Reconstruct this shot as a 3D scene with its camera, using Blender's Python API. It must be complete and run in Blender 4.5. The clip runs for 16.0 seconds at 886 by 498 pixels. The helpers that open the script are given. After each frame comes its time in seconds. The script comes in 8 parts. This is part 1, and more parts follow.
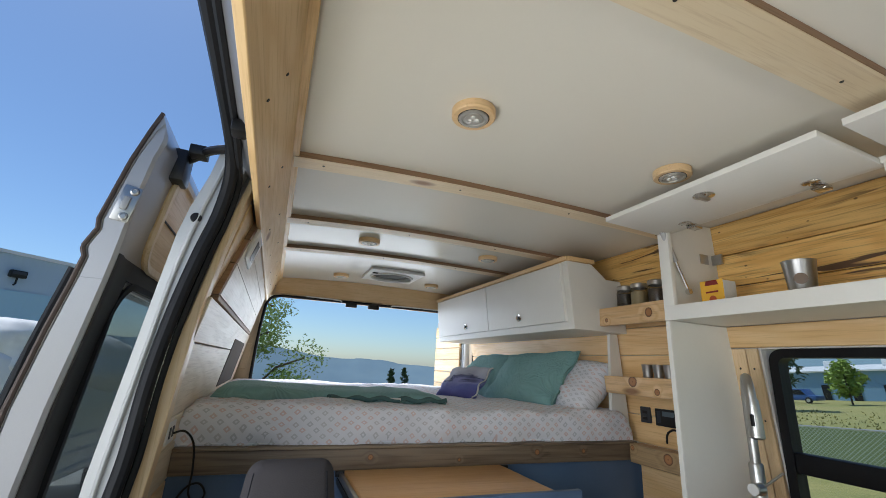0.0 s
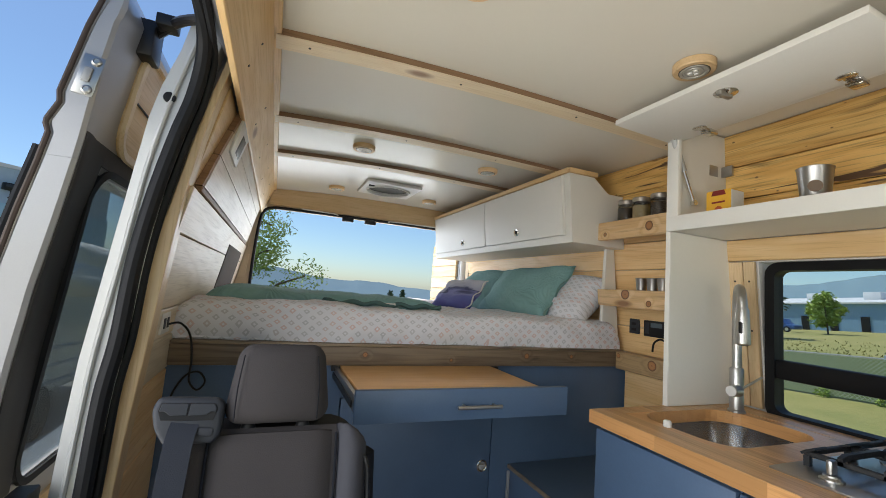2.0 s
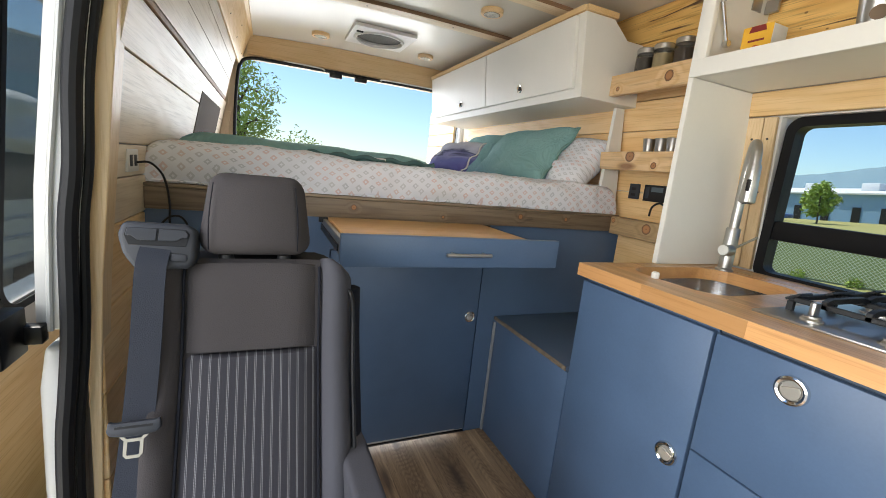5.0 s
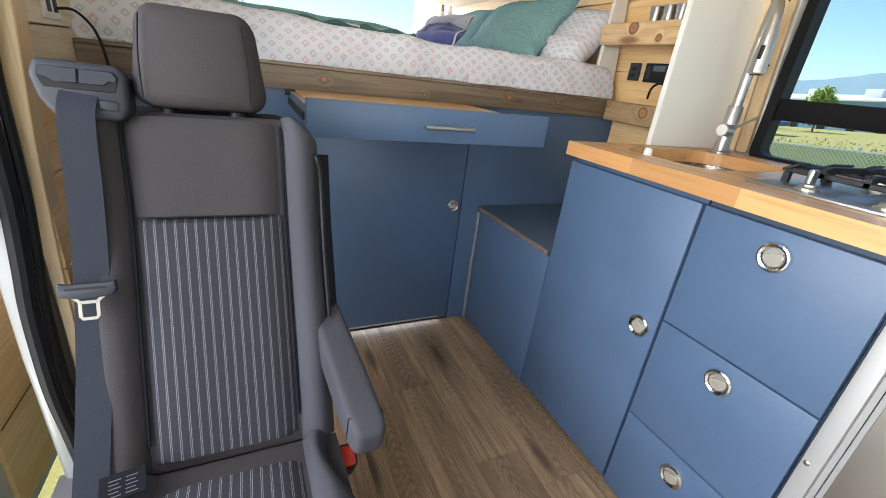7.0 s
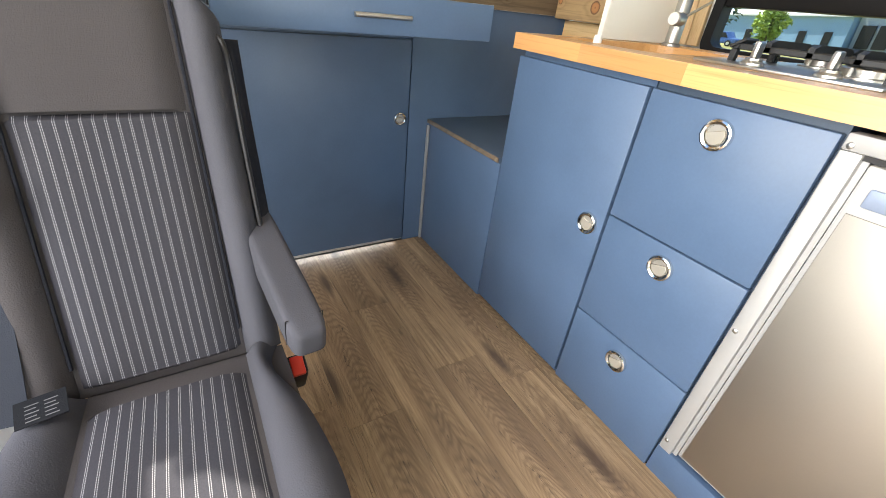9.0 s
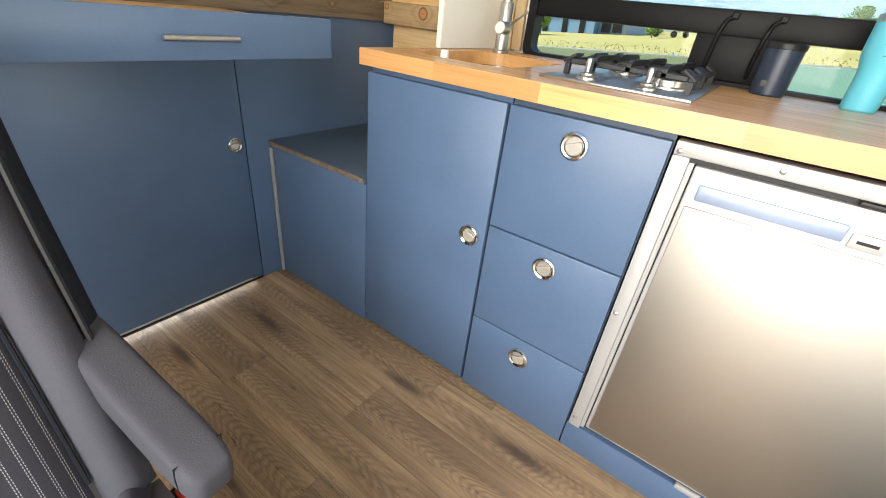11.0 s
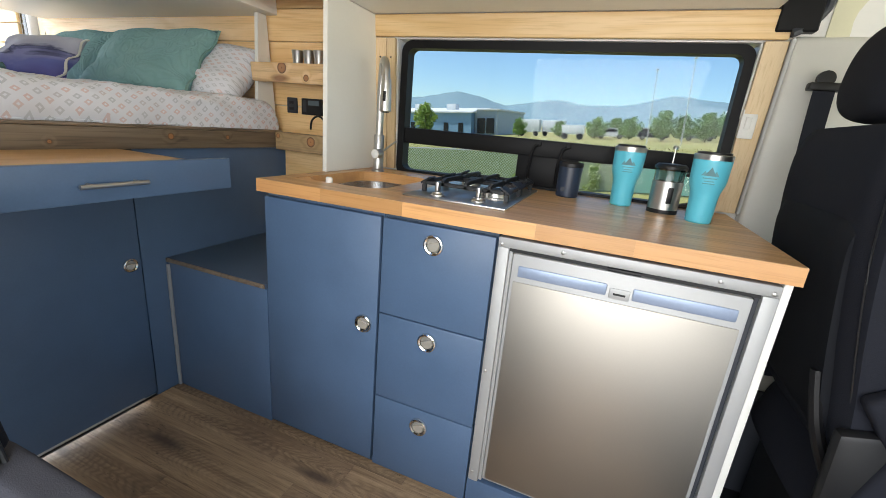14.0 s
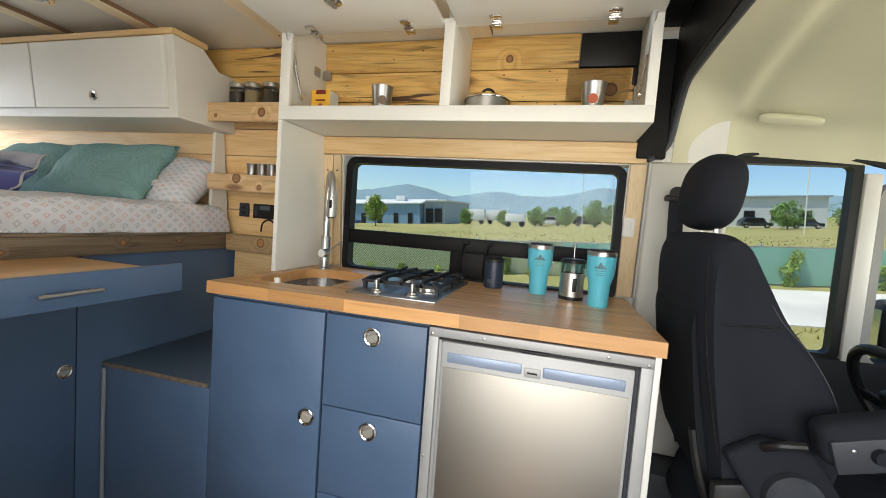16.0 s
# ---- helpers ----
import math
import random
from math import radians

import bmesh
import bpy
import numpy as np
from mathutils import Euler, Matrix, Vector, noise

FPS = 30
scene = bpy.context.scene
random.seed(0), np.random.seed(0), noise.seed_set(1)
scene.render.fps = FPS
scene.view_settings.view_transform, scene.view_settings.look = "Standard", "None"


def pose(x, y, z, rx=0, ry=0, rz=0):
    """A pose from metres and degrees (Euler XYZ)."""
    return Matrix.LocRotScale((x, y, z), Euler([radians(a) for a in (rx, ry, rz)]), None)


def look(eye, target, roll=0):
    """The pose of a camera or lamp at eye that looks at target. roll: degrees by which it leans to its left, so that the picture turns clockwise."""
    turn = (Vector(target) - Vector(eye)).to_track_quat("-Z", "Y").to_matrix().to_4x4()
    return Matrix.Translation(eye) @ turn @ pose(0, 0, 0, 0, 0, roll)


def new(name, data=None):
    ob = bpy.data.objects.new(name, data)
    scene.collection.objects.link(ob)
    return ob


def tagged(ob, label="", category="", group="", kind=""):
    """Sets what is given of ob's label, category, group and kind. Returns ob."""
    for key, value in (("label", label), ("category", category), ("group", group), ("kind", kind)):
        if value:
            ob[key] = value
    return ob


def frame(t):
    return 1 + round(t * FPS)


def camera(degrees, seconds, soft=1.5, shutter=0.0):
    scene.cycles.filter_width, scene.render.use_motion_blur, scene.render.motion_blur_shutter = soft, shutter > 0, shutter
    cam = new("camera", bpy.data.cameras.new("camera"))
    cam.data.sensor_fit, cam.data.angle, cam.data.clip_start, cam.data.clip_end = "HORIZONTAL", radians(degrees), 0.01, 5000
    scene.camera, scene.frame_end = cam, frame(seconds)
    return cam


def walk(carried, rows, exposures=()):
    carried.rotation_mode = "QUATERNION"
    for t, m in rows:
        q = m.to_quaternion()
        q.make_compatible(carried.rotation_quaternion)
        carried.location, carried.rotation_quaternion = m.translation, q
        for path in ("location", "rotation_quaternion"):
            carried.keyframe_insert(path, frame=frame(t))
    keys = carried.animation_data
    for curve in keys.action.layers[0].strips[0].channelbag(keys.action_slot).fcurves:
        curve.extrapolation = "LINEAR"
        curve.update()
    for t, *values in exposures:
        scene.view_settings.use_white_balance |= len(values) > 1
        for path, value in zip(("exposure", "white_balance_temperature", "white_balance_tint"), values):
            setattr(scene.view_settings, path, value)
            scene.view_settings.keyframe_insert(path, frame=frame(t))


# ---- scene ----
cam = camera(94.3, 16.0, soft=0.9)
PATH = [
    (0, (-1.043, 0.268, 1.326), (-0.349, 2.061, 1.878), 3.1),
    (0.5, (-1.032, 0.288, 1.307), (-0.314, 2.098, 1.763), 3.6),
    (1, (-1.02, 0.301, 1.292), (-0.295, 2.128, 1.658), 4.0),
    (1.5, (-1.015, 0.315, 1.273), (-0.281, 2.154, 1.558), 4.2),
    (2, (-1.004, 0.325, 1.259), (-0.26, 2.17, 1.461), 4.4),
    (2.5, (-0.996, 0.335, 1.245), (-0.239, 2.182, 1.363), 4.7),
    (3, (-0.987, 0.345, 1.231), (-0.218, 2.191, 1.258), 5.0),
    (3.5, (-0.972, 0.353, 1.213), (-0.198, 2.197, 1.146), 5.3),
    (6, (-0.927, 0.404, 1.112), (-0.116, 2.14, 0.539), 6.3),
    (6.5, (-0.911, 0.406, 1.085), (-0.089, 2.099, 0.408), 6.6),
    (7, (-0.896, 0.408, 1.059), (-0.068, 2.054, 0.281), 6.9),
    (7.5, (-0.888, 0.41, 1.031), (-0.056, 2.006, 0.157), 7.3),
    (8, (-0.875, 0.409, 1.001), (-0.039, 1.957, 0.05), 7.2),
    (8.5, (-0.866, 0.405, 0.984), (0.004, 1.901, -0.019), 7.0),
    (9, (-0.845, 0.391, 0.976), (0.098, 1.819, -0.057), 6.6),
    (9.5, (-0.825, 0.4, 0.973), (0.24, 1.728, -0.078), 6.4),
    (10, (-0.815, 0.466, 0.986), (0.402, 1.66, -0.059), 6.6),
    (11.25, (-0.862, 0.527, 1.03), (0.632, 1.43, 0.055), 6.8),
    (12.5, (-0.929, 0.458, 1.068), (0.715, 1.239, 0.239), 6.8),
    (13, (-0.955, 0.427, 1.082), (0.742, 1.177, 0.336), 6.4),
    (13.5, (-0.979, 0.397, 1.1), (0.766, 1.12, 0.441), 5.7),
    (14, (-1.001, 0.379, 1.119), (0.791, 1.065, 0.556), 5.2),
    (14.5, (-1.03, 0.352, 1.132), (0.804, 1.008, 0.677), 4.8),
    (15, (-1.064, 0.326, 1.154), (0.806, 0.945, 0.802), 4.4),
    (15.5, (-1.095, 0.303, 1.168), (0.805, 0.879, 0.924), 4.2),
    (16, (-1.138, 0.28, 1.177), (0.787, 0.804, 1.043), 4.3),
]
walk(cam, [(t, look(eye, target, roll)) for t, eye, target, roll in PATH],
     ((0, -0.62, 6000, 10), (1.5, -0.48, 6300, 10), (3.5, -0.1, 6700, 10), (6, 0.3, 6500, 11), (7, 0.52, 6400, 11), (8.5, 0.95, 6800, 11), (10, 1.0, 7200, 11), (12.5, 0.42, 6800, 11), (14, 0.08, 6500, 10), (16, -0.08, 6800, 10)))

# ---- exposure, sky and sun ----
SUN_WAY = Vector((-0.38, 0.66, 1.42)).normalized()
world = bpy.data.worlds.new("sky")
scene.world = world
world.use_nodes = True
wn = world.node_tree
sky = wn.nodes.new("ShaderNodeTexSky")
sky.sky_type = "NISHITA"
sky.sun_disc = False
sky.sun_elevation = math.asin(SUN_WAY.z)
sky.sun_rotation = math.atan2(SUN_WAY.x, SUN_WAY.y)
sky.dust_density = 0.5
sky.air_density = 1.0
sky.ozone_density = 4.0
wn.nodes["Background"].inputs["Strength"].default_value = 0.15
tint = wn.nodes.new("ShaderNodeMixRGB")
tint.blend_type = "MULTIPLY"
tint.inputs[0].default_value = 1.0
tint.inputs[2].default_value = (0.96, 1.07, 1.13, 1)
wn.links.new(sky.outputs["Color"], tint.inputs[1])
wn.links.new(tint.outputs[0], wn.nodes["Background"].inputs["Color"])
sun_data = bpy.data.lights.new("sun", "SUN")
sun_data.energy, sun_data.angle, sun_data.color = 5.0, radians(0.53), (1.0, 0.96, 0.88)
sun = new("sun", sun_data)
sun.matrix_world = look(SUN_WAY * 30, (0, 0, 0))


def opening_light(name, eye, target, w, h, watts, color=(0.86, 0.93, 1.0), spread=180):
    """An added area lamp that stands in for daylight entering by an opening."""
    d = bpy.data.lights.new(name, "AREA")
    d.shape, d.size, d.size_y, d.energy, d.color, d.spread = "RECTANGLE", w, h, watts, color, radians(spread)
    ob = new(name, d)
    ob.matrix_world = look(eye, target)
    return ob


opening_light("door_opening_light", (-1.95, 0.22, 1.2), (-0.3, 0.36, 0.62), 2.0, 1.3, 27, (1.0, 0.98, 0.95), 125)
# added in place of sunlight bounced off the ground, aimed up at the ceiling
opening_light("door_ground_light", (-2.3, 0.4, -0.3), (-1.0, 0.9, 1.9), 2.8, 1.2, 12, (1.0, 0.95, 0.84), 62)
opening_light("windscreen_light", (-0.3, -1.72, 1.12), (0.05, -0.5, 1.62), 1.7, 0.7, 10, (1.0, 0.98, 0.86), 110)
opening_light("rear_opening_light", (-0.3, 4.5, 1.85), (-0.3, 2.5, 1.35), 1.7, 1.5, 42, (0.90, 0.94, 1.0))
# added below the bed deck so the gap under the bed door glows
opening_light("under_bed_fill_light", (-0.3, 3.6, 0.5), (-0.3, 1.9, 0.0), 1.6, 0.7, 36, (0.9, 0.95, 1.0))

# ---- materials ----


def shader(name, rough=0.5, metal=0.0, base=(0.5, 0.5, 0.5)):
    m = bpy.data.materials.new(name)
    m.use_nodes = True
    nt = m.node_tree
    b = nt.nodes["Principled BSDF"]
    b.inputs["Base Color"].default_value = (*base, 1)
    b.inputs["Roughness"].default_value = rough
    b.inputs["Metallic"].default_value = metal
    return m, nt, b


def node(nt, kind, **sets):
    n = nt.nodes.new(kind)
    for k, v in sets.items():
        n.inputs[k].default_value = v
    return n


def coords(nt, scale=(1, 1, 1), shift=True):
    tc = nt.nodes.new("ShaderNodeTexCoord")
    mp = nt.nodes.new("ShaderNodeMapping")
    mp.inputs["Scale"].default_value = scale
    nt.links.new(tc.outputs["Object"], mp.inputs["Vector"])
    if shift:
        oi = nt.nodes.new("ShaderNodeObjectInfo")
        mul = nt.nodes.new("ShaderNodeVectorMath")
        mul.operation = "MULTIPLY"
        mul.inputs[1].default_value = (37.0, 53.0, 71.0)
        nt.links.new(oi.outputs["Random"], mul.inputs[0])
        nt.links.new(mul.outputs[0], mp.inputs["Location"])
    return mp.outputs["Vector"]


def noise_tex(nt, vec, scale=5.0, detail=4.0, rough=0.55, distort=0.0):
    n = node(nt, "ShaderNodeTexNoise", Scale=scale, Detail=detail, Roughness=rough, Distortion=distort)
    nt.links.new(vec, n.inputs["Vector"])
    return n.outputs["Fac"]


def ramp(nt, fac, stops):
    r = nt.nodes.new("ShaderNodeValToRGB")
    e = r.color_ramp.elements
    e[0].position, e[0].color = stops[0][0], (*stops[0][1], 1)
    e[1].position, e[1].color = stops[-1][0], (*stops[-1][1], 1)
    for p, c in stops[1:-1]:
        q = e.new(p)
        q.color = (*c, 1)
    nt.links.new(fac, r.inputs["Fac"])
    return r.outputs["Color"]


def mix(nt, fac, a, b, mode="MIX"):
    m = nt.nodes.new("ShaderNodeMix")
    m.data_type, m.blend_type = "RGBA", mode
    for sock, v in ((m.inputs[0], fac), (m.inputs[6], a), (m.inputs[7], b)):
        if isinstance(v, bpy.types.NodeSocket):
            nt.links.new(v, sock)
        elif isinstance(v, tuple):
            sock.default_value = (*v, 1)
        else:
            sock.default_value = v
    return m.outputs[2]


def calc(nt, op, a, b=0.0, c=0.0):
    m = nt.nodes.new("ShaderNodeMath")
    m.operation = op
    for sock, v in zip(m.inputs, (a, b, c)):
        if isinstance(v, bpy.types.NodeSocket):
            nt.links.new(v, sock)
        else:
            sock.default_value = v
    return m.outputs[0]


def bump(nt, b, height, strength=0.2, dist=0.002):
    n = node(nt, "ShaderNodeBump", Strength=strength, Distance=dist)
    nt.links.new(height, n.inputs["Height"])
    nt.links.new(n.outputs["Normal"], b.inputs["Normal"])


def plain(name, base, rough=0.5, metal=0.0, vary=0.12, grain=90.0, relief=0.15, coat=0.0, big=3.0, spec=0.5):
    """Paint, plastic, cloth or metal: soft large variation, fine grain, a little relief."""
    m, nt, b = shader(name, rough, metal, base)
    v = coords(nt)
    f1 = noise_tex(nt, v, big, 3)
    f2 = noise_tex(nt, v, grain, 3)
    lo = tuple(c * (1 - vary) for c in base)
    hi = tuple(min(1, c * (1 + vary)) for c in base)
    c1 = ramp(nt, f1, [(0.3, lo), (0.7, hi)])
    c2 = mix(nt, 0.25, c1, ramp(nt, f2, [(0.3, lo), (0.7, hi)]))
    nt.links.new(c2, b.inputs["Base Color"])
    nt.links.new(calc(nt, "MULTIPLY_ADD", f1, rough * 2.5 * vary, rough * (1 - 1.25 * vary)), b.inputs["Roughness"])
    bump(nt, b, f2, relief, 0.0015)
    b.inputs["Coat Weight"].default_value = coat
    b.inputs["Specular IOR Level"].default_value = spec
    return m


def wood(name, pale, mid, dark, along="y", rough=0.45, knots=1.0, streak=0.0, rings=7.0, contrast=0.5, coat=0.0, knot_color=(0.2, 0.07, 0.025), board=0.12, spots=()):
    """Flat-sawn boards: ring lines that part round the knots, pores, dark streaks, a tone of its own for each board."""
    m, nt, b = shader(name, rough)
    i = "xyz".index(along)

    def stretched(across, length):
        s = [across] * 3
        s[i] = length
        return coords(nt, tuple(s))
    vo = nt.nodes.new("ShaderNodeTexVoronoi")
    vo.inputs["Scale"].default_value = 1.0
    nt.links.new(stretched(0.5 / board, 1.7), vo.inputs["Vector"])
    near = ramp(nt, vo.outputs["Distance"], [(0.0, (1, 1, 1)), (0.12, (0.55, 0.55, 0.55)), (0.42, (0, 0, 0))])
    raw = nt.nodes.new("ShaderNodeTexCoord").outputs["Object"]
    apart = []
    for x, y, z, r in spots:
        d = nt.nodes.new("ShaderNodeVectorMath")
        d.operation = "DISTANCE"
        nt.links.new(raw, d.inputs[0])
        d.inputs[1].default_value = (x, y, z)
        apart.append(calc(nt, "DIVIDE", d.outputs["Value"], r))
        near = calc(nt, "MAXIMUM", near, calc(nt, "SUBTRACT", 1.15, calc(nt, "MULTIPLY", apart[-1], 0.4)))
    flow = noise_tex(nt, stretched(0.9 / board, 0.8), 1.0, 2, 0.45, 0.4)
    h = calc(nt, "MULTIPLY_ADD", near, 0.22 * knots, flow)
    lines = calc(nt, "MULTIPLY_ADD", calc(nt, "SINE", calc(nt, "MULTIPLY", h, rings * 6.283)), 0.5, 0.5)
    lines = calc(nt, "POWER", lines, 1.8)
    pores = noise_tex(nt, stretched(190.0, 5.0), 1.0, 4, 0.65)
    blot = noise_tex(nt, stretched(9.0, 1.4), 1.0, 4, 0.55)
    c = mix(nt, calc(nt, "MULTIPLY", lines, contrast), pale, mid)
    c = mix(nt, calc(nt, "MULTIPLY", ramp(nt, blot, [(0.38, (0, 0, 0)), (0.72, (1, 1, 1))]), 0.55), c, mid)
    c = mix(nt, calc(nt, "MULTIPLY", ramp(nt, pores, [(0.5, (0, 0, 0)), (0.75, (1, 1, 1))]), 0.35 + 0.3 * contrast), c, dark)
    if streak:
        st = noise_tex(nt, stretched(34.0, 2.6), 1.0, 3, 0.5, 0.8)
        where = noise_tex(nt, stretched(5.0, 1.6), 1.0, 2)
        s1 = ramp(nt, st, [(0.56, (0, 0, 0)), (0.63, (1, 1, 1))])
        s2 = ramp(nt, where, [(0.43, (0, 0, 0)), (0.55, (1, 1, 1))])
        c = mix(nt, calc(nt, "MULTIPLY", calc(nt, "MULTIPLY", s1, s2), streak), c, dark)
    if streak >= 1.0:
        holes = nt.nodes.new("ShaderNodeTexVoronoi")
        holes.inputs["Scale"].default_value = 1.0
        nt.links.new(stretched(24.0, 15.0), holes.inputs["Vector"])
        c = mix(nt, ramp(nt, holes.outputs["Distance"], [(0.06, (0.8, 0.8, 0.8)), (0.10, (0, 0, 0))]), c, dark)
    k = ramp(nt, vo.outputs["Distance"], [(0.045, (1, 1, 1)), (0.075, (0.5, 0.5, 0.5)), (0.10, (0, 0, 0))])
    c = mix(nt, calc(nt, "MULTIPLY", k, 0.8 * min(1.0, knots)), c, knot_color)
    for d in apart:
        rough_d = calc(nt, "MULTIPLY_ADD", pores, 0.35, calc(nt, "SUBTRACT", d, 0.17))
        core = ramp(nt, rough_d, [(0.0, (0.16, 0.06, 0.02)), (0.2, (0.42, 0.20, 0.08)), (0.6, (0.40, 0.18, 0.07)), (0.85, (0.12, 0.06, 0.03))])
        c = mix(nt, ramp(nt, rough_d, [(0.86, (1, 1, 1)), (1.1, (0, 0, 0))]), c, core)
    oi = nt.nodes.new("ShaderNodeObjectInfo")
    hs = nt.nodes.new("ShaderNodeHueSaturation")
    nt.links.new(c, hs.inputs["Color"])
    nt.links.new(calc(nt, "MULTIPLY_ADD", oi.outputs["Random"], 0.34, 0.82), hs.inputs["Value"])
    nt.links.new(hs.outputs["Color"], b.inputs["Base Color"])
    nt.links.new(calc(nt, "MULTIPLY_ADD", pores, 0.25, rough - 0.1), b.inputs["Roughness"])
    bump(nt, b, calc(nt, "ADD", calc(nt, "MULTIPLY", lines, 0.4), pores), 0.15, 0.0008)
    b.inputs["Coat Weight"].default_value = coat
    b.inputs["Coat Roughness"].default_value = 0.25
    return m


PINE = wood("pine", (0.86, 0.62, 0.33), (0.72, 0.45, 0.18), (0.45, 0.24, 0.08), "y", coat=0.15)
PINE_X = wood("pine_crosswise", (0.84, 0.61, 0.35), (0.72, 0.47, 0.22), (0.45, 0.26, 0.10), "x", coat=0.1, contrast=0.4)
PINE_Z = wood("pine_upright", (0.82, 0.64, 0.40), (0.70, 0.49, 0.26), (0.45, 0.26, 0.10), "z", coat=0.1, contrast=0.4)
PINE_STREAKED = wood("blue_stain_pine", (0.92, 0.61, 0.21), (0.70, 0.38, 0.095), (0.10, 0.05, 0.02), "y", streak=1.0, coat=0.2, contrast=0.7, rings=9.0, spots=((0.60, 0.528, 1.86, 0.02), (0.60, 0.129, 1.734, 0.028)))
PINE_SHELF = wood("shelf_pine", (0.84, 0.60, 0.34), (0.66, 0.40, 0.17), (0.30, 0.17, 0.08), "y", streak=0.55, coat=0.15, contrast=0.6, board=0.1, spots=((0.44, 1.591, 1.60, 0.022), (0.505, 1.775, 1.307, 0.026), (0.505, 1.645, 1.27, 0.015), (0.44, 1.84, 1.585, 0.012)))
# Varnished pine, paler and greyer: the glare of rear daylight is in its colour.
PINE_GLARE = wood("varnished_pine", (0.70, 0.60, 0.45), (0.57, 0.46, 0.31), (0.36, 0.27, 0.17), "y", knots=0.8, coat=0.12, contrast=0.6, rough=0.5)
PINE_PALE = wood("pale_pine_crosswise", (0.82, 0.70, 0.50), (0.72, 0.57, 0.36), (0.50, 0.35, 0.20), "x", coat=0.05, contrast=0.35)
# Brown stands for the shade on board edges and ends that face away from light.
SHADED_EDGE = wood("shaded_board_edge", (0.30, 0.18, 0.10), (0.20, 0.115, 0.062), (0.09, 0.05, 0.028), "x", rough=0.6, knots=0.0, contrast=0.5)
BARNWOOD = wood("weathered_wood", (0.25, 0.19, 0.13), (0.14, 0.10, 0.068), (0.04, 0.03, 0.023), "x", knots=0.7, knot_color=(0.32, 0.13, 0.045), board=0.09, streak=0.7, contrast=0.7, spots=((0.047, 1.865, 1.005, 0.013), (0.288, 1.865, 1.005, 0.010), (-0.31, 1.865, 0.985, 0.007), (-0.66, 1.865, 1.002, 0.011)))
BARNWOOD_Y = wood("weathered_wood_side", (0.42, 0.29, 0.15), (0.27, 0.18, 0.09), (0.09, 0.06, 0.035), "y", knots=1.0, knot_color=(0.36, 0.13, 0.045), board=0.09, streak=0.6, spots=((0.548, 1.657, 1.005, 0.024), (0.548, 1.845, 1.017, 0.012)))


def vinyl():
    """Printed oak planks: arched growth lines round the heart, knots, fine pores and dark checks."""
    m, nt, b = shader("vinyl_plank", 0.42)
    tc = nt.nodes.new("ShaderNodeTexCoord")
    sep = nt.nodes.new("ShaderNodeSeparateXYZ")
    nt.links.new(tc.outputs["Object"], sep.inputs[0])

    def st(across, length):
        return coords(nt, (across, length, across))
    vo = nt.nodes.new("ShaderNodeTexVoronoi")
    vo.voronoi_dimensions = "2D"
    vo.inputs["Scale"].default_value = 1.0
    nt.links.new(st(5.0, 1.1), vo.inputs["Vector"])
    eye = ramp(nt, vo.outputs["Distance"], [(0.0, (1, 1, 1)), (0.22, (0.3, 0.3, 0.3)), (0.5, (0, 0, 0))])
    wander = calc(nt, "MULTIPLY_ADD", noise_tex(nt, st(0.6, 1.3), 1.0, 1, 0.5), 0.11, -0.055)
    u = calc(nt, "SUBTRACT", sep.outputs["X"], wander)
    flow = noise_tex(nt, st(11.0, 1.2), 1.0, 3, 0.55)
    h = calc(nt, "MULTIPLY_ADD", calc(nt, "MULTIPLY", u, u), 38.0, sep.outputs["Y"])
    h = calc(nt, "MULTIPLY_ADD", flow, 0.34, calc(nt, "MULTIPLY_ADD", eye, 0.16, h))
    rings_ = calc(nt, "MULTIPLY_ADD", calc(nt, "SINE", calc(nt, "MULTIPLY", h, 190.0)), 0.5, 0.5)
    heart = ramp(nt, calc(nt, "ABSOLUTE", u), [(0.018, (1, 1, 1)), (0.055, (0.12, 0.12, 0.12))])
    rings_ = calc(nt, "MULTIPLY", calc(nt, "POWER", rings_, 1.6), calc(nt, "MAXIMUM", heart, eye))
    pores = noise_tex(nt, st(300.0, 9.0), 1.0, 5, 0.7)
    fibre = noise_tex(nt, st(60.0, 2.2), 1.0, 6, 0.7)
    blot = noise_tex(nt, st(6.0, 1.5), 1.0, 4, 0.6)
    gate = noise_tex(nt, st(7.0, 1.5), 1.0, 3, 0.6)
    check = noise_tex(nt, st(42.0, 1.7), 1.0, 4, 0.6, 0.4)
    c = ramp(nt, fibre, [(0.30, (0.120, 0.078, 0.044)), (0.5, (0.215, 0.148, 0.086)), (0.70, (0.300, 0.214, 0.130))])
    c = mix(nt, calc(nt, "MULTIPLY", ramp(nt, blot, [(0.40, (0, 0, 0)), (0.66, (1, 1, 1))]), 0.78), c, (0.092, 0.060, 0.037))
    mask = ramp(nt, gate, [(0.36, (0.22, 0.22, 0.22)), (0.58, (1, 1, 1))])
    c = mix(nt, calc(nt, "MULTIPLY", calc(nt, "MULTIPLY", rings_, mask), 0.62), c, (0.078, 0.050, 0.030))
    c = mix(nt, calc(nt, "MULTIPLY", ramp(nt, pores, [(0.48, (0, 0, 0)), (0.68, (1, 1, 1))]), 0.55), c, (0.072, 0.046, 0.028))
    thin = calc(nt, "LESS_THAN", calc(nt, "ABSOLUTE", calc(nt, "SUBTRACT", check, 0.56)), 0.0035)
    c = mix(nt, calc(nt, "MULTIPLY", calc(nt, "MULTIPLY", thin, mask), 0.85), c, (0.028, 0.018, 0.012))
    halo = ramp(nt, vo.outputs["Distance"], [(0.03, (1, 1, 1)), (0.24, (0, 0, 0))])
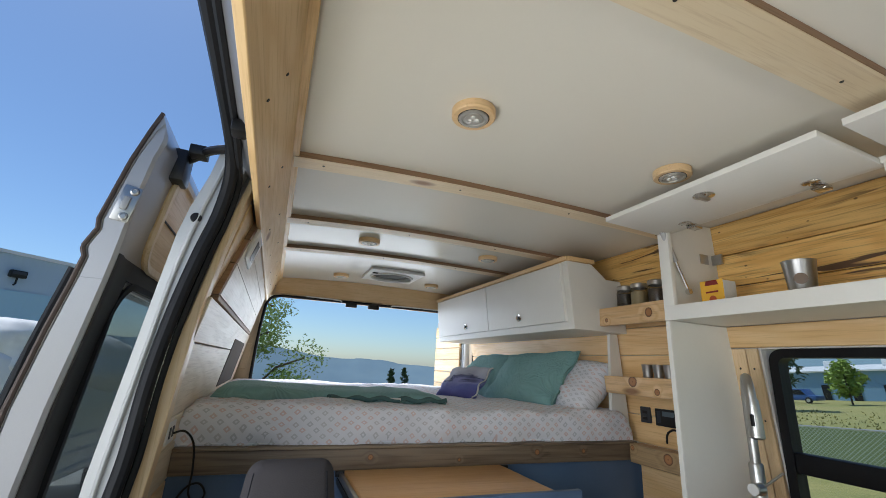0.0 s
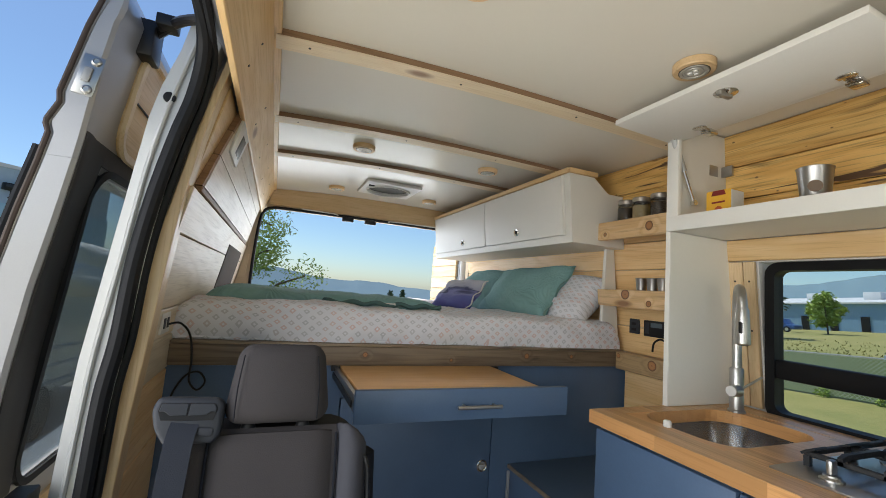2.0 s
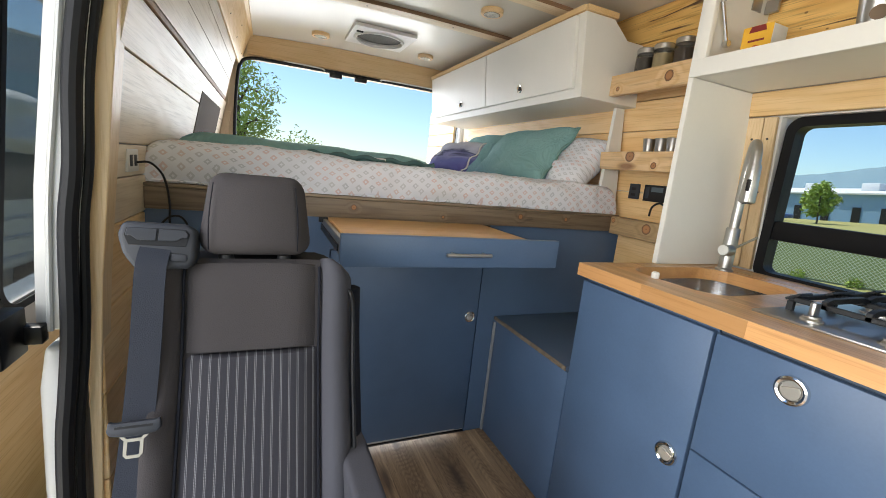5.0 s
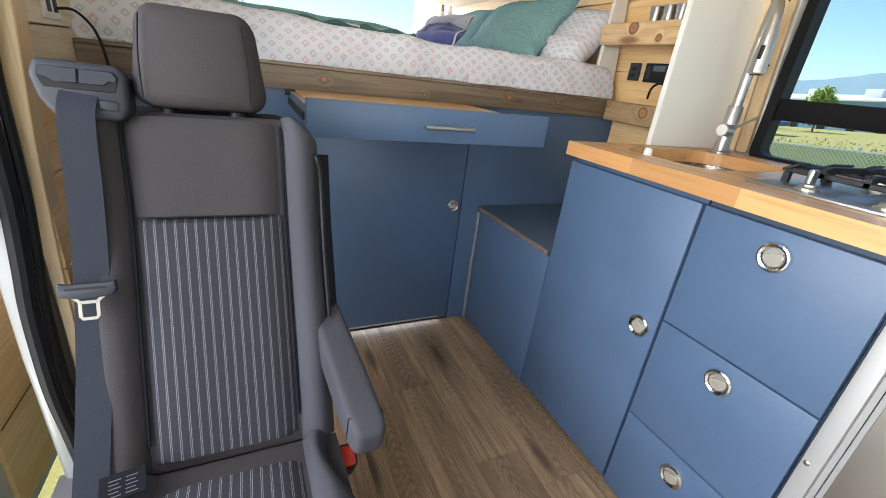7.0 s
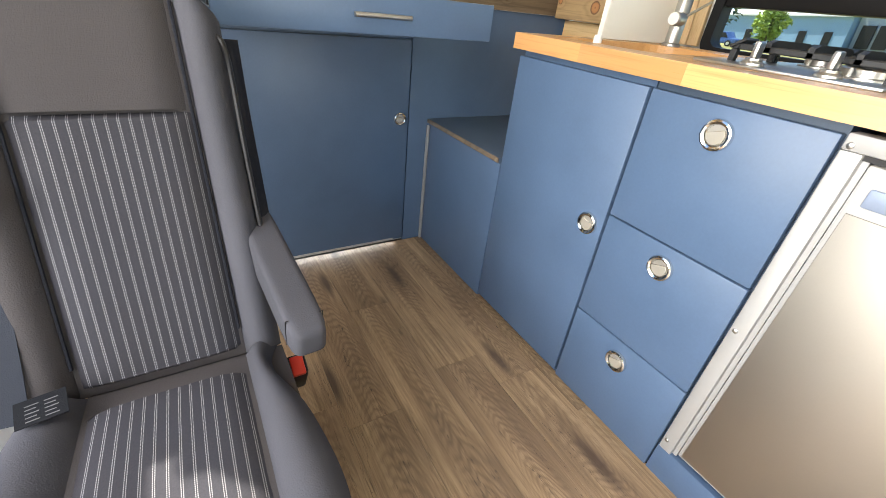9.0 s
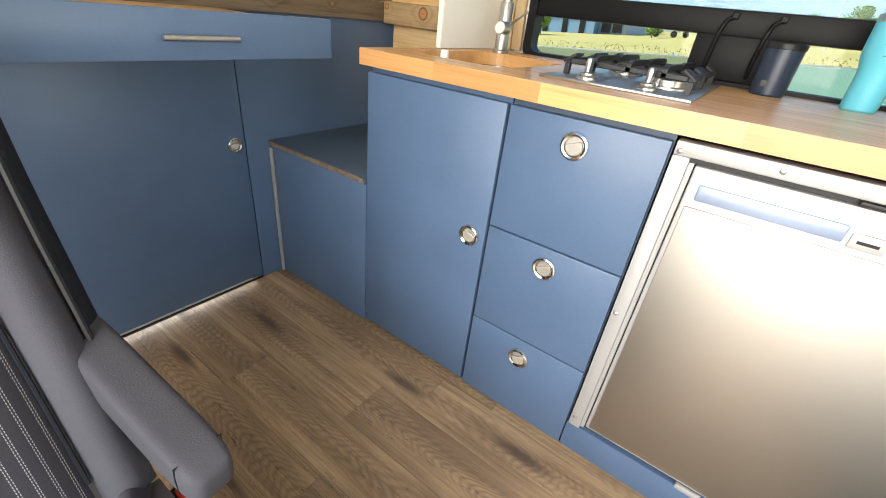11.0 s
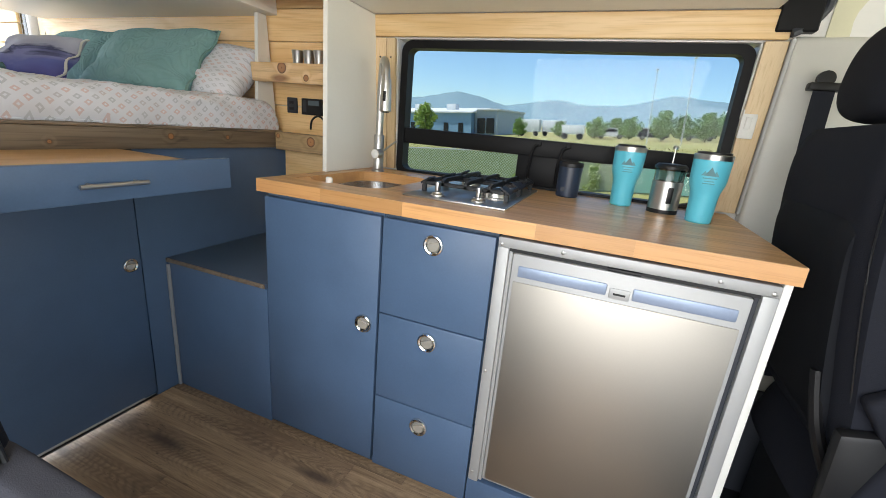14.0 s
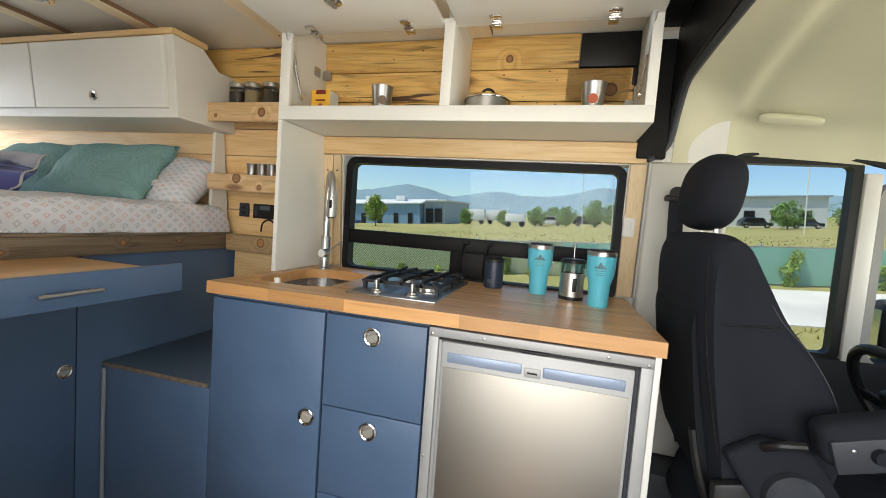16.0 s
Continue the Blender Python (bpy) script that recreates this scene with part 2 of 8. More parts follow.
    c = mix(nt, calc(nt, "MULTIPLY", halo, 0.28), c, (0.085, 0.054, 0.034))
    k = ramp(nt, vo.outputs["Distance"], [(0.04, (1, 1, 1)), (0.12, (0, 0, 0))])
    c = mix(nt, calc(nt, "MULTIPLY", k, 0.8), c, (0.035, 0.022, 0.015))
    oi = nt.nodes.new("ShaderNodeObjectInfo")
    hs = nt.nodes.new("ShaderNodeHueSaturation")
    nt.links.new(c, hs.inputs["Color"])
    nt.links.new(calc(nt, "MULTIPLY_ADD", oi.outputs["Random"], 0.7, 1.6), hs.inputs["Value"])
    hs.inputs["Saturation"].default_value = 1.0
    nt.links.new(hs.outputs["Color"], b.inputs["Base Color"])
    nt.links.new(calc(nt, "MULTIPLY_ADD", pores, 0.2, 0.34), b.inputs["Roughness"])
    bump(nt, b, calc(nt, "SUBTRACT", pores, calc(nt, "MULTIPLY", rings_, 0.4)), 0.2, 0.0008)
    return m


VINYL = vinyl()
BUTCHER = wood("butcher_block", (0.68, 0.37, 0.15), (0.54, 0.27, 0.095), (0.36, 0.15, 0.04), "y", rough=0.3, knots=0.0, contrast=0.45, coat=0.35)
BUTCHER_TOP = wood("butcher_block_top", (0.66, 0.40, 0.19), (0.50, 0.28, 0.12), (0.22, 0.11, 0.045), "y", rough=0.36, knots=0.15, contrast=0.6, streak=0.25, coat=0.25)
BUTCHER_X = wood("butcher_block_crosswise", (0.82, 0.48, 0.19), (0.68, 0.36, 0.12), (0.4, 0.18, 0.05), "x", rough=0.32, knots=0.2, contrast=0.4, coat=0.3)
CEILING_WHITE = plain("ceiling_white", (0.77, 0.735, 0.65), 0.26, vary=0.012, grain=40, relief=0.01, coat=0.0, big=1.0)
CABINET_WHITE = plain("cabinet_white", (0.76, 0.75, 0.70), 0.4, vary=0.03, grain=120, relief=0.06)
BLUE = plain("blue_paint", (0.080, 0.134, 0.228), 0.42, vary=0.10, grain=160, relief=0.08, big=5.0)
NAVY = plain("dark_blue_paint", (0.055, 0.088, 0.14), 0.45, vary=0.08, grain=160, relief=0.05)
CHROME = plain("chrome", (0.75, 0.74, 0.72), 0.12, 1.0, vary=0.03, relief=0.0)
STEEL = plain("brushed_steel", (0.50, 0.49, 0.47), 0.34, 1.0, vary=0.05, grain=200, relief=0.05)
ALU = plain("satin_aluminium", (0.42, 0.42, 0.415), 0.5, 0.35, vary=0.04, grain=200, relief=0.05)
FRIDGE_DOOR = plain("fridge_steel", (0.43, 0.40, 0.355), 0.47, 1.0, vary=0.03, grain=300, relief=0.03)
BLACK = plain("black_plastic", (0.010, 0.010, 0.011), 0.42, vary=0.2, grain=250, relief=0.1, spec=0.35)
FRAME_BLACK = plain("black_frame", (0.006, 0.006, 0.007), 0.5, vary=0.2, grain=250, relief=0.1, spec=0.2)
RUBBER = plain("black_rubber", (0.012, 0.013, 0.016), 0.55, vary=0.2, grain=120, relief=0.12, spec=0.3)
IRON = plain("cast_iron", (0.02, 0.021, 0.023), 0.5, 0.3, vary=0.2, grain=300, relief=0.3)
GREY_PLASTIC = plain("grey_plastic", (0.034, 0.038, 0.047), 0.5, vary=0.08, grain=220, relief=0.12, spec=0.35)
VAN_PAINT = plain("silver_paint", (0.48, 0.475, 0.475), 0.34, 0.35, vary=0.05, grain=300, relief=0.02, coat=0.35)
# Silver paint made paler for the sunlight bounced onto the door post.
POST_PAINT = plain("sunlit_post_paint", (0.60, 0.605, 0.59), 0.36, 0.15, vary=0.05, grain=200, relief=0.03, coat=0.3)
VAN_WHITE = plain("white_paint", (0.70, 0.69, 0.66), 0.35, vary=0.03, relief=0.03, coat=0.3)
HEADLINER = plain("headliner_fabric", (0.60, 0.58, 0.42), 0.85, vary=0.05, grain=260, relief=0.2)
SEAT_CLOTH = plain("grey_seat_cloth", (0.061, 0.056, 0.058), 0.85, vary=0.14, grain=420, relief=0.45, spec=0.15)
SEAT_BLUE = plain("blue_grey_seat_cloth", (0.066, 0.067, 0.079), 0.8, vary=0.14, grain=420, relief=0.45, spec=0.15)
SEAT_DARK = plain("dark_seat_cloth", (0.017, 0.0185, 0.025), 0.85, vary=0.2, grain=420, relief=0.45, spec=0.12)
SEAT_BACK = plain("black_seat_back", (0.009, 0.010, 0.013), 0.7, vary=0.15, grain=420, relief=0.3, spec=0.15)
BELT = plain("seat_belt_webbing", (0.032, 0.037, 0.05), 0.7, vary=0.1, grain=500, relief=0.4, spec=0.15)
RED = plain("red_plastic", (0.65, 0.035, 0.02), 0.4)
def quilted():
    """Washed cotton quilt: meandering stitch furrows."""
    m, nt, b = shader("teal_quilt", 0.9)
    v = coords(nt)
    big = noise_tex(nt, v, 5.0, 3)
    flow = noise_tex(nt, v, 7.0, 2, 0.4, 0.5)
    furrow = calc(nt, "MULTIPLY_ADD", calc(nt, "SINE", calc(nt, "MULTIPLY", flow, 95.0)), 0.5, 0.5)
    weave = noise_tex(nt, v, 320, 3)
    c = mix(nt, big, (0.17, 0.33, 0.335), (0.26, 0.45, 0.45))
    c = mix(nt, calc(nt, "MULTIPLY", calc(nt, "POWER", furrow, 4.0), 0.3), c, (0.16, 0.31, 0.28))
    nt.links.new(c, b.inputs["Base Color"])
    bump(nt, b, calc(nt, "ADD", calc(nt, "MULTIPLY", furrow, -1.0), calc(nt, "MULTIPLY", weave, 0.5)), 0.5, 0.004)
    return m


TEAL = quilted()
TEAL_DARK = plain("dark_teal_blanket", (0.07, 0.14, 0.14), 0.9, vary=0.15, grain=160, relief=0.5)
TURQUOISE = plain("turquoise_coat", (0.11, 0.53, 0.68), 0.4, vary=0.05)
NAVY_CUP = plain("navy_coat", (0.02, 0.032, 0.06), 0.4)
SPICE = plain("dried_spice", (0.05, 0.03, 0.02), 0.8, vary=0.5, grain=120)
OATS = plain("pale_grain", (0.45, 0.34, 0.18), 0.8, vary=0.5, grain=120)
YELLOW_BOX = plain("yellow_card", (0.75, 0.42, 0.04), 0.5)
CARD_WHITE = plain("white_card", (0.7, 0.69, 0.66), 0.5)
MAROON = plain("maroon_print", (0.2, 0.02, 0.02), 0.5)
ORANGE_PRINT = plain("orange_print", (0.5, 0.1, 0.03), 0.5)


def pane_glass(name, clear=(0.93, 0.96, 0.95), gloss=0.12):
    """A thin pane: mostly clear, with a mirror sheen that grows at a slant."""
    m = bpy.data.materials.new(name)
    m.use_nodes = True
    nt = m.node_tree
    nt.nodes.remove(nt.nodes["Principled BSDF"])
    tr = nt.nodes.new("ShaderNodeBsdfTransparent")
    tr.inputs["Color"].default_value = (*clear, 1)
    gl = nt.nodes.new("ShaderNodeBsdfGlossy")
    gl.inputs["Roughness"].default_value = 0.02
    fr = node(nt, "ShaderNodeFresnel", IOR=1.3)
    mx = nt.nodes.new("ShaderNodeMixShader")
    nt.links.new(calc(nt, "MULTIPLY_ADD", fr.outputs[0], 0.5, gloss * 0.2), mx.inputs[0])
    nt.links.new(tr.outputs[0], mx.inputs[1])
    nt.links.new(gl.outputs[0], mx.inputs[2])
    nt.links.new(mx.outputs[0], nt.nodes["Material Output"].inputs["Surface"])
    return m


PANE = pane_glass("window_pane", gloss=0.0)
PANE_DARK = pane_glass("tinted_pane", (0.10, 0.12, 0.12), 0.6)


def striped_cloth():
    """Dark cloth with paired pale dotted stitch lines."""
    m, nt, b = shader("striped_seat_cloth", 0.85)
    b.inputs["Specular IOR Level"].default_value = 0.15
    tc = nt.nodes.new("ShaderNodeTexCoord")
    sep = nt.nodes.new("ShaderNodeSeparateXYZ")
    nt.links.new(tc.outputs["Object"], sep.inputs[0])
    fx = calc(nt, "FRACT", calc(nt, "MULTIPLY", sep.outputs["X"], 63.0))
    l1 = calc(nt, "LESS_THAN", calc(nt, "ABSOLUTE", calc(nt, "SUBTRACT", fx, 0.41)), 0.034)
    l2 = calc(nt, "LESS_THAN", calc(nt, "ABSOLUTE", calc(nt, "SUBTRACT", fx, 0.57)), 0.034)
    lines = calc(nt, "MAXIMUM", l1, l2)
    run = calc(nt, "SUBTRACT", sep.outputs["Z"], calc(nt, "MULTIPLY", sep.outputs["Y"], 0.9))
    dots = calc(nt, "GREATER_THAN", calc(nt, "FRACT", calc(nt, "MULTIPLY", run, 390.0)), 0.42)
    fac = calc(nt, "MULTIPLY", lines, calc(nt, "MULTIPLY_ADD", dots, 0.65, 0.12))
    v = coords(nt)
    n = noise_tex(nt, v, 350, 3)
    big = noise_tex(nt, v, 5, 3)
    base = mix(nt, n, (0.030, 0.029, 0.033), (0.055, 0.052, 0.058))
    base = mix(nt, calc(nt, "MULTIPLY", big, 0.4), base, (0.035, 0.042, 0.065))
    nt.links.new(mix(nt, fac, base, (0.37, 0.37, 0.39)), b.inputs["Base Color"])
    bump(nt, b, n, 0.4, 0.001)
    return m


STRIPED = striped_cloth()


def printed_sheet(name="printed_sheet", run="X", rise="Y"):
    """White cotton with staggered small diamonds in grey and pink."""
    m, nt, b = shader(name, 0.9)
    tc = nt.nodes.new("ShaderNodeTexCoord")
    sep = nt.nodes.new("ShaderNodeSeparateXYZ")
    nt.links.new(tc.outputs["Object"], sep.inputs[0])
    u = calc(nt, "MULTIPLY", sep.outputs[run], 21.0)
    w = calc(nt, "MULTIPLY", calc(nt, "ADD", sep.outputs["Z"], sep.outputs[rise]), 24.0)
    p = calc(nt, "ADD", u, w)
    q = calc(nt, "SUBTRACT", u, w)
    fp = calc(nt, "ABSOLUTE", calc(nt, "SUBTRACT", calc(nt, "FRACT", p), 0.5))
    fq = calc(nt, "ABSOLUTE", calc(nt, "SUBTRACT", calc(nt, "FRACT", q), 0.5))
    far = calc(nt, "MAXIMUM", fp, fq)
    spot = calc(nt, "LESS_THAN", far, 0.26)
    hole = calc(nt, "GREATER_THAN", far, 0.10)
    cell = calc(nt, "ADD", calc(nt, "FLOOR", p), calc(nt, "MULTIPLY", calc(nt, "FLOOR", q), 7.3))
    wn_ = nt.nodes.new("ShaderNodeTexWhiteNoise")
    wn_.noise_dimensions = "1D"
    nt.links.new(cell, wn_.inputs["W"])
    tint = ramp(nt, wn_.outputs["Value"], [(0.0, (0.62, 0.36, 0.32)), (0.45, (0.60, 0.42, 0.38)), (0.55, (0.38, 0.40, 0.44)), (1.0, (0.46, 0.46, 0.48))])
    v = coords(nt)
    n = noise_tex(nt, v, 220, 3)
    white = mix(nt, noise_tex(nt, v, 4, 3), (0.65, 0.66, 0.71), (0.77, 0.78, 0.84))
    fac = calc(nt, "MULTIPLY", calc(nt, "MULTIPLY", spot, hole), 0.6)
    nt.links.new(mix(nt, fac, white, tint), b.inputs["Base Color"])
    bump(nt, b, n, 0.25, 0.001)
    return m


SHEET = printed_sheet()
PILLOW_CASE = printed_sheet("printed_pillow_case", "Y", "X")


def dyed_cushion():
    m, nt, b = shader("blue_dyed_cloth", 0.85)
    v = coords(nt, (1, 1, 3), False)
    f = noise_tex(nt, v, 5.5, 4, 0.55, 0.6)
    tc = nt.nodes.new("ShaderNodeTexCoord")
    sep = nt.nodes.new("ShaderNodeSeparateXYZ")
    nt.links.new(tc.outputs["Object"], sep.inputs[0])
    h = calc(nt, "MULTIPLY_ADD", calc(nt, "SUBTRACT", sep.outputs["Z"], 1.15), 4.2, calc(nt, "MULTIPLY_ADD", f, 0.7, -0.35))
    nt.links.new(ramp(nt, h, [(0.0, (0.10, 0.10, 0.34)), (0.25, (0.13, 0.15, 0.42)), (0.42, (0.24, 0.26, 0.52)), (0.5, (0.06, 0.07, 0.16)), (0.56, (0.40, 0.42, 0.56)), (1.0, (0.62, 0.63, 0.68))]), b.inputs["Base Color"])
    bump(nt, b, noise_tex(nt, coords(nt), 260, 3), 0.3, 0.001)
    return m


DYED = dyed_cushion()

# ---- mesh helpers ----


def box(x0, x1, y0, y1, z0, z1, bev=0.0, seg=2):
    bm = bmesh.new()
    bmesh.ops.create_cube(bm, size=1, matrix=Matrix.Translation(((x0 + x1) / 2, (y0 + y1) / 2, (z0 + z1) / 2)) @ Matrix.Diagonal((x1 - x0, y1 - y0, z1 - z0, 1)))
    if bev:
        bmesh.ops.bevel(bm, geom=bm.edges[:], offset=bev, segments=seg, profile=0.5, affect="EDGES")
    return bm


def prism(pts, axis, a, b, bev=0.0, seg=2):
    """A polygon, drawn in the two other axes in their order, carried along axis from a to b."""
    bm = bmesh.new()
    i = "xyz".index(axis)

    def place(p, d):
        q = list(p)
        q.insert(i, d)
        return q
    lo = [bm.verts.new(place(p, a)) for p in pts]
    hi = [bm.verts.new(place(p, b)) for p in pts]
    bm.faces.new(lo)
    bm.faces.new(hi)
    n = len(pts)
    for k in range(n):
        bm.faces.new((lo[k], lo[(k + 1) % n], hi[(k + 1) % n], hi[k]))
    bmesh.ops.recalc_face_normals(bm, faces=bm.faces[:])
    if bev:
        bmesh.ops.bevel(bm, geom=bm.edges[:], offset=bev, segments=seg, profile=0.5, affect="EDGES")
    return bm


def lathe(profile, at=(0, 0, 0), n=28, way="z"):
    """A round body from (radius, height) pairs."""
    bm = bmesh.new()
    rings = []
    for r, h in profile:
        if r < 1e-5:
            rings.append([bm.verts.new((0, 0, h))])
        else:
            rings.append([bm.verts.new((r * math.cos(2 * math.pi * k / n), r * math.sin(2 * math.pi * k / n), h)) for k in range(n)])
    for lo, hi in zip(rings, rings[1:]):
        for k in range(n):
            a, b_, c, d = lo[k % len(lo)], lo[(k + 1) % len(lo)], hi[(k + 1) % len(hi)], hi[k % len(hi)]
            vs = []
            for v in (a, b_, c, d):
                if v not in vs:
                    vs.append(v)
            if len(vs) > 2:
                bm.faces.new(vs)
    bmesh.ops.recalc_face_normals(bm, faces=bm.faces[:])
    turn = {"z": Matrix(), "x": Matrix.Rotation(math.pi / 2, 4, "Y"), "-x": Matrix.Rotation(-math.pi / 2, 4, "Y"), "y": Matrix.Rotation(-math.pi / 2, 4, "X"), "-y": Matrix.Rotation(math.pi / 2, 4, "X"), "-z": Matrix.Rotation(math.pi, 4, "X")}[way]
    bmesh.ops.transform(bm, matrix=Matrix.Translation(at) @ turn, verts=bm.verts[:])
    return bm


def sweep(path, section, closed=False, up=(0, 0, 1)):
    """A section, (side, up) pairs, carried along a path."""
    bm = bmesh.new()
    P = [Vector(p) for p in path]
    rows = []
    n = len(P)
    ref = Vector(up)
    last = None
    for i, p in enumerate(P):
        t = (P[(i + 1) % n] - P[i - 1]) if closed else (P[min(i + 1, n - 1)] - P[max(i - 1, 0)])
        t.normalize()
        side = t.cross(ref)
        if side.length < 0.15:
            side = (last - t * last.dot(t)) if last is not None else t.cross(Vector((1, 0.3, 0)))
        side.normalize()
        if last is not None and side.dot(last) < 0 and not closed:
            side = -side
        last = side.copy()
        u = side.cross(t)
        rows.append([bm.verts.new(p + side * a + u * b_) for a, b_ in section])
    m = len(section)
    for i in range(n if closed else n - 1):
        r0, r1 = rows[i], rows[(i + 1) % n]
        for k in range(m):
            bm.faces.new((r0[k], r0[(k + 1) % m], r1[(k + 1) % m], r1[k]))
    if not closed:
        bm.faces.new(rows[0])
        bm.faces.new(rows[-1])
    bmesh.ops.recalc_face_normals(bm, faces=bm.faces[:])
    return bm


def ring(r, n=10, flat=1.0):
    return [(r * math.cos(2 * math.pi * k / n), r * flat * math.sin(2 * math.pi * k / n)) for k in range(n)]


def tube(path, r, n=10):
    return sweep(smooth_path(path), ring(r, n))


def smooth_path(path, per=6):
    """A smooth line through the given corners."""
    P = [Vector(p) for p in path]
    if len(P) < 3:
        return P
    out = []
    for i in range(len(P) - 1):
        p0, p1, p2, p3 = P[max(i - 1, 0)], P[i], P[i + 1], P[min(i + 2, len(P) - 1)]
        for k in range(per):
            t = k / per
            out.append(0.5 * ((2 * p1) + (p2 - p0) * t + (2 * p0 - 5 * p1 + 4 * p2 - p3) * t * t + (3 * p1 - p0 - 3 * p2 + p3) * t ** 3))
    out.append(P[-1])
    return out


def join(*bms):
    out = bms[0]
    for other in bms[1:]:
        me = bpy.data.meshes.new("t")
        other.to_mesh(me)
        out.from_mesh(me)
        bpy.data.meshes.remove(me)
        other.free()
    return out


def moved(bm, m):
    bmesh.ops.transform(bm, matrix=m, verts=bm.verts[:])
    return bm


def thing(name, at, label, category, group="", kind=""):
    ob = new(name)
    ob.location = at
    ob.empty_display_size = 0.05
    return tagged(ob, label, category, group, kind)


def part(name, bm, material, parent=None, label="", smooth=35):
    """One mesh object; its corners are in world metres, whatever it hangs under."""
    me = bpy.data.meshes.new(name)
    bm.to_mesh(me)
    bm.free()
    me.materials.append(material)
    if smooth:
        me.polygons.foreach_set("use_smooth", [True] * len(me.polygons))
        me.set_sharp_from_angle(angle=radians(smooth))
    ob = new(name, me)
    if parent:
        ob.parent = parent
        if parent.parent is None:
            ob.matrix_parent_inverse = parent.matrix_basis.inverted()
    if label:
        ob["label"] = label
    return ob


def single(name, bm, material, label, category="", kind="", group="", smooth=35):
    return tagged(part(name, bm, material, None, "", smooth), label, category, group, kind)


def puff(sx, sy, sz, n=14, power=2.6, lump=0.0, seed=0.0, pinch=0.0):
    """A soft cushion: a rounded slab with pulled corners and slight dents."""
    bm = bmesh.new()
    bmesh.ops.create_cube(bm, size=2)
    bmesh.ops.subdivide_edges(bm, edges=bm.edges[:], cuts=n, use_grid_fill=True)
    for v in bm.verts:
        c = v.co
        k = (abs(c.x) ** power + abs(c.y) ** power + abs(c.z) ** power) ** (1 / power)
        c = c / k
        edge = max(abs(c.x), abs(c.y))
        grow = 1 + pinch * (abs(c.x) * abs(c.y)) ** 2
        thin = 1 - 0.35 * pinch * edge ** 4
        d = Vector((c.x * sx * grow, c.y * sy * grow, c.z * sz * thin))
        if lump:
            d += c.normalized() * lump * noise.noise(Vector((c.x * 2 + seed, c.y * 2, c.z * 2 + seed)))
            d += c.normalized() * lump * 0.35 * noise.noise(Vector((c.x * 6 + seed, c.y * 6, c.z * 6)))
        v.co = d
    return bm


def bolt(at, way, r=0.006):
    return lathe([(0, 0), (r, 0), (r, r * 0.35), (r * 0.6, r * 0.6), (0, r * 0.6)], at, 12, way)

# ---- the van's shell ----
FLOOR_BACK, BED_FACE, REAR = 1.885, 1.885, 3.72


def ceil_z(x):
    """Underside of the arched ceiling boards."""
    return 1.968 - (0.045 if x < -0.27 else 0.022) * (x + 0.27) ** 2


def left_x(z):
    """Inner face of the passenger-side wall at a height."""
    return float(np.interp(z, [0.0, 1.12, 1.65, 1.78], [-1.29, -1.285, -1.18, -1.145]))


def right_x(z):
    """Inner face of the driver-side wall at a height."""
    return float(np.interp(z, [0.0, 0.95, 1.55, 1.95], [0.67, 0.665, 0.605, 0.585]))


single("floor", box(-1.32, 0.72, -1.75, REAR, -0.06, -0.016), plain("subfloor", (0.05, 0.045, 0.04), 0.7), "dark sub-floor under the vinyl planks", "floor", "structure", smooth=0)

# ceiling: white boards with fine gaps, in one mesh
ceiling_bm = None
for y0, y1 in ((-0.09, 0.64), (0.645, 1.53), (1.535, 2.14), (2.145, 2.67), (2.675, 3.70)):
    nx = 20
    pts = [(-1.09 + 1.70 * k / nx, ceil_z(-1.09 + 1.70 * k / nx)) for k in range(nx + 1)]
    pts += [(x, z + 0.03) for x, z in reversed(pts)]
    b = prism(pts, "y", y0, y1)
    ceiling_bm = b if ceiling_bm is None else join(ceiling_bm, b)
single("ceiling", ceiling_bm, CEILING_WHITE, "glossy white ceiling boards between pine battens", "ceiling", "structure")
single("roof", prism([(-1.24, 1.875), (-1.15, 1.985), (-0.8, 2.05), (0.2, 2.05), (0.62, 1.99), (0.76, 1.80), (0.77, 1.88), (0.65, 2.03), (0.2, 2.09), (-0.8, 2.09), (-1.17, 2.02), (-1.25, 1.92)], "y", -1.6, REAR + 0.05), VAN_PAINT, "silver sheet-metal van roof", "roof", "structure")

# battens over the ceiling joints
SCREW = plain("dark_screw", (0.05, 0.045, 0.04), 0.5, 0.6)
battens = []
for y0, y1 in ((0.600, 0.690), (1.492, 1.566), (2.10, 2.175), (2.63, 2.705)):
    nx = 20
    pts = [(-1.07 + 1.62 * k / nx, ceil_z(-1.07 + 1.62 * k / nx) - 0.021) for k in range(nx + 1)]
    pts += [(x, z + 0.020) for x, z in reversed(pts)]
    b = prism(pts, "y", y0, y1)
    battens.append((single("ceiling_trim", b, PINE_PALE, "pale knotty pine batten, its unlit front edge coloured brown", "batten", "structure", "ceiling battens"), (y0 + y1) / 2))

# long corner boards between wall and ceiling on the door side
corner_board = single("corner_trim", prism([(-1.156, 1.745), (-1.085, 1.940), (-1.07, 1.932), (-1.139, 1.740)], "y", -0.1, REAR - 0.03, 0.002, 1), PINE, "long pine corner board below the ceiling", "trim", "structure", "corner boards")
single("corner_trim", prism([(-1.10, 1.914), (-1.10, 1.932), (-1.056, 1.942), (-1.056, 1.922)], "y", -0.1, REAR - 0.03, 0.002, 1), PINE, "narrow pine board along the ceiling edge", "trim", "structure", "corner boards")

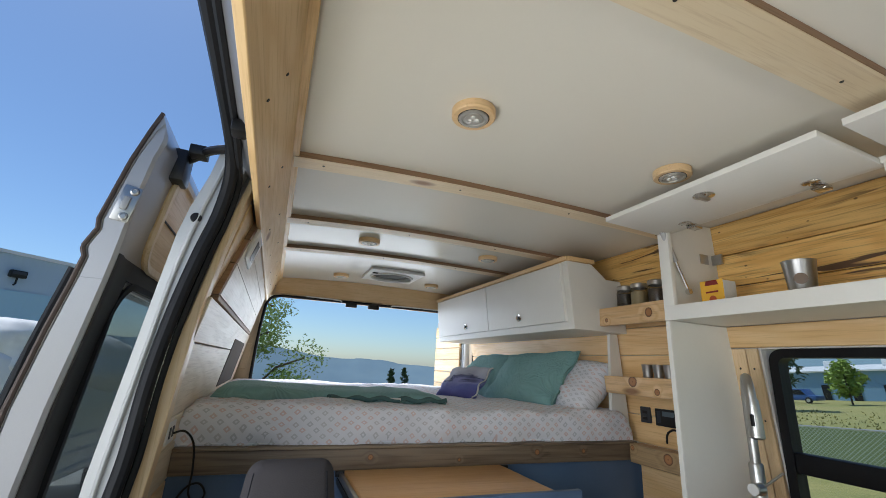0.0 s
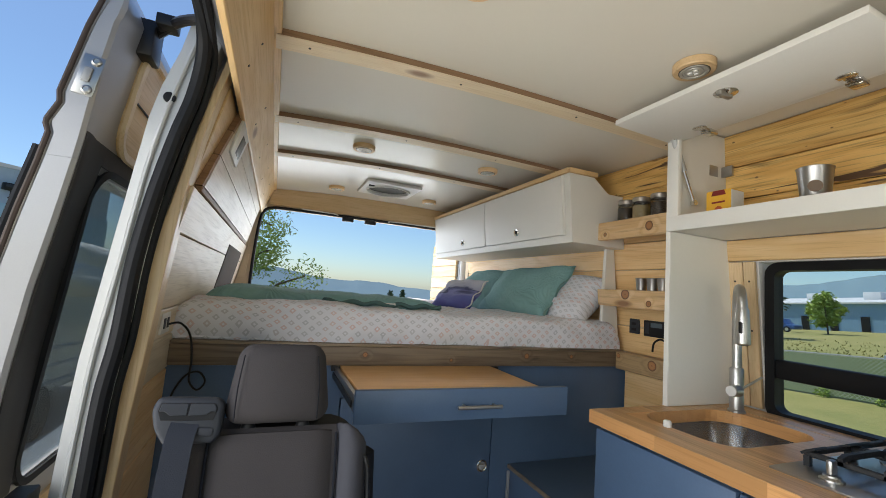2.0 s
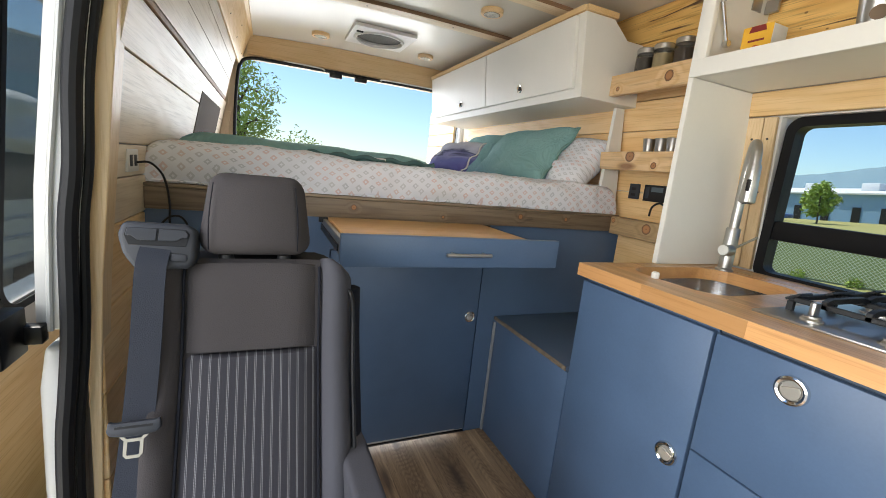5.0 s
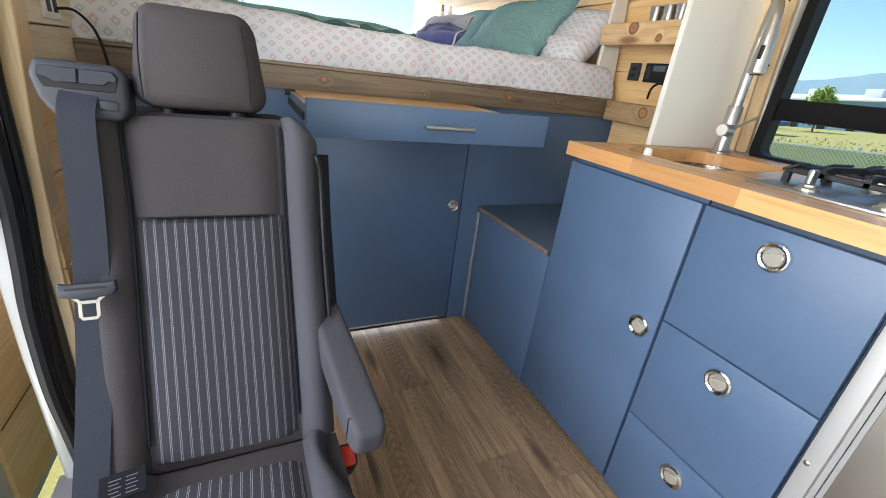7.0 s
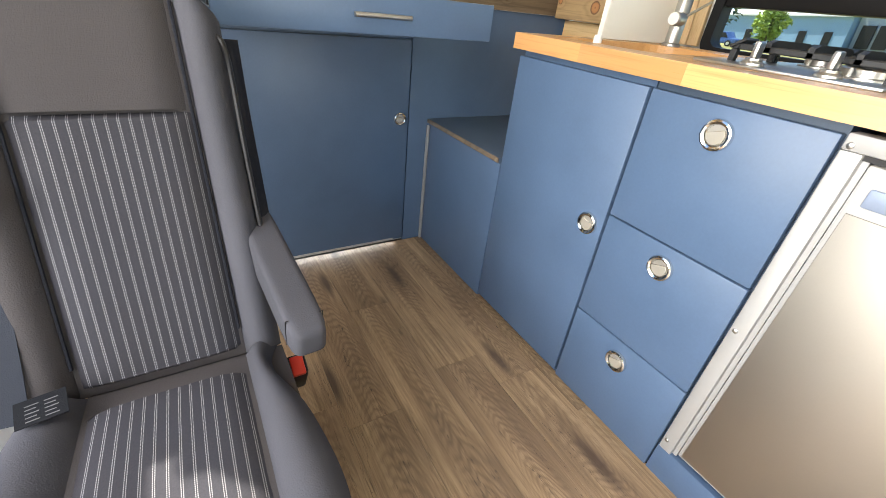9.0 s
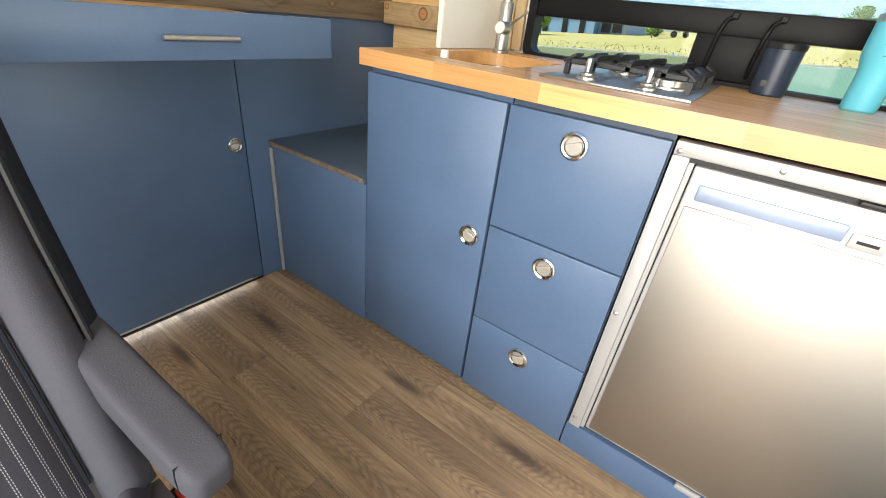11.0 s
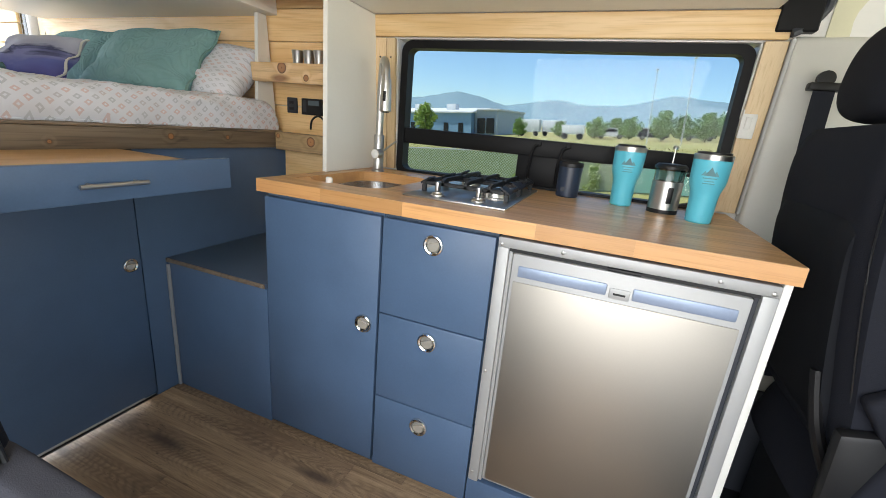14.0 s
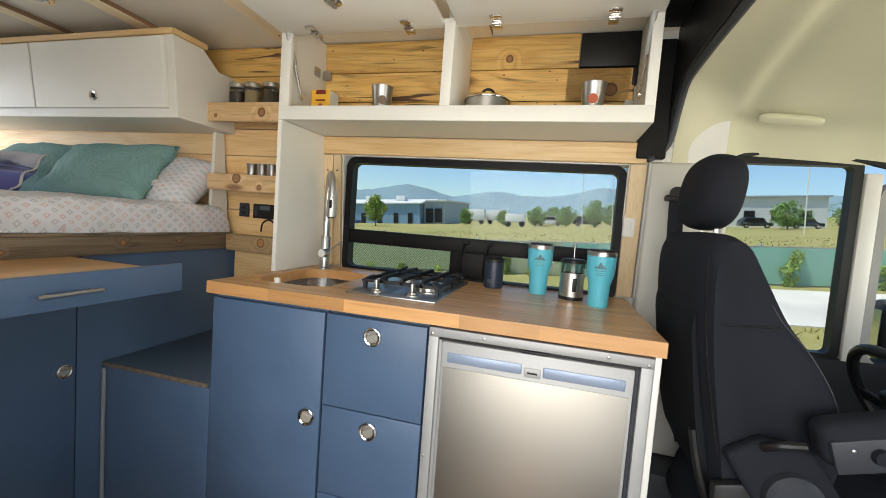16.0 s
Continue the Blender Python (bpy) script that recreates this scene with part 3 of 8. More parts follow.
# screws along the corner boards and battens
for k in range(9):
    y = 0.15 + 0.43 * k
    for x, z, way in ((-1.0998, 1.852, "x"), (-1.1242, 1.786, "x")):
        b = moved(lathe([(0, 0.0015), (0.0035, 0.0015), (0.0042, 0)], (0, 0, 0), 10), Matrix.Translation((x + 0.0035, y, z)) @ Matrix.Rotation(radians(120), 4, "Y"))
        part("screw_head", b, SCREW, corner_board)
for ob_, yc in battens:
    y0 = yc - 0.045 if yc < 1 else yc - 0.0372
    pts = [(-1.068 + 1.616 * k / 20, ceil_z(-1.068 + 1.616 * k / 20) - 0.0195) for k in range(21)]
    # thin strip that colours the batten's unlit front side dark
    part("raw_edge", prism(pts + [(x, z + 0.018) for x, z in reversed(pts)], "y", y0 - 0.0022, y0 - 0.0003), SHADED_EDGE, ob_, "strip coloured brown for the shaded front edge")
    for x in (-0.98, -0.50, -0.02, 0.45):
        part("screw_head", lathe([(0, -0.0015), (0.0035, -0.0015), (0.0042, 0)], (x, yc, ceil_z(x) - 0.021), 10), SCREW, ob_)

# driver-side wall shell with the window opening
def wall_shell(name, y0, y1, z0, z1, label):
    b = prism([(right_x(z0) + 0.02, z0), (right_x(z1) + 0.02, z1), (right_x(z1) + 0.10, z1), (right_x(z0) + 0.10, z0)], "y", y0, y1)
    single(name, b, VAN_WHITE, label, "wall", "structure", smooth=0)


WIN_Y0, WIN_Y1, WIN_Z0, WIN_Z1 = 0.03, 1.283, 0.90, 1.452
wall_shell("wall_driver_low", -0.30, REAR, -0.05, WIN_Z0, "white metal van side below the window")
wall_shell("wall_driver_high", -0.30, REAR, WIN_Z1, 1.99, "white metal van side above the window")
wall_shell("wall_driver_rear", WIN_Y1, REAR, WIN_Z0, WIN_Z1, "white metal van side behind the window")
wall_shell("wall_driver_post", -0.30, WIN_Y0, WIN_Z0, WIN_Z1, "white metal post beside the window")


def side_board(y0, y1, z0, z1, mat_, wall, proud=0.0, t=0.016):
    """A board lying on the driver-side wall between two heights."""
    x0, x1 = right_x(z0) - proud, right_x(z1) - proud
    return part("plank", prism([(x0, z0), (x1, z1), (x1 + t, z1), (x0 + t, z0)], "y", y0, y1, 0.0025, 1), mat_, wall)


panel = thing("wall_panelling", (0.62, 1.7, 1.0), "knotty pine boards on the driver-side wall", "wall panelling", kind="structure")
for z0, z1 in ((1.03, 1.155), (1.158, 1.30), (1.303, 1.43), (1.433, 1.56), (1.563, 1.69), (1.693, 1.81), (1.813, 1.948)):
    side_board(1.405, REAR - 0.02, z0, z1, PINE_STREAKED if z0 > 1.68 else PINE, panel)
for z0, z1 in ((1.585, 1.688), (1.691, 1.815), (1.818, 1.948)):
    if z0 > 1.7:
        side_board(0.30 if z0 < 1.78 else 0.255, 1.385, z0, z1, PINE_STREAKED, panel)
    else:
        side_board(0.045, 1.385, z0, z1, PINE_STREAKED, panel)
side_board(0.06, 0.297, 1.691, 1.815, PINE_STREAKED, panel)
side_board(-0.03, 1.385, 1.456, 1.535, PINE, panel, 0.004)
for y0, y1 in ((1.287, 1.325), (1.328, 1.385)):
    part("plank", prism([(right_x(0.92) - 0.002, 0.925), (right_x(1.452) - 0.002, 1.452), (right_x(1.452) + 0.014, 1.452), (right_x(0.92) + 0.014, 0.925)], "y", y0, y1, 0.002, 1), PINE_Z, panel)
part("plank", prism([(right_x(0.92) - 0.002, 0.925), (right_x(1.452) - 0.002, 1.452), (right_x(1.452) + 0.014, 1.452), (right_x(0.92) + 0.014, 0.925)], "y", -0.035, 0.026, 0.002, 1), PINE_Z, panel)

# passenger-side wall behind the sliding door: shell and boards
JAMB_Y = 1.47
single("wall_passenger", prism([(-1.32, -0.2), (-1.32, 1.05), (-1.285, 1.3), (-1.205, 1.66), (-1.14, 1.87), (-1.25, 1.87), (-1.292, 1.66), (-1.345, 1.3), (-1.37, 1.05), (-1.38, -0.2)], "y", JAMB_Y + 0.08, REAR), VAN_PAINT, "silver van side behind the sliding door", "wall", "structure")


def left_board(y0, y1, z0, z1, mat_, wall, deep=0.0, t=0.016):
    x0, x1 = left_x(z0) - deep, left_x(z1) - deep
    return part("plank", prism([(x0, z0), (x1, z1), (x1 - t, z1), (x0 - t, z0)], "y", y0, y1, 0.0025, 1), mat_, wall)


lpanel = thing("wall_panelling", (-1.28, 2.4, 0.6), "varnished golden pine boards on the sliding-door side", "wall panelling", kind="structure")
for z0, z1 in ((0.10, 0.33), (0.333, 0.56), (0.563, 0.76), (0.763, 0.95)):
    left_board(JAMB_Y + 0.03, 1.88, z0, z1, PINE, lpanel)
for z0, z1 in ((0.953, 1.06), (1.063, 1.145), (1.148, 1.352), (1.355, 1.475)):
    left_board(JAMB_Y + 0.05, REAR - 0.05, z0, z1, PINE_GLARE, lpanel)
for z0, z1 in ((1.492, 1.597), (1.60, 1.69), (1.693, 1.775)):
    y0, y1 = 1.60 + 0.55 * (z0 - 1.492), 1.60 + 0.55 * (z1 - 1.492)
    bm = bmesh.new()
    q = []
    for inn in (0.006, -0.016):
        q.append([bm.verts.new((left_x(z) + inn, y, z)) for y, z in ((y0, z0), (REAR - 0.2, z0), (REAR - 0.2, z1), (y1, z1))])
    bm.faces.new(q[0])
    bm.faces.new(list(reversed(q[1])))
    for k in range(4):
        bm.faces.new((q[0][k], q[1][k], q[1][(k + 1) % 4], q[0][(k + 1) % 4]))
    bmesh.ops.recalc_face_normals(bm, faces=bm.faces[:])
    part("plank", bm, PINE_GLARE, lpanel, smooth=0)
    ed = bmesh.new()
    a = [ed.verts.new((left_x(z) + o_, y + d_, z)) for y, z in ((y0, z0), (y1, z1)) for d_, o_ in ((-0.018, 0.003), (-0.0005, 0.0052), (-0.0005, -0.016), (-0.018, -0.016))]
    for k in range(4):
        ed.faces.new((a[k], a[(k + 1) % 4], a[4 + (k + 1) % 4], a[4 + k]))
    ed.faces.new(a[:4])
    ed.faces.new(a[4:])
    bmesh.ops.recalc_face_normals(ed, faces=ed.faces[:])
    part("end_strip", ed, SHADED_EDGE, lpanel, "strip coloured brown for the shaded end of the boards", smooth=0)
left_board(1.585, REAR - 0.2, 1.474, 1.4905, SHADED_EDGE, lpanel, -0.0055, 0.022)

left_board(1.553, 1.78, 1.4915, 1.764, PINE, lpanel, 0.0165, 0.012)

# floor planks of vinyl
frame_floor = bpy.data.objects["floor"]
plank_meshes = {}


def floor_plank(x0, x1, y0, y1):
    """One plank about its own centre; planks of one size share their mesh."""
    w, l = round(x1 - x0 - 0.0006, 4), round(y1 - y0 - 0.0006, 4)
    if (w, l) not in plank_meshes:
        ob = part("floor_plank", box(-w / 2, w / 2, -l / 2, l / 2, -0.016, 0.0, 0.0005, 1), VINYL, frame_floor, smooth=0)
        plank_meshes[w, l] = ob.data
    else:
        ob = new("floor_plank", plank_meshes[w, l])
        ob.parent = frame_floor
    ob.location = ((x0 + x1) / 2, (y0 + y1) / 2, 0)


# floor kept pale so the gap under the bed door shows bright
single("garage_floor", box(-1.28, 0.66, BED_FACE + 0.03, REAR - 0.01, -0.012, 0.002), plain("pale_liner", (0.6, 0.59, 0.56), 0.6), "pale lined floor of the space under the bed", "floor", "structure", smooth=0)

# ---- sink and hob unit along the driver side ----
COUNTER_Z, COUNTER_END = 0.92, 1.395


def rounded_rect(x0, x1, y0, y1, r, n=6):
    pts = []
    for cx, cy, a0 in ((x1 - r, y1 - r, 0), (x0 + r, y1 - r, 90), (x0 + r, y0 + r, 180), (x1 - r, y0 + r, 270)):
        for k in range(n + 1):
            a = radians(a0 + 90 * k / n)
            pts.append((cx + r * math.cos(a), cy + r * math.sin(a)))
    return pts


def slab_with_hole(x0, x1, y0, y1, z0, z1, hole):
    """A flat slab with one opening through it."""
    bm = bmesh.new()
    outer = [(x0, y0), (x1, y0), (x1, y1), (x0, y1)]
    edges = []
    for loop in (outer, hole):
        vs = [bm.verts.new((x, y, z1)) for x, y in loop]
        edges += [bm.edges.new((vs[k], vs[(k + 1) % len(vs)])) for k in range(len(vs))]
    bmesh.ops.triangle_fill(bm, edges=edges, use_beauty=True)
    top = bm.faces[:]
    ext = bmesh.ops.extrude_face_region(bm, geom=top)
    for v in ext["geom"]:
        if isinstance(v, bmesh.types.BMVert):
            v.co.z = z0
    bmesh.ops.recalc_face_normals(bm, faces=bm.faces[:])
    return bm


SINK = rounded_rect(0.10, 0.52, 1.03, 1.335, 0.09)
counter = thing("countertop", (0.3, 0.7, 0.88), "oiled butcher-block countertop of glued staves", "countertop")
part("slab", slab_with_hole(-0.025, 0.66, -0.01, COUNTER_END, COUNTER_Z - 0.04, COUNTER_Z - 0.0015, SINK), BUTCHER, counter, smooth=0)
# staves of the top, broken round the sink
y = -0.0095
for w in (0.31, 0.22, 0.36, 0.27, 0.245):
    part("stave", box(-0.0262, -0.0251, y + 0.0002, min(y + w, COUNTER_END - 0.001), COUNTER_Z - 0.0395, COUNTER_Z - 0.001), BUTCHER, counter, smooth=0)
    y += w
rng = random.Random(7)
x = -0.0245
while x < 0.655:
    w = 0.045
    x1 = min(x + w, 0.6595)
    spans = [(-0.0095, COUNTER_END - 0.0005)]
    if x1 > 0.10 and x < 0.52:
        spans = [(-0.0095, 1.03), (1.335, COUNTER_END - 0.0005)]
    for a, b_ in spans:
        y = a
        first = True
        while y < b_ - 0.001:
            y1 = min(b_, y + (rng.uniform(0.2, 0.7) if first else rng.uniform(0.4, 0.8)))
            if b_ - y1 < 0.1:
                y1 = b_
            part("stave", box(x + 0.0001, x1 - 0.0001, y + 0.0001, y1 - 0.0001, COUNTER_Z - 0.0014, COUNTER_Z), BUTCHER_TOP, counter, smooth=0)
            y, first = y1, False
    x = x1


LATCH_CUP = plain("satin_latch_cup", (0.50, 0.48, 0.44), 0.3, 0.6, vary=0.03, relief=0.0)
LATCH_TURN = plain("satin_latch_turn", (0.62, 0.585, 0.51), 0.22, 0.55, vary=0.03, relief=0.0)


def flush_latch(parent, at, way="-x", r=0.030, turn=20):
    """A round chrome push latch with a finger cup."""
    k = part("latch", lathe([(0, 0.0015), (r * 0.64, 0.0015), (r * 0.70, 0.0075), (r * 0.84, 0.0095), (r * 0.95, 0.008), (r, 0.004), (r, 0)], at, 36, way), CHROME, parent)
    half = [(r * 0.6 * math.sin(radians(q)), -r * 0.6 * math.cos(radians(q))) for q in range(-115, 116, 10)]
    part("recess", lathe([(0, 0.0022), (r * 0.63, 0.0022), (r * 0.63, 0.001)], at, 28, way), LATCH_CUP, k)
    if way == "-x":
        bm = moved(prism(half, "x", -0.0085, -0.003, 0.0012, 1), Matrix.Translation(at) @ Matrix.Rotation(radians(turn), 4, "X"))
    else:
        bm = moved(prism(half, "y", -0.0085, -0.003, 0.0012, 1), Matrix.Translation(at))
    part("thumb_turn", bm, LATCH_TURN, k)
    return k


kitchen = thing("sink_cabinet", (0.3, 1.17, 0), "blue-painted sink cabinet with one tall door", "cabinet")
part("body", join(box(0.02, 0.655, 0.957, COUNTER_END - 0.004, 0.0, 0.70), box(0.02, 0.06, 0.957, COUNTER_END - 0.004, 0.70, 0.878), box(0.60, 0.655, 0.957, COUNTER_END - 0.004, 0.70, 0.878), box(0.06, 0.60, 0.957, 0.985, 0.70, 0.878), box(0.06, 0.60, COUNTER_END - 0.03, COUNTER_END - 0.004, 0.70, 0.878)), BLUE, kitchen)
d = part("door", box(0.0, 0.019, 0.959, COUNTER_END - 0.006, 0.012, 0.862, 0.0025), BLUE, kitchen)
flush_latch(d, (0.0, 1.003, 0.517), turn=15)
part("plinth", box(0.012, 0.03, 0.957, COUNTER_END - 0.004, 0.0, 0.011), NAVY, kitchen)

drawers = thing("drawer_cabinet", (0.3, 0.79, 0), "blue-painted cabinet of three drawers", "cabinet")
part("body", box(0.02, 0.655, 0.617, 0.953, 0.0, 0.878), NAVY, drawers)
for z0, z1, kz, ky in ((0.569, 0.862, 0.81, 0.79), (0.278, 0.565, 0.513, 0.785), (0.004, 0.274, 0.215, 0.79)):
    d = part("drawer_front", box(0.0, 0.019, 0.619, 0.951, z0, z1, 0.0025), BLUE, drawers)
    flush_latch(d, (0.0, ky, kz), turn=-20)

fridge = thing("fridge", (0.3, 0.31, 0), "built-in compressor fridge with a brushed steel door in an aluminium frame", "fridge")
part("body", box(0.03, 0.60, 0.03, 0.59, 0.10, 0.868), GREY_PLASTIC, fridge)
FY0, FY1, FZ0, FZ1 = 0.01, 0.612, 0.097, 0.868
fr = part("mounting_frame", join(box(-0.003, 0.03, FY0, FY1, 0.842, FZ1, 0.003), box(-0.003, 0.03, FY0, FY0 + 0.030, FZ0, 0.842, 0.003), box(-0.003, 0.03, FY1 - 0.030, FY1, FZ0, 0.842, 0.003)), ALU, fridge)
for y, z in ((0.602, 0.85), (0.45, 0.856), (0.12, 0.856), (0.022, 0.85), (0.602, 0.13), (0.022, 0.13), (0.602, 0.48)):
    part("screw", bolt((-0.003, y, z), "-x", 0.005), STEEL, fr)
for y in (0.041, 0.573):
    part("side_channel", box(0.010, 0.03, y, y + 0.009, FZ0, 0.841), ALU if y > 0.3 else GREY_PLASTIC, fridge)
door = part("door_shell", box(-0.004, 0.03, 0.053, 0.570, 0.118, 0.832, 0.004), ALU, fridge)
part("door_panel", box(-0.007, -0.002, 0.062, 0.561, 0.126, 0.758, 0.0015), FRIDGE_DOOR, door, "brushed steel door sheet")
HANDLE = plain("blue_grey_handle", (0.28, 0.34, 0.46), 0.35, 0.3)
for y0, y1 in ((0.072, 0.282), (0.338, 0.552)):
    part("handle_recess", box(-0.0075, 0.0, y0, y1, 0.772, 0.802, 0.004), HANDLE, door)
part("badge", box(-0.0075, -0.003, 0.287, 0.332, 0.768, 0.794, 0.002), ALU, door)
part("badge_bar", box(-0.0083, -0.0074, 0.296, 0.323, 0.778, 0.783), BLACK, door)
part("lock_tab", box(-0.008, 0.004, 0.272, 0.345, 0.834, 0.8405, 0.001), BLACK, fridge)
part("vent_slot", box(0.004, 0.012, 0.041, 0.582, 0.833, 0.8415), BLACK, fridge)
part("bottom_catch", box(-0.012, 0.0, 0.29, 0.345, 0.102, 0.116, 0.003), ALU, fridge)
kick = single("plinth_board", box(0.004, 0.03, 0.0, 0.616, 0.0, 0.094, 0.002), BLUE, "blue-painted kick board under the fridge", "plinth")
single("fridge_surround", box(0.005, 0.655, -0.008, 0.008, 0.0, 0.878, 0.002), CABINET_WHITE, "white end panel beside the fridge", "panel")

CARD_PALE = plain("grey_edge_strip", (0.30, 0.31, 0.32), 0.5)
# step box between the sink cabinet and the bed
step = thing("step_box", (0.3, 1.64, 0), "blue step box with a dark wood-edged tread", "step")
part("body", box(0.0, 0.655, COUNTER_END - 0.002, BED_FACE - 0.004, 0.0, 0.535, 0.002), BLUE, step)
part("tread", box(-0.004, 0.655, COUNTER_END, BED_FACE - 0.004, 0.537, 0.557, 0.003), NAVY, step)
part("edge_strip", box(-0.010, -0.0045, COUNTER_END, BED_FACE - 0.004, 0.540, 0.556, 0.002), BARNWOOD, step)
part("corner_strip", box(-0.012, -0.002, BED_FACE - 0.016, BED_FACE - 0.005, 0.002, 0.53, 0.001, 1), CARD_PALE, step)

# tall white side panel and the overhead cupboard
PILLAR_X = 0.30
sp_ = thing("side_panel", (PILLAR_X, COUNTER_END, COUNTER_Z), "tall white painted side panel on the countertop", "panel")
part("panel", prism([(PILLAR_X, COUNTER_Z + 0.001), (PILLAR_X, 1.535), (right_x(1.535), 1.535), (right_x(0.92), COUNTER_Z + 0.001)], "y", COUNTER_END - 0.018, COUNTER_END, 0.0015, 1), CABINET_WHITE, sp_)
part("edge_band", box(PILLAR_X - 0.0025, PILLAR_X - 0.0003, COUNTER_END - 0.0175, COUNTER_END - 0.0005, COUNTER_Z + 0.002, 1.534), CABINET_WHITE, sp_)
cup = thing("overhead_cupboard", (0.45, 0.7, 1.54), "white overhead cupboard with both flap doors raised", "cupboard")
UB, UT = 1.537, 1.895
UX = PILLAR_X
part("bottom_board", box(UX, 0.60, 0.018, COUNTER_END, UB, UB + 0.02), CABINET_WHITE, cup)
part("front_rail", box(UX - 0.004, UX + 0.018, 0.018, COUNTER_END, UB - 0.002, UB + 0.052, 0.002), CABINET_WHITE, cup)
part("shelf_board", box(UX + 0.018, 0.60, 0.036, COUNTER_END - 0.018, UB + 0.030, UB + 0.048), CABINET_WHITE, cup)
for y0, y1 in ((0.018, 0.036), (COUNTER_END - 0.018, COUNTER_END)):
    part("side_board", box(UX + 0.017, 0.595, y0, y1, UB + 0.02, 1.945), CABINET_WHITE, cup)
part("stile", box(UX - 0.004, UX + 0.016, COUNTER_END - 0.045, COUNTER_END, UB + 0.05, UT - 0.02, 0.002), CABINET_WHITE, cup)
part("stile", box(UX - 0.004, UX + 0.016, 0.018, 0.05, UB + 0.05, UT - 0.02, 0.002), CABINET_WHITE, cup)
part("divider", box(UX - 0.004, 0.585, 0.687, 0.725, UB + 0.052, UT - 0.02, 0.002), CABINET_WHITE, cup)
part("divider_head", box(UX + 0.035, 0.585, 0.689, 0.723, UT - 0.02, 1.945), CABINET_WHITE, cup)
part("top_rail", box(UX - 0.004, UX + 0.03, 0.018, COUNTER_END, UT - 0.022, UT - 0.004, 0.002), CABINET_WHITE, cup)


def flap(y0, y1, hinges, latch_y):
    m = Matrix.Translation((UX, 0, UT - 0.008)) @ Matrix.Rotation(radians(2.0), 4, "Y")
    f = part("flap_door", moved(box(-0.262, 0.004, y0, y1, -0.018, 0.0, 0.002), m), CABINET_WHITE, cup, "raised white flap door")
    for hy in hinges:
        h = part("hinge", moved(join(box(-0.052, -0.006, hy - 0.014, hy + 0.014, -0.022, -0.018, 0.001), lathe([(0, -0.017), (0.006, -0.017), (0.006, 0.017), (0, 0.017)], (-0.004, hy, -0.024), 12, "y"), box(-0.004, 0.03, hy - 0.016, hy + 0.016, -0.032, -0.018, 0.002), box(-0.048, -0.03, hy - 0.02, hy + 0.02, -0.023, -0.0185, 0.001)), m), CHROME, f)
    part("latch", moved(lathe([(0, 0.008), (0.012, 0.008), (0.018, 0.004), (0.03, 0.002), (0.03, 0)], (-0.185, latch_y, -0.018), 24, "-z"), m), CHROME, f)
    part("latch_bolt", moved(box(-0.215, -0.165, latch_y - 0.008, latch_y + 0.008, -0.034, -0.02, 0.003), m), STEEL, f)


flap(0.729, COUNTER_END - 0.002, (1.245, 0.86), 1.063)
flap(0.020, 0.683, (0.54, 0.165), 0.35)


def gas_strut(y):
    a, b_ = Vector((UX - 0.01, y, UT - 0.02)), Vector((UX + 0.10, y, UB + 0.115))
    mid = a.lerp(b_, 0.5)
    s = part("gas_strut", sweep([a, mid], ring(0.0105, 12)), ALU, cup)
    part("rod", sweep([mid, b_], ring(0.0055, 10)), CHROME, s)
    part("socket", lathe([(0, -0.008), (0.01, -0.008), (0.012, 0), (0.01, 0.008), (0, 0.008)], b_, 14, "y"), CHROME, s)
    part("socket", lathe([(0, -0.008), (0.009, -0.008), (0.010, 0), (0.009, 0.008), (0, 0.008)], a, 14, "y"), CHROME, s)


gas_strut(COUNTER_END - 0.03)
gas_strut(0.05)
part("corner_bracket", join(box(0.50, 0.545, COUNTER_END - 0.021, COUNTER_END - 0.018, 1.78, 1.82), box(0.565, 0.575, COUNTER_END - 0.06, COUNTER_END - 0.02, 1.78, 1.82)), STEEL, cup)
part("corner_bracket", join(box(0.54, 0.565, 0.037, 0.041, 1.655, 1.69), box(0.582, 0.586, 0.041, 0.075, 1.655, 1.69)), STEEL, cup)

# ---- the bed across the rear ----
bed = thing("bed_platform", (-0.3, 2.8, 0), "blue-panelled bed platform with a weathered front rail", "bed")
for x0, x1, z0 in ((-1.312, -0.735, 0.0), (-0.7345, -0.0925, 0.845), (-0.092, 0.66, 0.0)):
    part("front_panel", box(x0, x1, BED_FACE, BED_FACE + 0.018, z0, 0.9615), BLUE, bed)
# unseen strips added behind the door's gaps to keep light from leaking through
for x0, x1, z0, z1 in ((-0.77, -0.70, 0.0, 0.9), (-0.13, -0.06, 0.0, 0.9), (-0.70, -0.13, 0.80, 0.9)):
    part("door_stop", box(x0, x1, BED_FACE + 0.0185, BED_FACE + 0.034, z0, z1), BLUE, bed)
dd = part("door", box(-0.73, -0.097, BED_FACE - 0.003, BED_FACE + 0.015, 0.020, 0.84, 0.002), BLUE, bed)
flush_latch(dd, (-0.135, BED_FACE - 0.003, 0.56), "-y", 0.025)
part("front_rail", box(-1.285, 0.60, BED_FACE - 0.02, BED_FACE + 0.02, 0.962, 1.03, 0.003), BARNWOOD, bed)
part("deck", box(-1.312, 0.64, BED_FACE + 0.02, REAR - 0.03, 0.98, 1.015), BARNWOOD, bed)
part("top_strip", box(-1.285, 0.60, BED_FACE - 0.02, BED_FACE + 0.12, 1.031, 1.04, 0.002), BARNWOOD, bed)

rail = thing("wall_rail", (0.58, 1.64, 0.95), "weathered board and pine board on the wall beside the bed", "wall rail")
part("board", prism([(0.548, 0.955), (0.548, 1.035), (0.625, 1.035), (0.625, 0.955)], "y", COUNTER_END + 0.002, BED_FACE - 0.022, 0.003, 1), BARNWOOD_Y, rail)
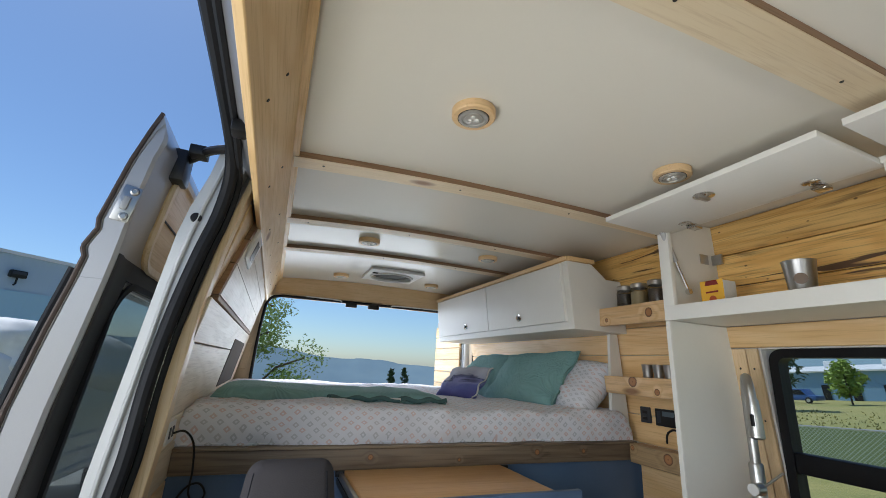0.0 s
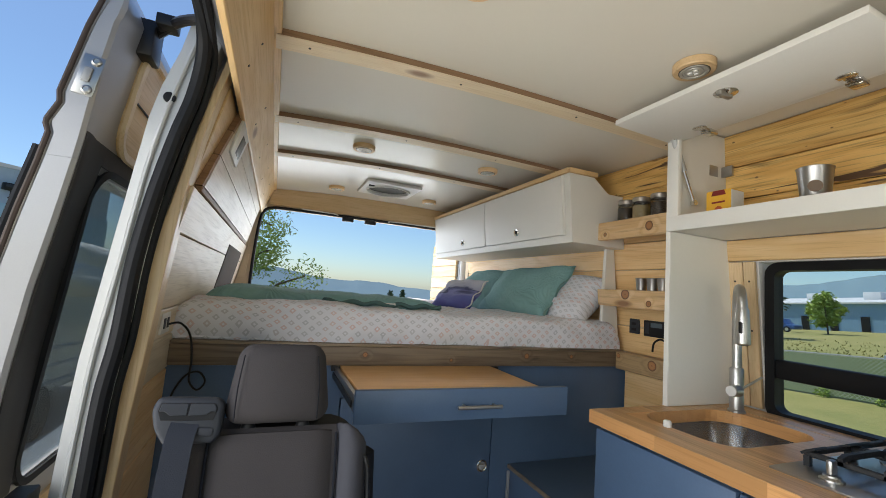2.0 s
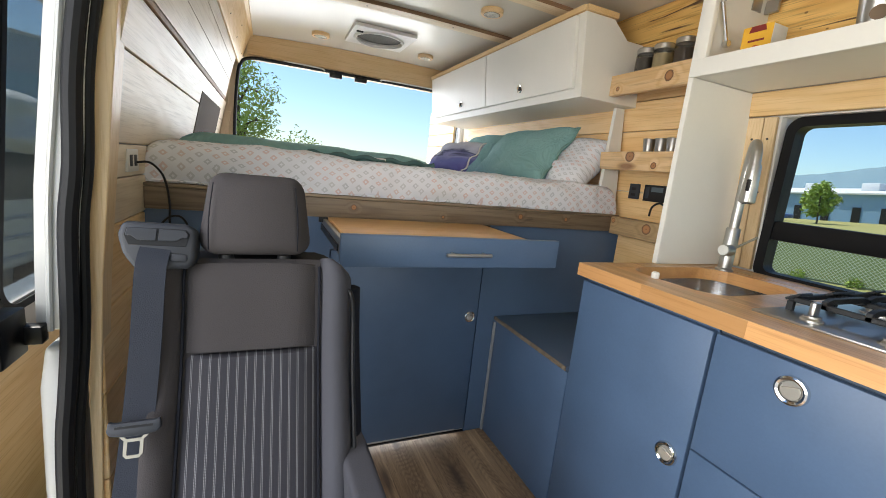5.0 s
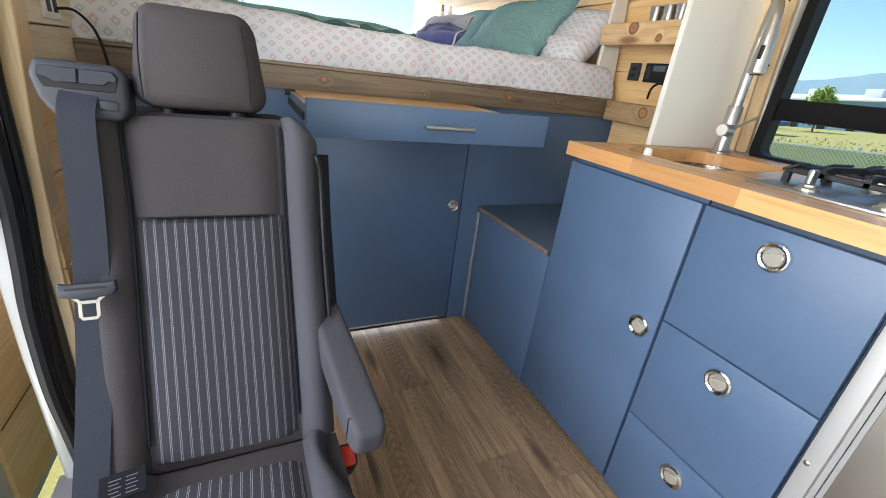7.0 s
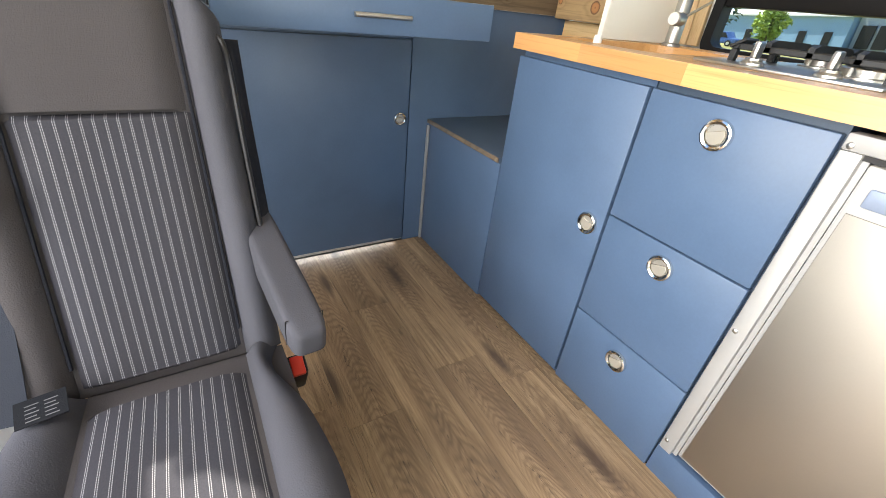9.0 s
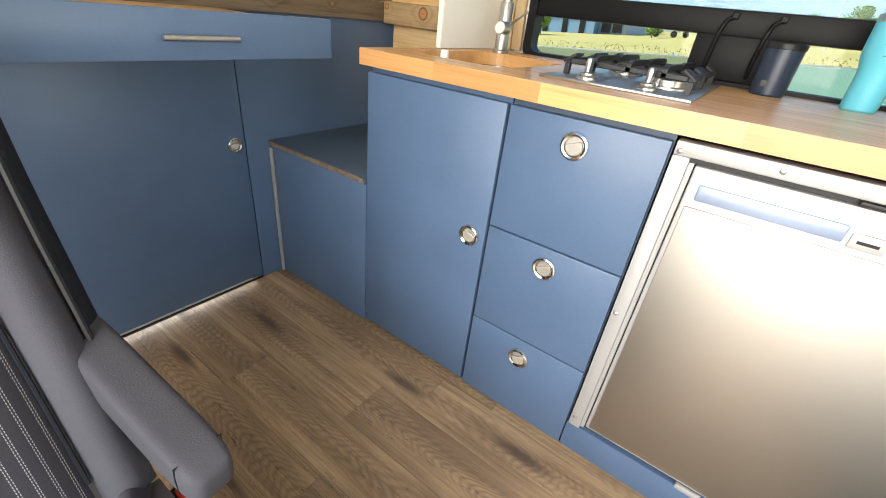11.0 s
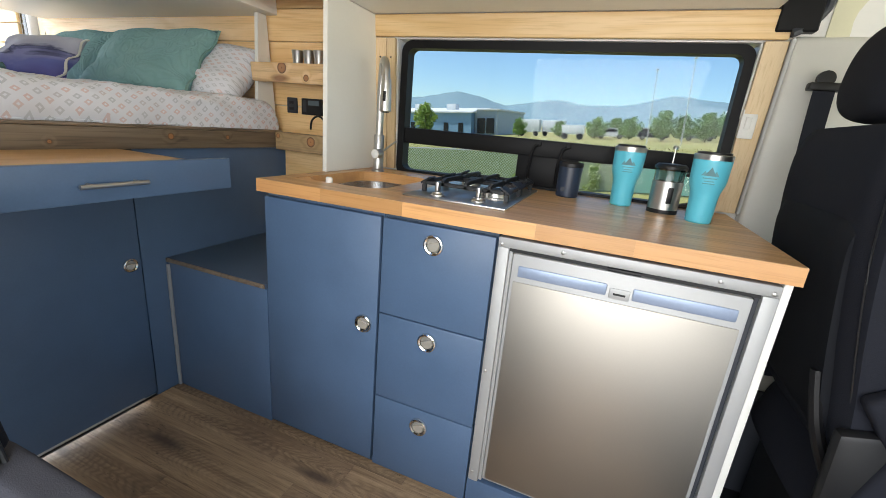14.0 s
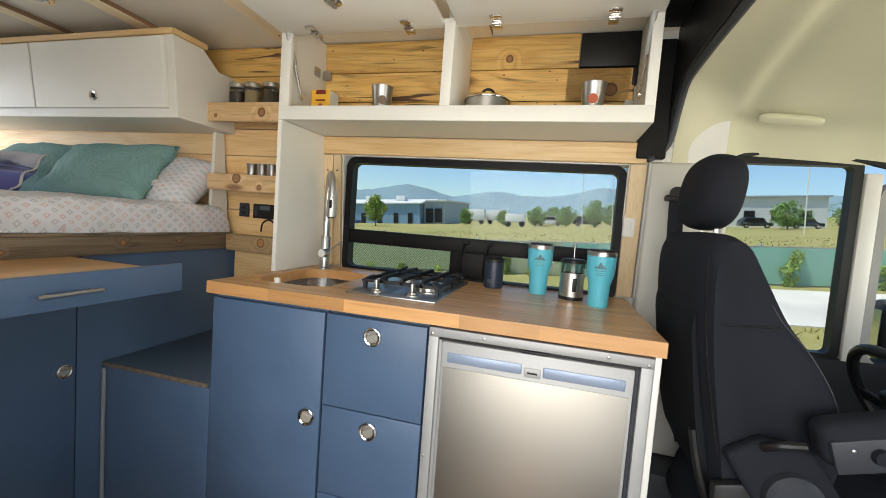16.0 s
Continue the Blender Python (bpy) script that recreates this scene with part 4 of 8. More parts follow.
part("lower_board", prism([(0.61, 0.56), (0.61, 0.952), (0.64, 0.952), (0.64, 0.56)], "y", COUNTER_END + 0.002, BED_FACE - 0.022, 0.003, 1), PINE, rail)


def mattress():
    bm = bmesh.new()
    x0, x1, y0, y1, z0, z1 = -1.292, 0.60, BED_FACE + 0.015, REAR - 0.05, 1.041, 1.165
    nx, ny, nz = 150, 80, 7
    r = 0.035

    def top(x, y):
        e = 0.012 * noise.noise(Vector((x * 2.1, y * 2.3, 0.3))) + 0.006 * noise.noise(Vector((x * 7, y * 6, 2.0)))
        fold = 0.016 * max(0, noise.noise(Vector((x * 3.2 - y * 4.5, y * 1.2, 7)))) + 0.010 * (1 - abs(noise.noise(Vector((x * 4 + y * 3, y * 2.2 - x, 3))))) ** 6
        return e + fold
    prof = [(y0 + 0.012, z0)] + [(y0 + r - r * math.cos(a) - 0.0, z1 - r + r * math.sin(a)) for a in [radians(k * 15) for k in range(7)]]
    line = [(y0 + 0.004, z0), (y0 - 0.004, z0 + 0.03), (y0 - 0.004, z0 + 0.06)] + prof[1:] + [(y0 + r + (y1 - y0 - r) * k / ny, z1) for k in range(1, ny + 1)] + [(y1 + 0.005, z0)]
    rows = []
    for i in range(nx + 1):
        x = x0 + (x1 - x0) * i / nx
        row = []
        for y, z in line:
            k = min(1, max(0, (z - z0) / (z1 - z0)))
            side = min(1, (x - x0) / 0.05, (x1 - x) / 0.05)
            drop = 0.05 * (1 - math.sqrt(max(0, 1 - (1 - max(0, side)) ** 2)))
            w = 0.013 * noise.noise(Vector((x * 9 + z * 12, z * 14, 1.0))) + 0.009 * abs(noise.noise(Vector((x * 16 - z * 30, z * 6, 9.0)))) if y < y0 + r else 0
            w += 0.012 * max(0, noise.noise(Vector((x * 3.5, 4.0, z * 2)))) * (1 - k)
            if y < y0 + r:
                w += 0.014 * (1 - abs(noise.noise(Vector((x * 2.6 + z * 5, z * 3.0, 21.0))))) ** 5
            row.append(bm.verts.new((x, y - w, z + (top(x, y) - drop) * k)))
        rows.append(row)
    for a, b_ in zip(rows, rows[1:]):
        for k in range(len(line) - 1):
            bm.faces.new((a[k], a[k + 1], b_[k + 1], b_[k]))
    for row in (rows[0], rows[-1]):
        bm.faces.new(row)
    bmesh.ops.recalc_face_normals(bm, faces=bm.faces[:])
    return bm


mt = thing("mattress", (-0.34, 2.8, 1.04), "mattress in a white fitted sheet with small pink and grey diamonds", "mattress")
part("fitted_sheet", mattress(), SHEET, mt, smooth=80)
part("hem", sweep([(-1.27 + 1.86 * k / 60, BED_FACE + 0.012 + 0.003 * math.sin(k * 1.9), 1.046 + 0.002 * math.sin(k * 0.8)) for k in range(61)], ring(0.005, 6)), SHEET, mt)

# overhead cabinet over the bed
oc = thing("bed_cupboard", (0.45, 2.75, 1.535), "white wall cupboard over the bed with two doors", "cupboard")
ends = [(0.282, 1.535), (0.246, 1.868), (0.40, 1.868), (0.49, 1.80), (0.585, 1.80), (0.605, 1.535)]
part("body", prism(ends, "y", 1.885, 3.66, 0.002, 1), CABINET_WHITE, oc)
part("end_trim", box(0.242, 0.41, 1.874, 1.8845, 1.869, 1.891), PINE, oc)
part("top_trim", prism([(0.238, 1.869), (0.234, 1.892), (0.40, 1.892), (0.40, 1.869)], "y", 1.886, 3.66, 0.002, 1), PINE, oc)
for y0, y1, ky in ((1.925, 2.712, 2.335), (2.720, 3.60, 3.06)):
    def fx(z):
        return 0.282 - 0.036 * (z - 1.535) / 0.333
    d = part("door", prism([(fx(1.572) - 0.02, 1.572), (fx(1.858) - 0.02, 1.858), (fx(1.858) - 0.001, 1.858), (fx(1.572) - 0.001, 1.572)], "y", y0, y1, 0.002, 1), CABINET_WHITE, oc)
    k = part("latch", lathe([(0, 0.004), (0.012, 0.004), (0.02, 0.007), (0.022, 0)], (fx(1.62) - 0.02, ky, 1.622), 24, "-x"), CHROME, d)
    part("thumb_turn", box(fx(1.62) - 0.030, fx(1.62) - 0.023, ky - 0.004, ky + 0.004, 1.612, 1.632, 0.001), BLACK, k)

# ---- screws in the boards beside the window ----
for y in (1.306, 1.356):
    for z in (0.985, 1.20, 1.38):
        part("screw_head", lathe([(0, 0.0015), (0.0035, 0.0015), (0.0042, 0)], (right_x(z) - 0.002, y, z), 10, "-x"), SCREW, panel)

# ---- shelves and wall fittings beside the bed ----


def wall_shelf(x0, y0, y1, z0, z1, label):
    s = thing("wall_shelf", (0.52, (y0 + y1) / 2, z0), label, "shelf", "wall shelves")
    part("front_board", prism([(y0, z0), (y1 - 0.01, z0 + 0.004), (y1, z1), (y0, z1)], "x", x0, x0 + 0.03, 0.004, 2), PINE_SHELF, s)
    part("shelf_board", box(x0 + 0.03, 0.605, y0, y1, z1 - 0.022, z1 - 0.003, 0.001, 1), PINE_SHELF, s)
    return s


wall_shelf(0.435, COUNTER_END + 0.002, 1.965, 1.557, 1.645, "thick knotty pine shelf holding spice jars")
wall_shelf(0.505, COUNTER_END + 0.002, 1.955, 1.245, 1.328, "thick knotty pine shelf holding steel cups")
single("end_board", prism([(0.515, 1.041), (0.535, 1.532), (0.585, 1.532), (0.635, 1.041)], "y", 1.93, 1.95, 0.002, 1), CABINET_WHITE, "white tapered end board between bed and shelves", "panel")


def spice_jar(y, fill, label):
    j = thing("spice_jar", (0.525, y, 1.6425), label, "jar", "spice jars")
    part("glass_body", lathe([(0, 0.0), (0.037, 0.0), (0.040, 0.004), (0.040, 0.080), (0.034, 0.091), (0.034, 0.098)], (0.525, y, 1.6425), 24), pane_glass("jar_glass", (0.8, 0.82, 0.8), 0.5), j)
    part("contents", lathe([(0, 0.003), (0.037, 0.003), (0.037, 0.072), (0, 0.075)], (0.525, y, 1.6425), 20), fill, j)
    part("lid", lathe([(0.0345, 0.090), (0.039, 0.090), (0.039, 0.108), (0.036, 0.112), (0, 0.112)], (0.525, y, 1.6425), 24), STEEL, j)


spice_jar(1.80, SPICE, "glass jar of dark spice with a steel lid")
spice_jar(1.715, OATS, "glass jar of pale grain with a steel lid")
spice_jar(1.615, SPICE, "glass jar of dark leaves with a steel lid")
for y in (1.735, 1.675, 1.62):
    c = single("steel_cup", lathe([(0, 0), (0.019, 0), (0.025, 0.058), (0.026, 0.06), (0.024, 0.06), (0.018, 0.004), (0, 0.004)], (0.56, y, 1.3255), 24), STEEL, "small tapered steel cup on the pine shelf", "cup", group="steel cups")


def wall_box(name, y0, y1, z0, z1, label, mat_, deep=0.012):
    x = right_x((z0 + z1) / 2)
    o = thing(name, (x, (y0 + y1) / 2, z0), label, name.replace("_", " "))
    part("plate", box(x - deep, x + 0.002, y0, y1, z0, z1, 0.003), mat_, o)
    return o, x - deep


o, fx_ = wall_box("usb_socket", 1.81, 1.865, 1.125, 1.195, "grey wall plate with charging sockets", GREY_PLASTIC)
for z in (1.145, 1.172):
    part("port", box(fx_ - 0.001, fx_ + 0.002, 1.825, 1.85, z - 0.006, z + 0.006), BLACK, o)
o, fx_ = wall_box("solar_controller", 1.66, 1.775, 1.122, 1.195, "black charge controller with a small display", BLACK, 0.018)
part("display", box(fx_ - 0.001, fx_ + 0.002, 1.675, 1.735, 1.165, 1.186), plain("lcd", (0.10, 0.13, 0.15), 0.2), o)
part("button_row", box(fx_ - 0.001, fx_ + 0.002, 1.745, 1.765, 1.135, 1.185, 0.001), GREY_PLASTIC, o)
single("cable_loop", tube([(0.60, 1.70, 1.06), (0.585, 1.68, 1.10), (0.585, 1.645, 1.12), (0.585, 1.61, 1.10), (0.59, 1.60, 1.06), (0.60, 1.60, 1.04)], 0.0045, 8), BLACK, "black cable looping out of the wall board", "cable")
o, fx_ = wall_box("switch_plate", -0.015, 0.028, 1.17, 1.26, "white rocker switch plate beside the window", CARD_WHITE, 0.006)
part("rocker", box(fx_ - 0.003, fx_ + 0.001, 0.0, 0.016, 1.20, 1.235, 0.001), CARD_WHITE, o)

# ---- pull-out table under the bed ----
table = thing("pull_out_table", (-0.41, 1.66, 0.88), "pull-out table drawer with a blue front and a butcher-block top", "table")
TF = 1.452
fr_ = part("front", box(-0.768, -0.068, TF, TF + 0.019, 0.886, 0.975, 0.002), BLUE, table)
part("top", box(-0.750, -0.135, TF + 0.020, 1.86, 0.936, 0.964, 0.002), BUTCHER_X, table)
for x in (-0.760, -0.125):
    s = part("slide", box(x - 0.006, x + 0.006, TF + 0.02, 1.88, 0.912, 0.958, 0.001), STEEL, table)
    part("slide_rail", box(x - 0.010, x - 0.006, TF + 0.05, 1.88, 0.918, 0.937), BLACK, s)
part("back_strip", box(-0.78, -0.10, 1.852, 1.868, 0.945, 0.963, 0.002), BLACK, table)
h = part("handle", tube([(-0.475, TF - 0.026, 0.928), (-0.330, TF - 0.026, 0.928)], 0.0055, 14), STEEL, fr_)
for x in (-0.448, -0.347):
    part("handle_post", sweep([(x, TF - 0.026, 0.928), (x, TF, 0.928)], ring(0.0045, 10)), STEEL, h)

# ---- sink, tap and hob ----
sink = thing("sink", (0.31, 1.18, 0.76), "stainless steel sink bowl let into the countertop", "sink")


def bowl():
    bm = bmesh.new()
    rows = []
    for grow, z in ((0.004, COUNTER_Z - 0.041), (0.004, COUNTER_Z - 0.043), (-0.004, COUNTER_Z - 0.10), (-0.02, COUNTER_Z - 0.165), (-0.05, COUNTER_Z - 0.18), (-0.11, COUNTER_Z - 0.184)):
        rows.append([bm.verts.new((x, y, z)) for x, y in rounded_rect(0.10 - grow, 0.52 + grow, 1.03 - grow, 1.335 + grow, max(0.03, 0.09 + grow))])
    for a, b_ in zip(rows, rows[1:]):
        n = len(a)
        for k in range(n):
            bm.faces.new((a[k], a[(k + 1) % n], b_[(k + 1) % n], b_[k]))
    bm.faces.new(rows[-1])
    bmesh.ops.recalc_face_normals(bm, faces=bm.faces[:])
    bmesh.ops.reverse_faces(bm, faces=bm.faces[:])
    return bm


part("bowl", bowl(), plain("sink_steel", (0.55, 0.54, 0.52), 0.2, 1.0, vary=0.06, grain=240, relief=0.04), sink)
part("drain", lathe([(0, 0.004), (0.02, 0.004), (0.034, 0.002), (0.036, 0)], (0.31, 1.18, COUNTER_Z - 0.184), 24), CHROME, sink)
single("drain_stopper", lathe([(0, 0), (0.011, 0), (0.011, 0.014), (0.008, 0.018), (0, 0.018)], (0.088, 1.205, COUNTER_Z), 18), CARD_WHITE, "small white stopper on the sink edge", "stopper")

tap = thing("kitchen_tap", (0.53, 1.29, COUNTER_Z), "tall brushed-steel pull-down kitchen tap", "tap")
TX, TY = 0.53, 1.292
part("body", lathe([(0, 0), (0.027, 0), (0.027, 0.006), (0.0215, 0.01), (0.0215, 0.145), (0.019, 0.15), (0, 0.15)], (TX, TY, COUNTER_Z), 28), STEEL, tap)
part("spout", tube([(TX, TY, 1.06), (TX, TY, 1.18), (TX - 0.002, TY - 0.002, 1.27), (TX - 0.022, TY - 0.018, 1.332), (TX - 0.052, TY - 0.042, 1.345), (TX - 0.078, TY - 0.064, 1.315), (TX - 0.086, TY - 0.072, 1.27)], 0.0150, 16), STEEL, tap)
hd = part("spray_head", lathe([(0, 0), (0.019, 0), (0.022, 0.004), (0.021, 0.05), (0.0175, 0.115), (0.016, 0.12), (0, 0.12)], (TX - 0.088, TY - 0.074, 1.158), 24), STEEL, tap)
part("spray_face", lathe([(0, 0), (0.014, 0), (0.014, 0.003), (0, 0.003)], (TX - 0.088, TY - 0.074, 1.1555), 20), BLACK, hd)
part("spray_buttons", box(TX - 0.110, TX - 0.104, TY - 0.085, TY - 0.073, 1.195, 1.232, 0.003), BLACK, hd)
cap = part("handle_hub", lathe([(0, 0), (0.019, 0), (0.019, 0.032), (0.016, 0.036), (0, 0.036)], (TX - 0.016, TY - 0.016, 0.995), 22, "-x"), STEEL, tap)
part("handle_cap", lathe([(0, 0), (0.0175, 0), (0.0175, 0.003), (0, 0.004)], (TX - 0.053, TY - 0.016, 0.995), 22, "-x"), CARD_WHITE, cap)
part("lever", sweep([(TX - 0.02, TY - 0.024, 1.0), (TX + 0.045, TY - 0.055, 1.048)], ring(0.004, 10)), STEEL, cap)

hob = thing("gas_hob", (0.33, 0.775, COUNTER_Z), "two-burner gas hob with cast-iron grates and steel knobs", "hob")
part("plate", box(0.07, 0.57, 0.622, 0.932, COUNTER_Z, COUNTER_Z + 0.006, 0.002), STEEL, hob)
HZ = COUNTER_Z + 0.006
for bx, by, r in ((0.25, 0.70, 0.040), (0.43, 0.84, 0.030)):
    b_ = part("burner", lathe([(0, 0), (r * 1.5, 0), (r * 1.5, 0.003), (r * 1.15, 0.005), (r * 1.15, 0.016), (r, 0.019), (0, 0.019)], (bx, by, HZ), 28), STEEL, hob)
    part("burner_cap", lathe([(0, 0.026), (r * 0.85, 0.026), (r * 0.98, 0.022), (r * 0.98, 0.0195), (0, 0.0195)], (bx, by, HZ), 28), IRON, b_)
    part("igniter", lathe([(0, 0), (0.004, 0), (0.003, 0.018), (0, 0.019)], (bx - r * 1.3, by + 0.012, HZ), 10), CARD_WHITE, b_)
for gx0, gx1 in ((0.165, 0.345), (0.350, 0.545)):
    g = part("grate", join(box(gx0, gx1, 0.640, 0.652, HZ + 0.022, HZ + 0.034, 0.002, 1), box(gx0, gx1, 0.902, 0.914, HZ + 0.022, HZ + 0.034, 0.002, 1), box(gx0, gx0 + 0.010, 0.652, 0.902, HZ + 0.022, HZ + 0.034, 0.002, 1), box(gx1 - 0.010, gx1, 0.652, 0.902, HZ + 0.022, HZ + 0.034, 0.002, 1)), IRON, hob)
    for y in (0.640, 0.902):
        for x in (gx0, gx1 - 0.012):
            part("grate_foot", box(x, x + 0.012, y, y + 0.012, HZ, HZ + 0.022), IRON, g)
    for yw in (0.634, 0.888):
        for xw in (gx0 - 0.004, gx1 - 0.046):
            part("grate_wing", moved(box(-0.025, 0.025, -0.016, 0.016, -0.003, 0.003, 0.001, 1), Matrix.Translation((xw + 0.025, yw + 0.016, HZ + 0.034)) @ Matrix.Rotation(radians(32 if yw < 0.7 else -32), 4, "X")), IRON, g)
    for k in (0.35, 1.5, 2.65):
        y = 0.672 + 0.064 * k
        part("grate_bar", prism([(gx0, HZ + 0.024), (gx0, HZ + 0.040), (gx0 + 0.02, HZ + 0.046), (gx1 - 0.02, HZ + 0.046), (gx1, HZ + 0.040), (gx1, HZ + 0.024), (gx1 - 0.03, HZ + 0.034), (gx0 + 0.03, HZ + 0.034)], "y", y, y + 0.010), IRON, g)
for y in (0.842, 0.715):
    k = part("knob", lathe([(0, 0), (0.021, 0), (0.021, 0.004), (0.015, 0.008), (0.015, 0.012), (0, 0.012)], (0.122, y, HZ), 26), STEEL, hob)
    part("knob_grip", box(0.110, 0.134, y - 0.006, y + 0.006, HZ + 0.012, HZ + 0.042, 0.004), STEEL, k)

# ---- cups on the countertop ----
mug = thing("travel_mug", (0.555, 0.515, COUNTER_Z), "navy insulated travel mug with a black lid", "mug")
MP = (0.555, 0.515, COUNTER_Z)
part("body", lathe([(0, 0), (0.036, 0), (0.039, 0.004), (0.041, 0.108), (0, 0.108)], MP, 32), NAVY_CUP, mug)
part("lid", lathe([(0.0415, 0.106), (0.043, 0.107), (0.043, 0.118), (0.040, 0.122), (0.036, 0.117), (0, 0.117)], MP, 32), BLACK, mug)
part("emblem", box(MP[0] - 0.0405, MP[0] - 0.038, 0.522, 0.535, COUNTER_Z + 0.022, COUNTER_Z + 0.036), GREY_PLASTIC, mug)


def tumbler(x, y, s, label):
    t = thing("tumbler", (x, y, COUNTER_Z), label, "tumbler", "turquoise tumblers")
    at = (x, y, COUNTER_Z)
    part("body", lathe([(0, 0), (0.031 * s, 0), (0.034 * s, 0.004 * s), (0.036 * s, 0.075 * s), (0.038 * s, 0.088 * s), (0.045 * s, 0.11 * s), (0.047 * s, 0.125 * s), (0.049 * s, 0.178 * s), (0, 0.178 * s)], at, 36), TURQUOISE, t)
    part("rim", lathe([(0.0488 * s, 0.178 * s), (0.0495 * s, 0.192 * s), (0.047 * s, 0.194 * s), (0, 0.190 * s)], at, 36), STEEL, t)
    l = part("lid", lathe([(0.043 * s, 0.189 * s), (0.043 * s, 0.199 * s), (0.040 * s, 0.201 * s), (0, 0.198 * s)], at, 30), BLACK, t)
    a = math.atan2(0.30 - y, -1.1 - x)
    m = Matrix.Translation(at) @ Matrix.Rotation(a, 4, "Z")
    r = 0.0482 * s
    part("print_peak", moved(prism([(-0.014 * s, 0.136 * s), (0.014 * s, 0.136 * s), (0.0, 0.16 * s)], "x", r - 0.0015, r + 0.0004), m), plain("grey_print", (0.06, 0.17, 0.2), 0.5), t)
    for w, z0, z1 in ((0.017, 0.128, 0.1305), (0.012, 0.120, 0.1225), (0.015, 0.1135, 0.116)):
        part("print_bar", moved(box(r - 0.0045, r - 0.0002 - (0.0012 if z0 < 0.125 else 0.0), -w * s, w * s, z0 * s, z1 * s), m), plain("grey_print", (0.07, 0.27, 0.30), 0.5), t)
    for dy in (-0.014, 0.013):
        part("print_peak", moved(prism([((dy - 0.008) * s, 0.136 * s), ((dy + 0.008) * s, 0.136 * s), (dy * s, 0.149 * s)], "x", r - 0.003, r - 0.0004), m), plain("grey_print", (0.07, 0.24, 0.28), 0.5), t)


tumbler(0.528, 0.333, 1.0, "turquoise insulated steel tumbler with a clear lid")
tumbler(0.383, 0.121, 1.0, "turquoise insulated steel tumbler beside the coffee press")
press = thing("coffee_press", (0.487, 0.208, COUNTER_Z), "steel and glass coffee press with a black handle", "coffee press")
PP = (0.487, 0.208, COUNTER_Z)
part("glass_jar", lathe([(0, 0.003), (0.042, 0.003), (0.043, 0.13), (0.046, 0.14)], PP, 32), pane_glass("press_glass", (0.55, 0.58, 0.57), 0.6), press)
part("base_ring", lathe([(0, 0), (0.045, 0), (0.045, 0.012), (0.0435, 0.014)], PP, 32), BLACK, press)
sl = part("steel_sleeve", lathe([(0.0432, 0.012), (0.0445, 0.012), (0.0445, 0.10), (0.0432, 0.10)], PP, 32), STEEL, press)
aa = math.atan2(0.30 - PP[1], -1.1 - PP[0])
part("window_slot", moved(box(0.040, 0.0452, -0.009, 0.009, 0.032, 0.085, 0.004), Matrix.Translation(PP) @ Matrix.Rotation(aa + 0.25, 4, "Z")), BLACK, sl)
part("lid", lathe([(0.047, 0.138), (0.047, 0.146), (0.04, 0.153), (0, 0.156)], PP, 32), BLACK, press)
part("plunger_rod", sweep([(PP[0], PP[1], COUNTER_Z + 0.15), (PP[0], PP[1], COUNTER_Z + 0.20)], ring(0.0018, 8)), STEEL, press)
part("plunger_knob", lathe([(0, 0), (0.008, 0), (0.009, 0.006), (0.006, 0.011), (0, 0.012)], (PP[0], PP[1], COUNTER_Z + 0.198), 16), CHROME, press)
part("handle", tube([(PP[0] - 0.012, PP[1] - 0.044, 1.045), (PP[0] - 0.02, PP[1] - 0.078, 1.04), (PP[0] - 0.02, PP[1] - 0.08, 0.97), (PP[0] - 0.012, PP[1] - 0.045, 0.95)], 0.006, 10), BLACK, press)

# ---- goods in the overhead cupboard ----
SH = UB + 0.048


def tea_box():
    t = thing("tea_box", (0.40, 1.26, SH), "yellow tea carton with a maroon label", "box")
    part("carton", box(0.375, 0.44, 1.215, 1.30, SH, SH + 0.09, 0.001, 1), YELLOW_BOX, t)
    part("side_print", box(0.3755, 0.4395, 1.2142, 1.2150, SH + 0.004, SH + 0.086), CARD_WHITE, t)
    part("label_band", prism([(1.232, SH + 0.072), (1.282, SH + 0.072), (1.276, SH + 0.089), (1.238, SH + 0.089)], "x", 0.3742, 0.3750), MAROON, t)
    part("print_bar", box(0.3742, 0.3750, 1.235, 1.28, SH + 0.045, SH + 0.051), MAROON, t)
    part("print_disc", lathe([(0, 0), (0.013, 0), (0.013, 0.0008), (0, 0.0008)], (0.375, 1.257, SH + 0.022), 18, "-x"), ORANGE_PRINT, t)


tea_box()


def pint_cup(x, y, mark, label):
    c = thing("pint_cup", (x, y, SH), label, "cup", "steel pint cups")
    part("body", lathe([(0, 0), (0.031, 0), (0.033, 0.003), (0.0425, 0.107), (0.0445, 0.111), (0.0425, 0.112), (0.041, 0.107), (0.031, 0.006), (0, 0.006)], (x, y, SH), 36), STEEL, c)
    a = math.atan2(0.28 - y, -1.1 - x)
    b_ = lathe([(0, 0.0385), (0.017, 0.0385), (0.017, 0.036)], (0, 0, 0), 24, "x")
    part("emblem", moved(b_, Matrix.Translation((x, y, SH + 0.055)) @ Matrix.Rotation(a, 4, "Z") @ Matrix.Rotation(radians(5.5), 4, "Y")), mark, c)


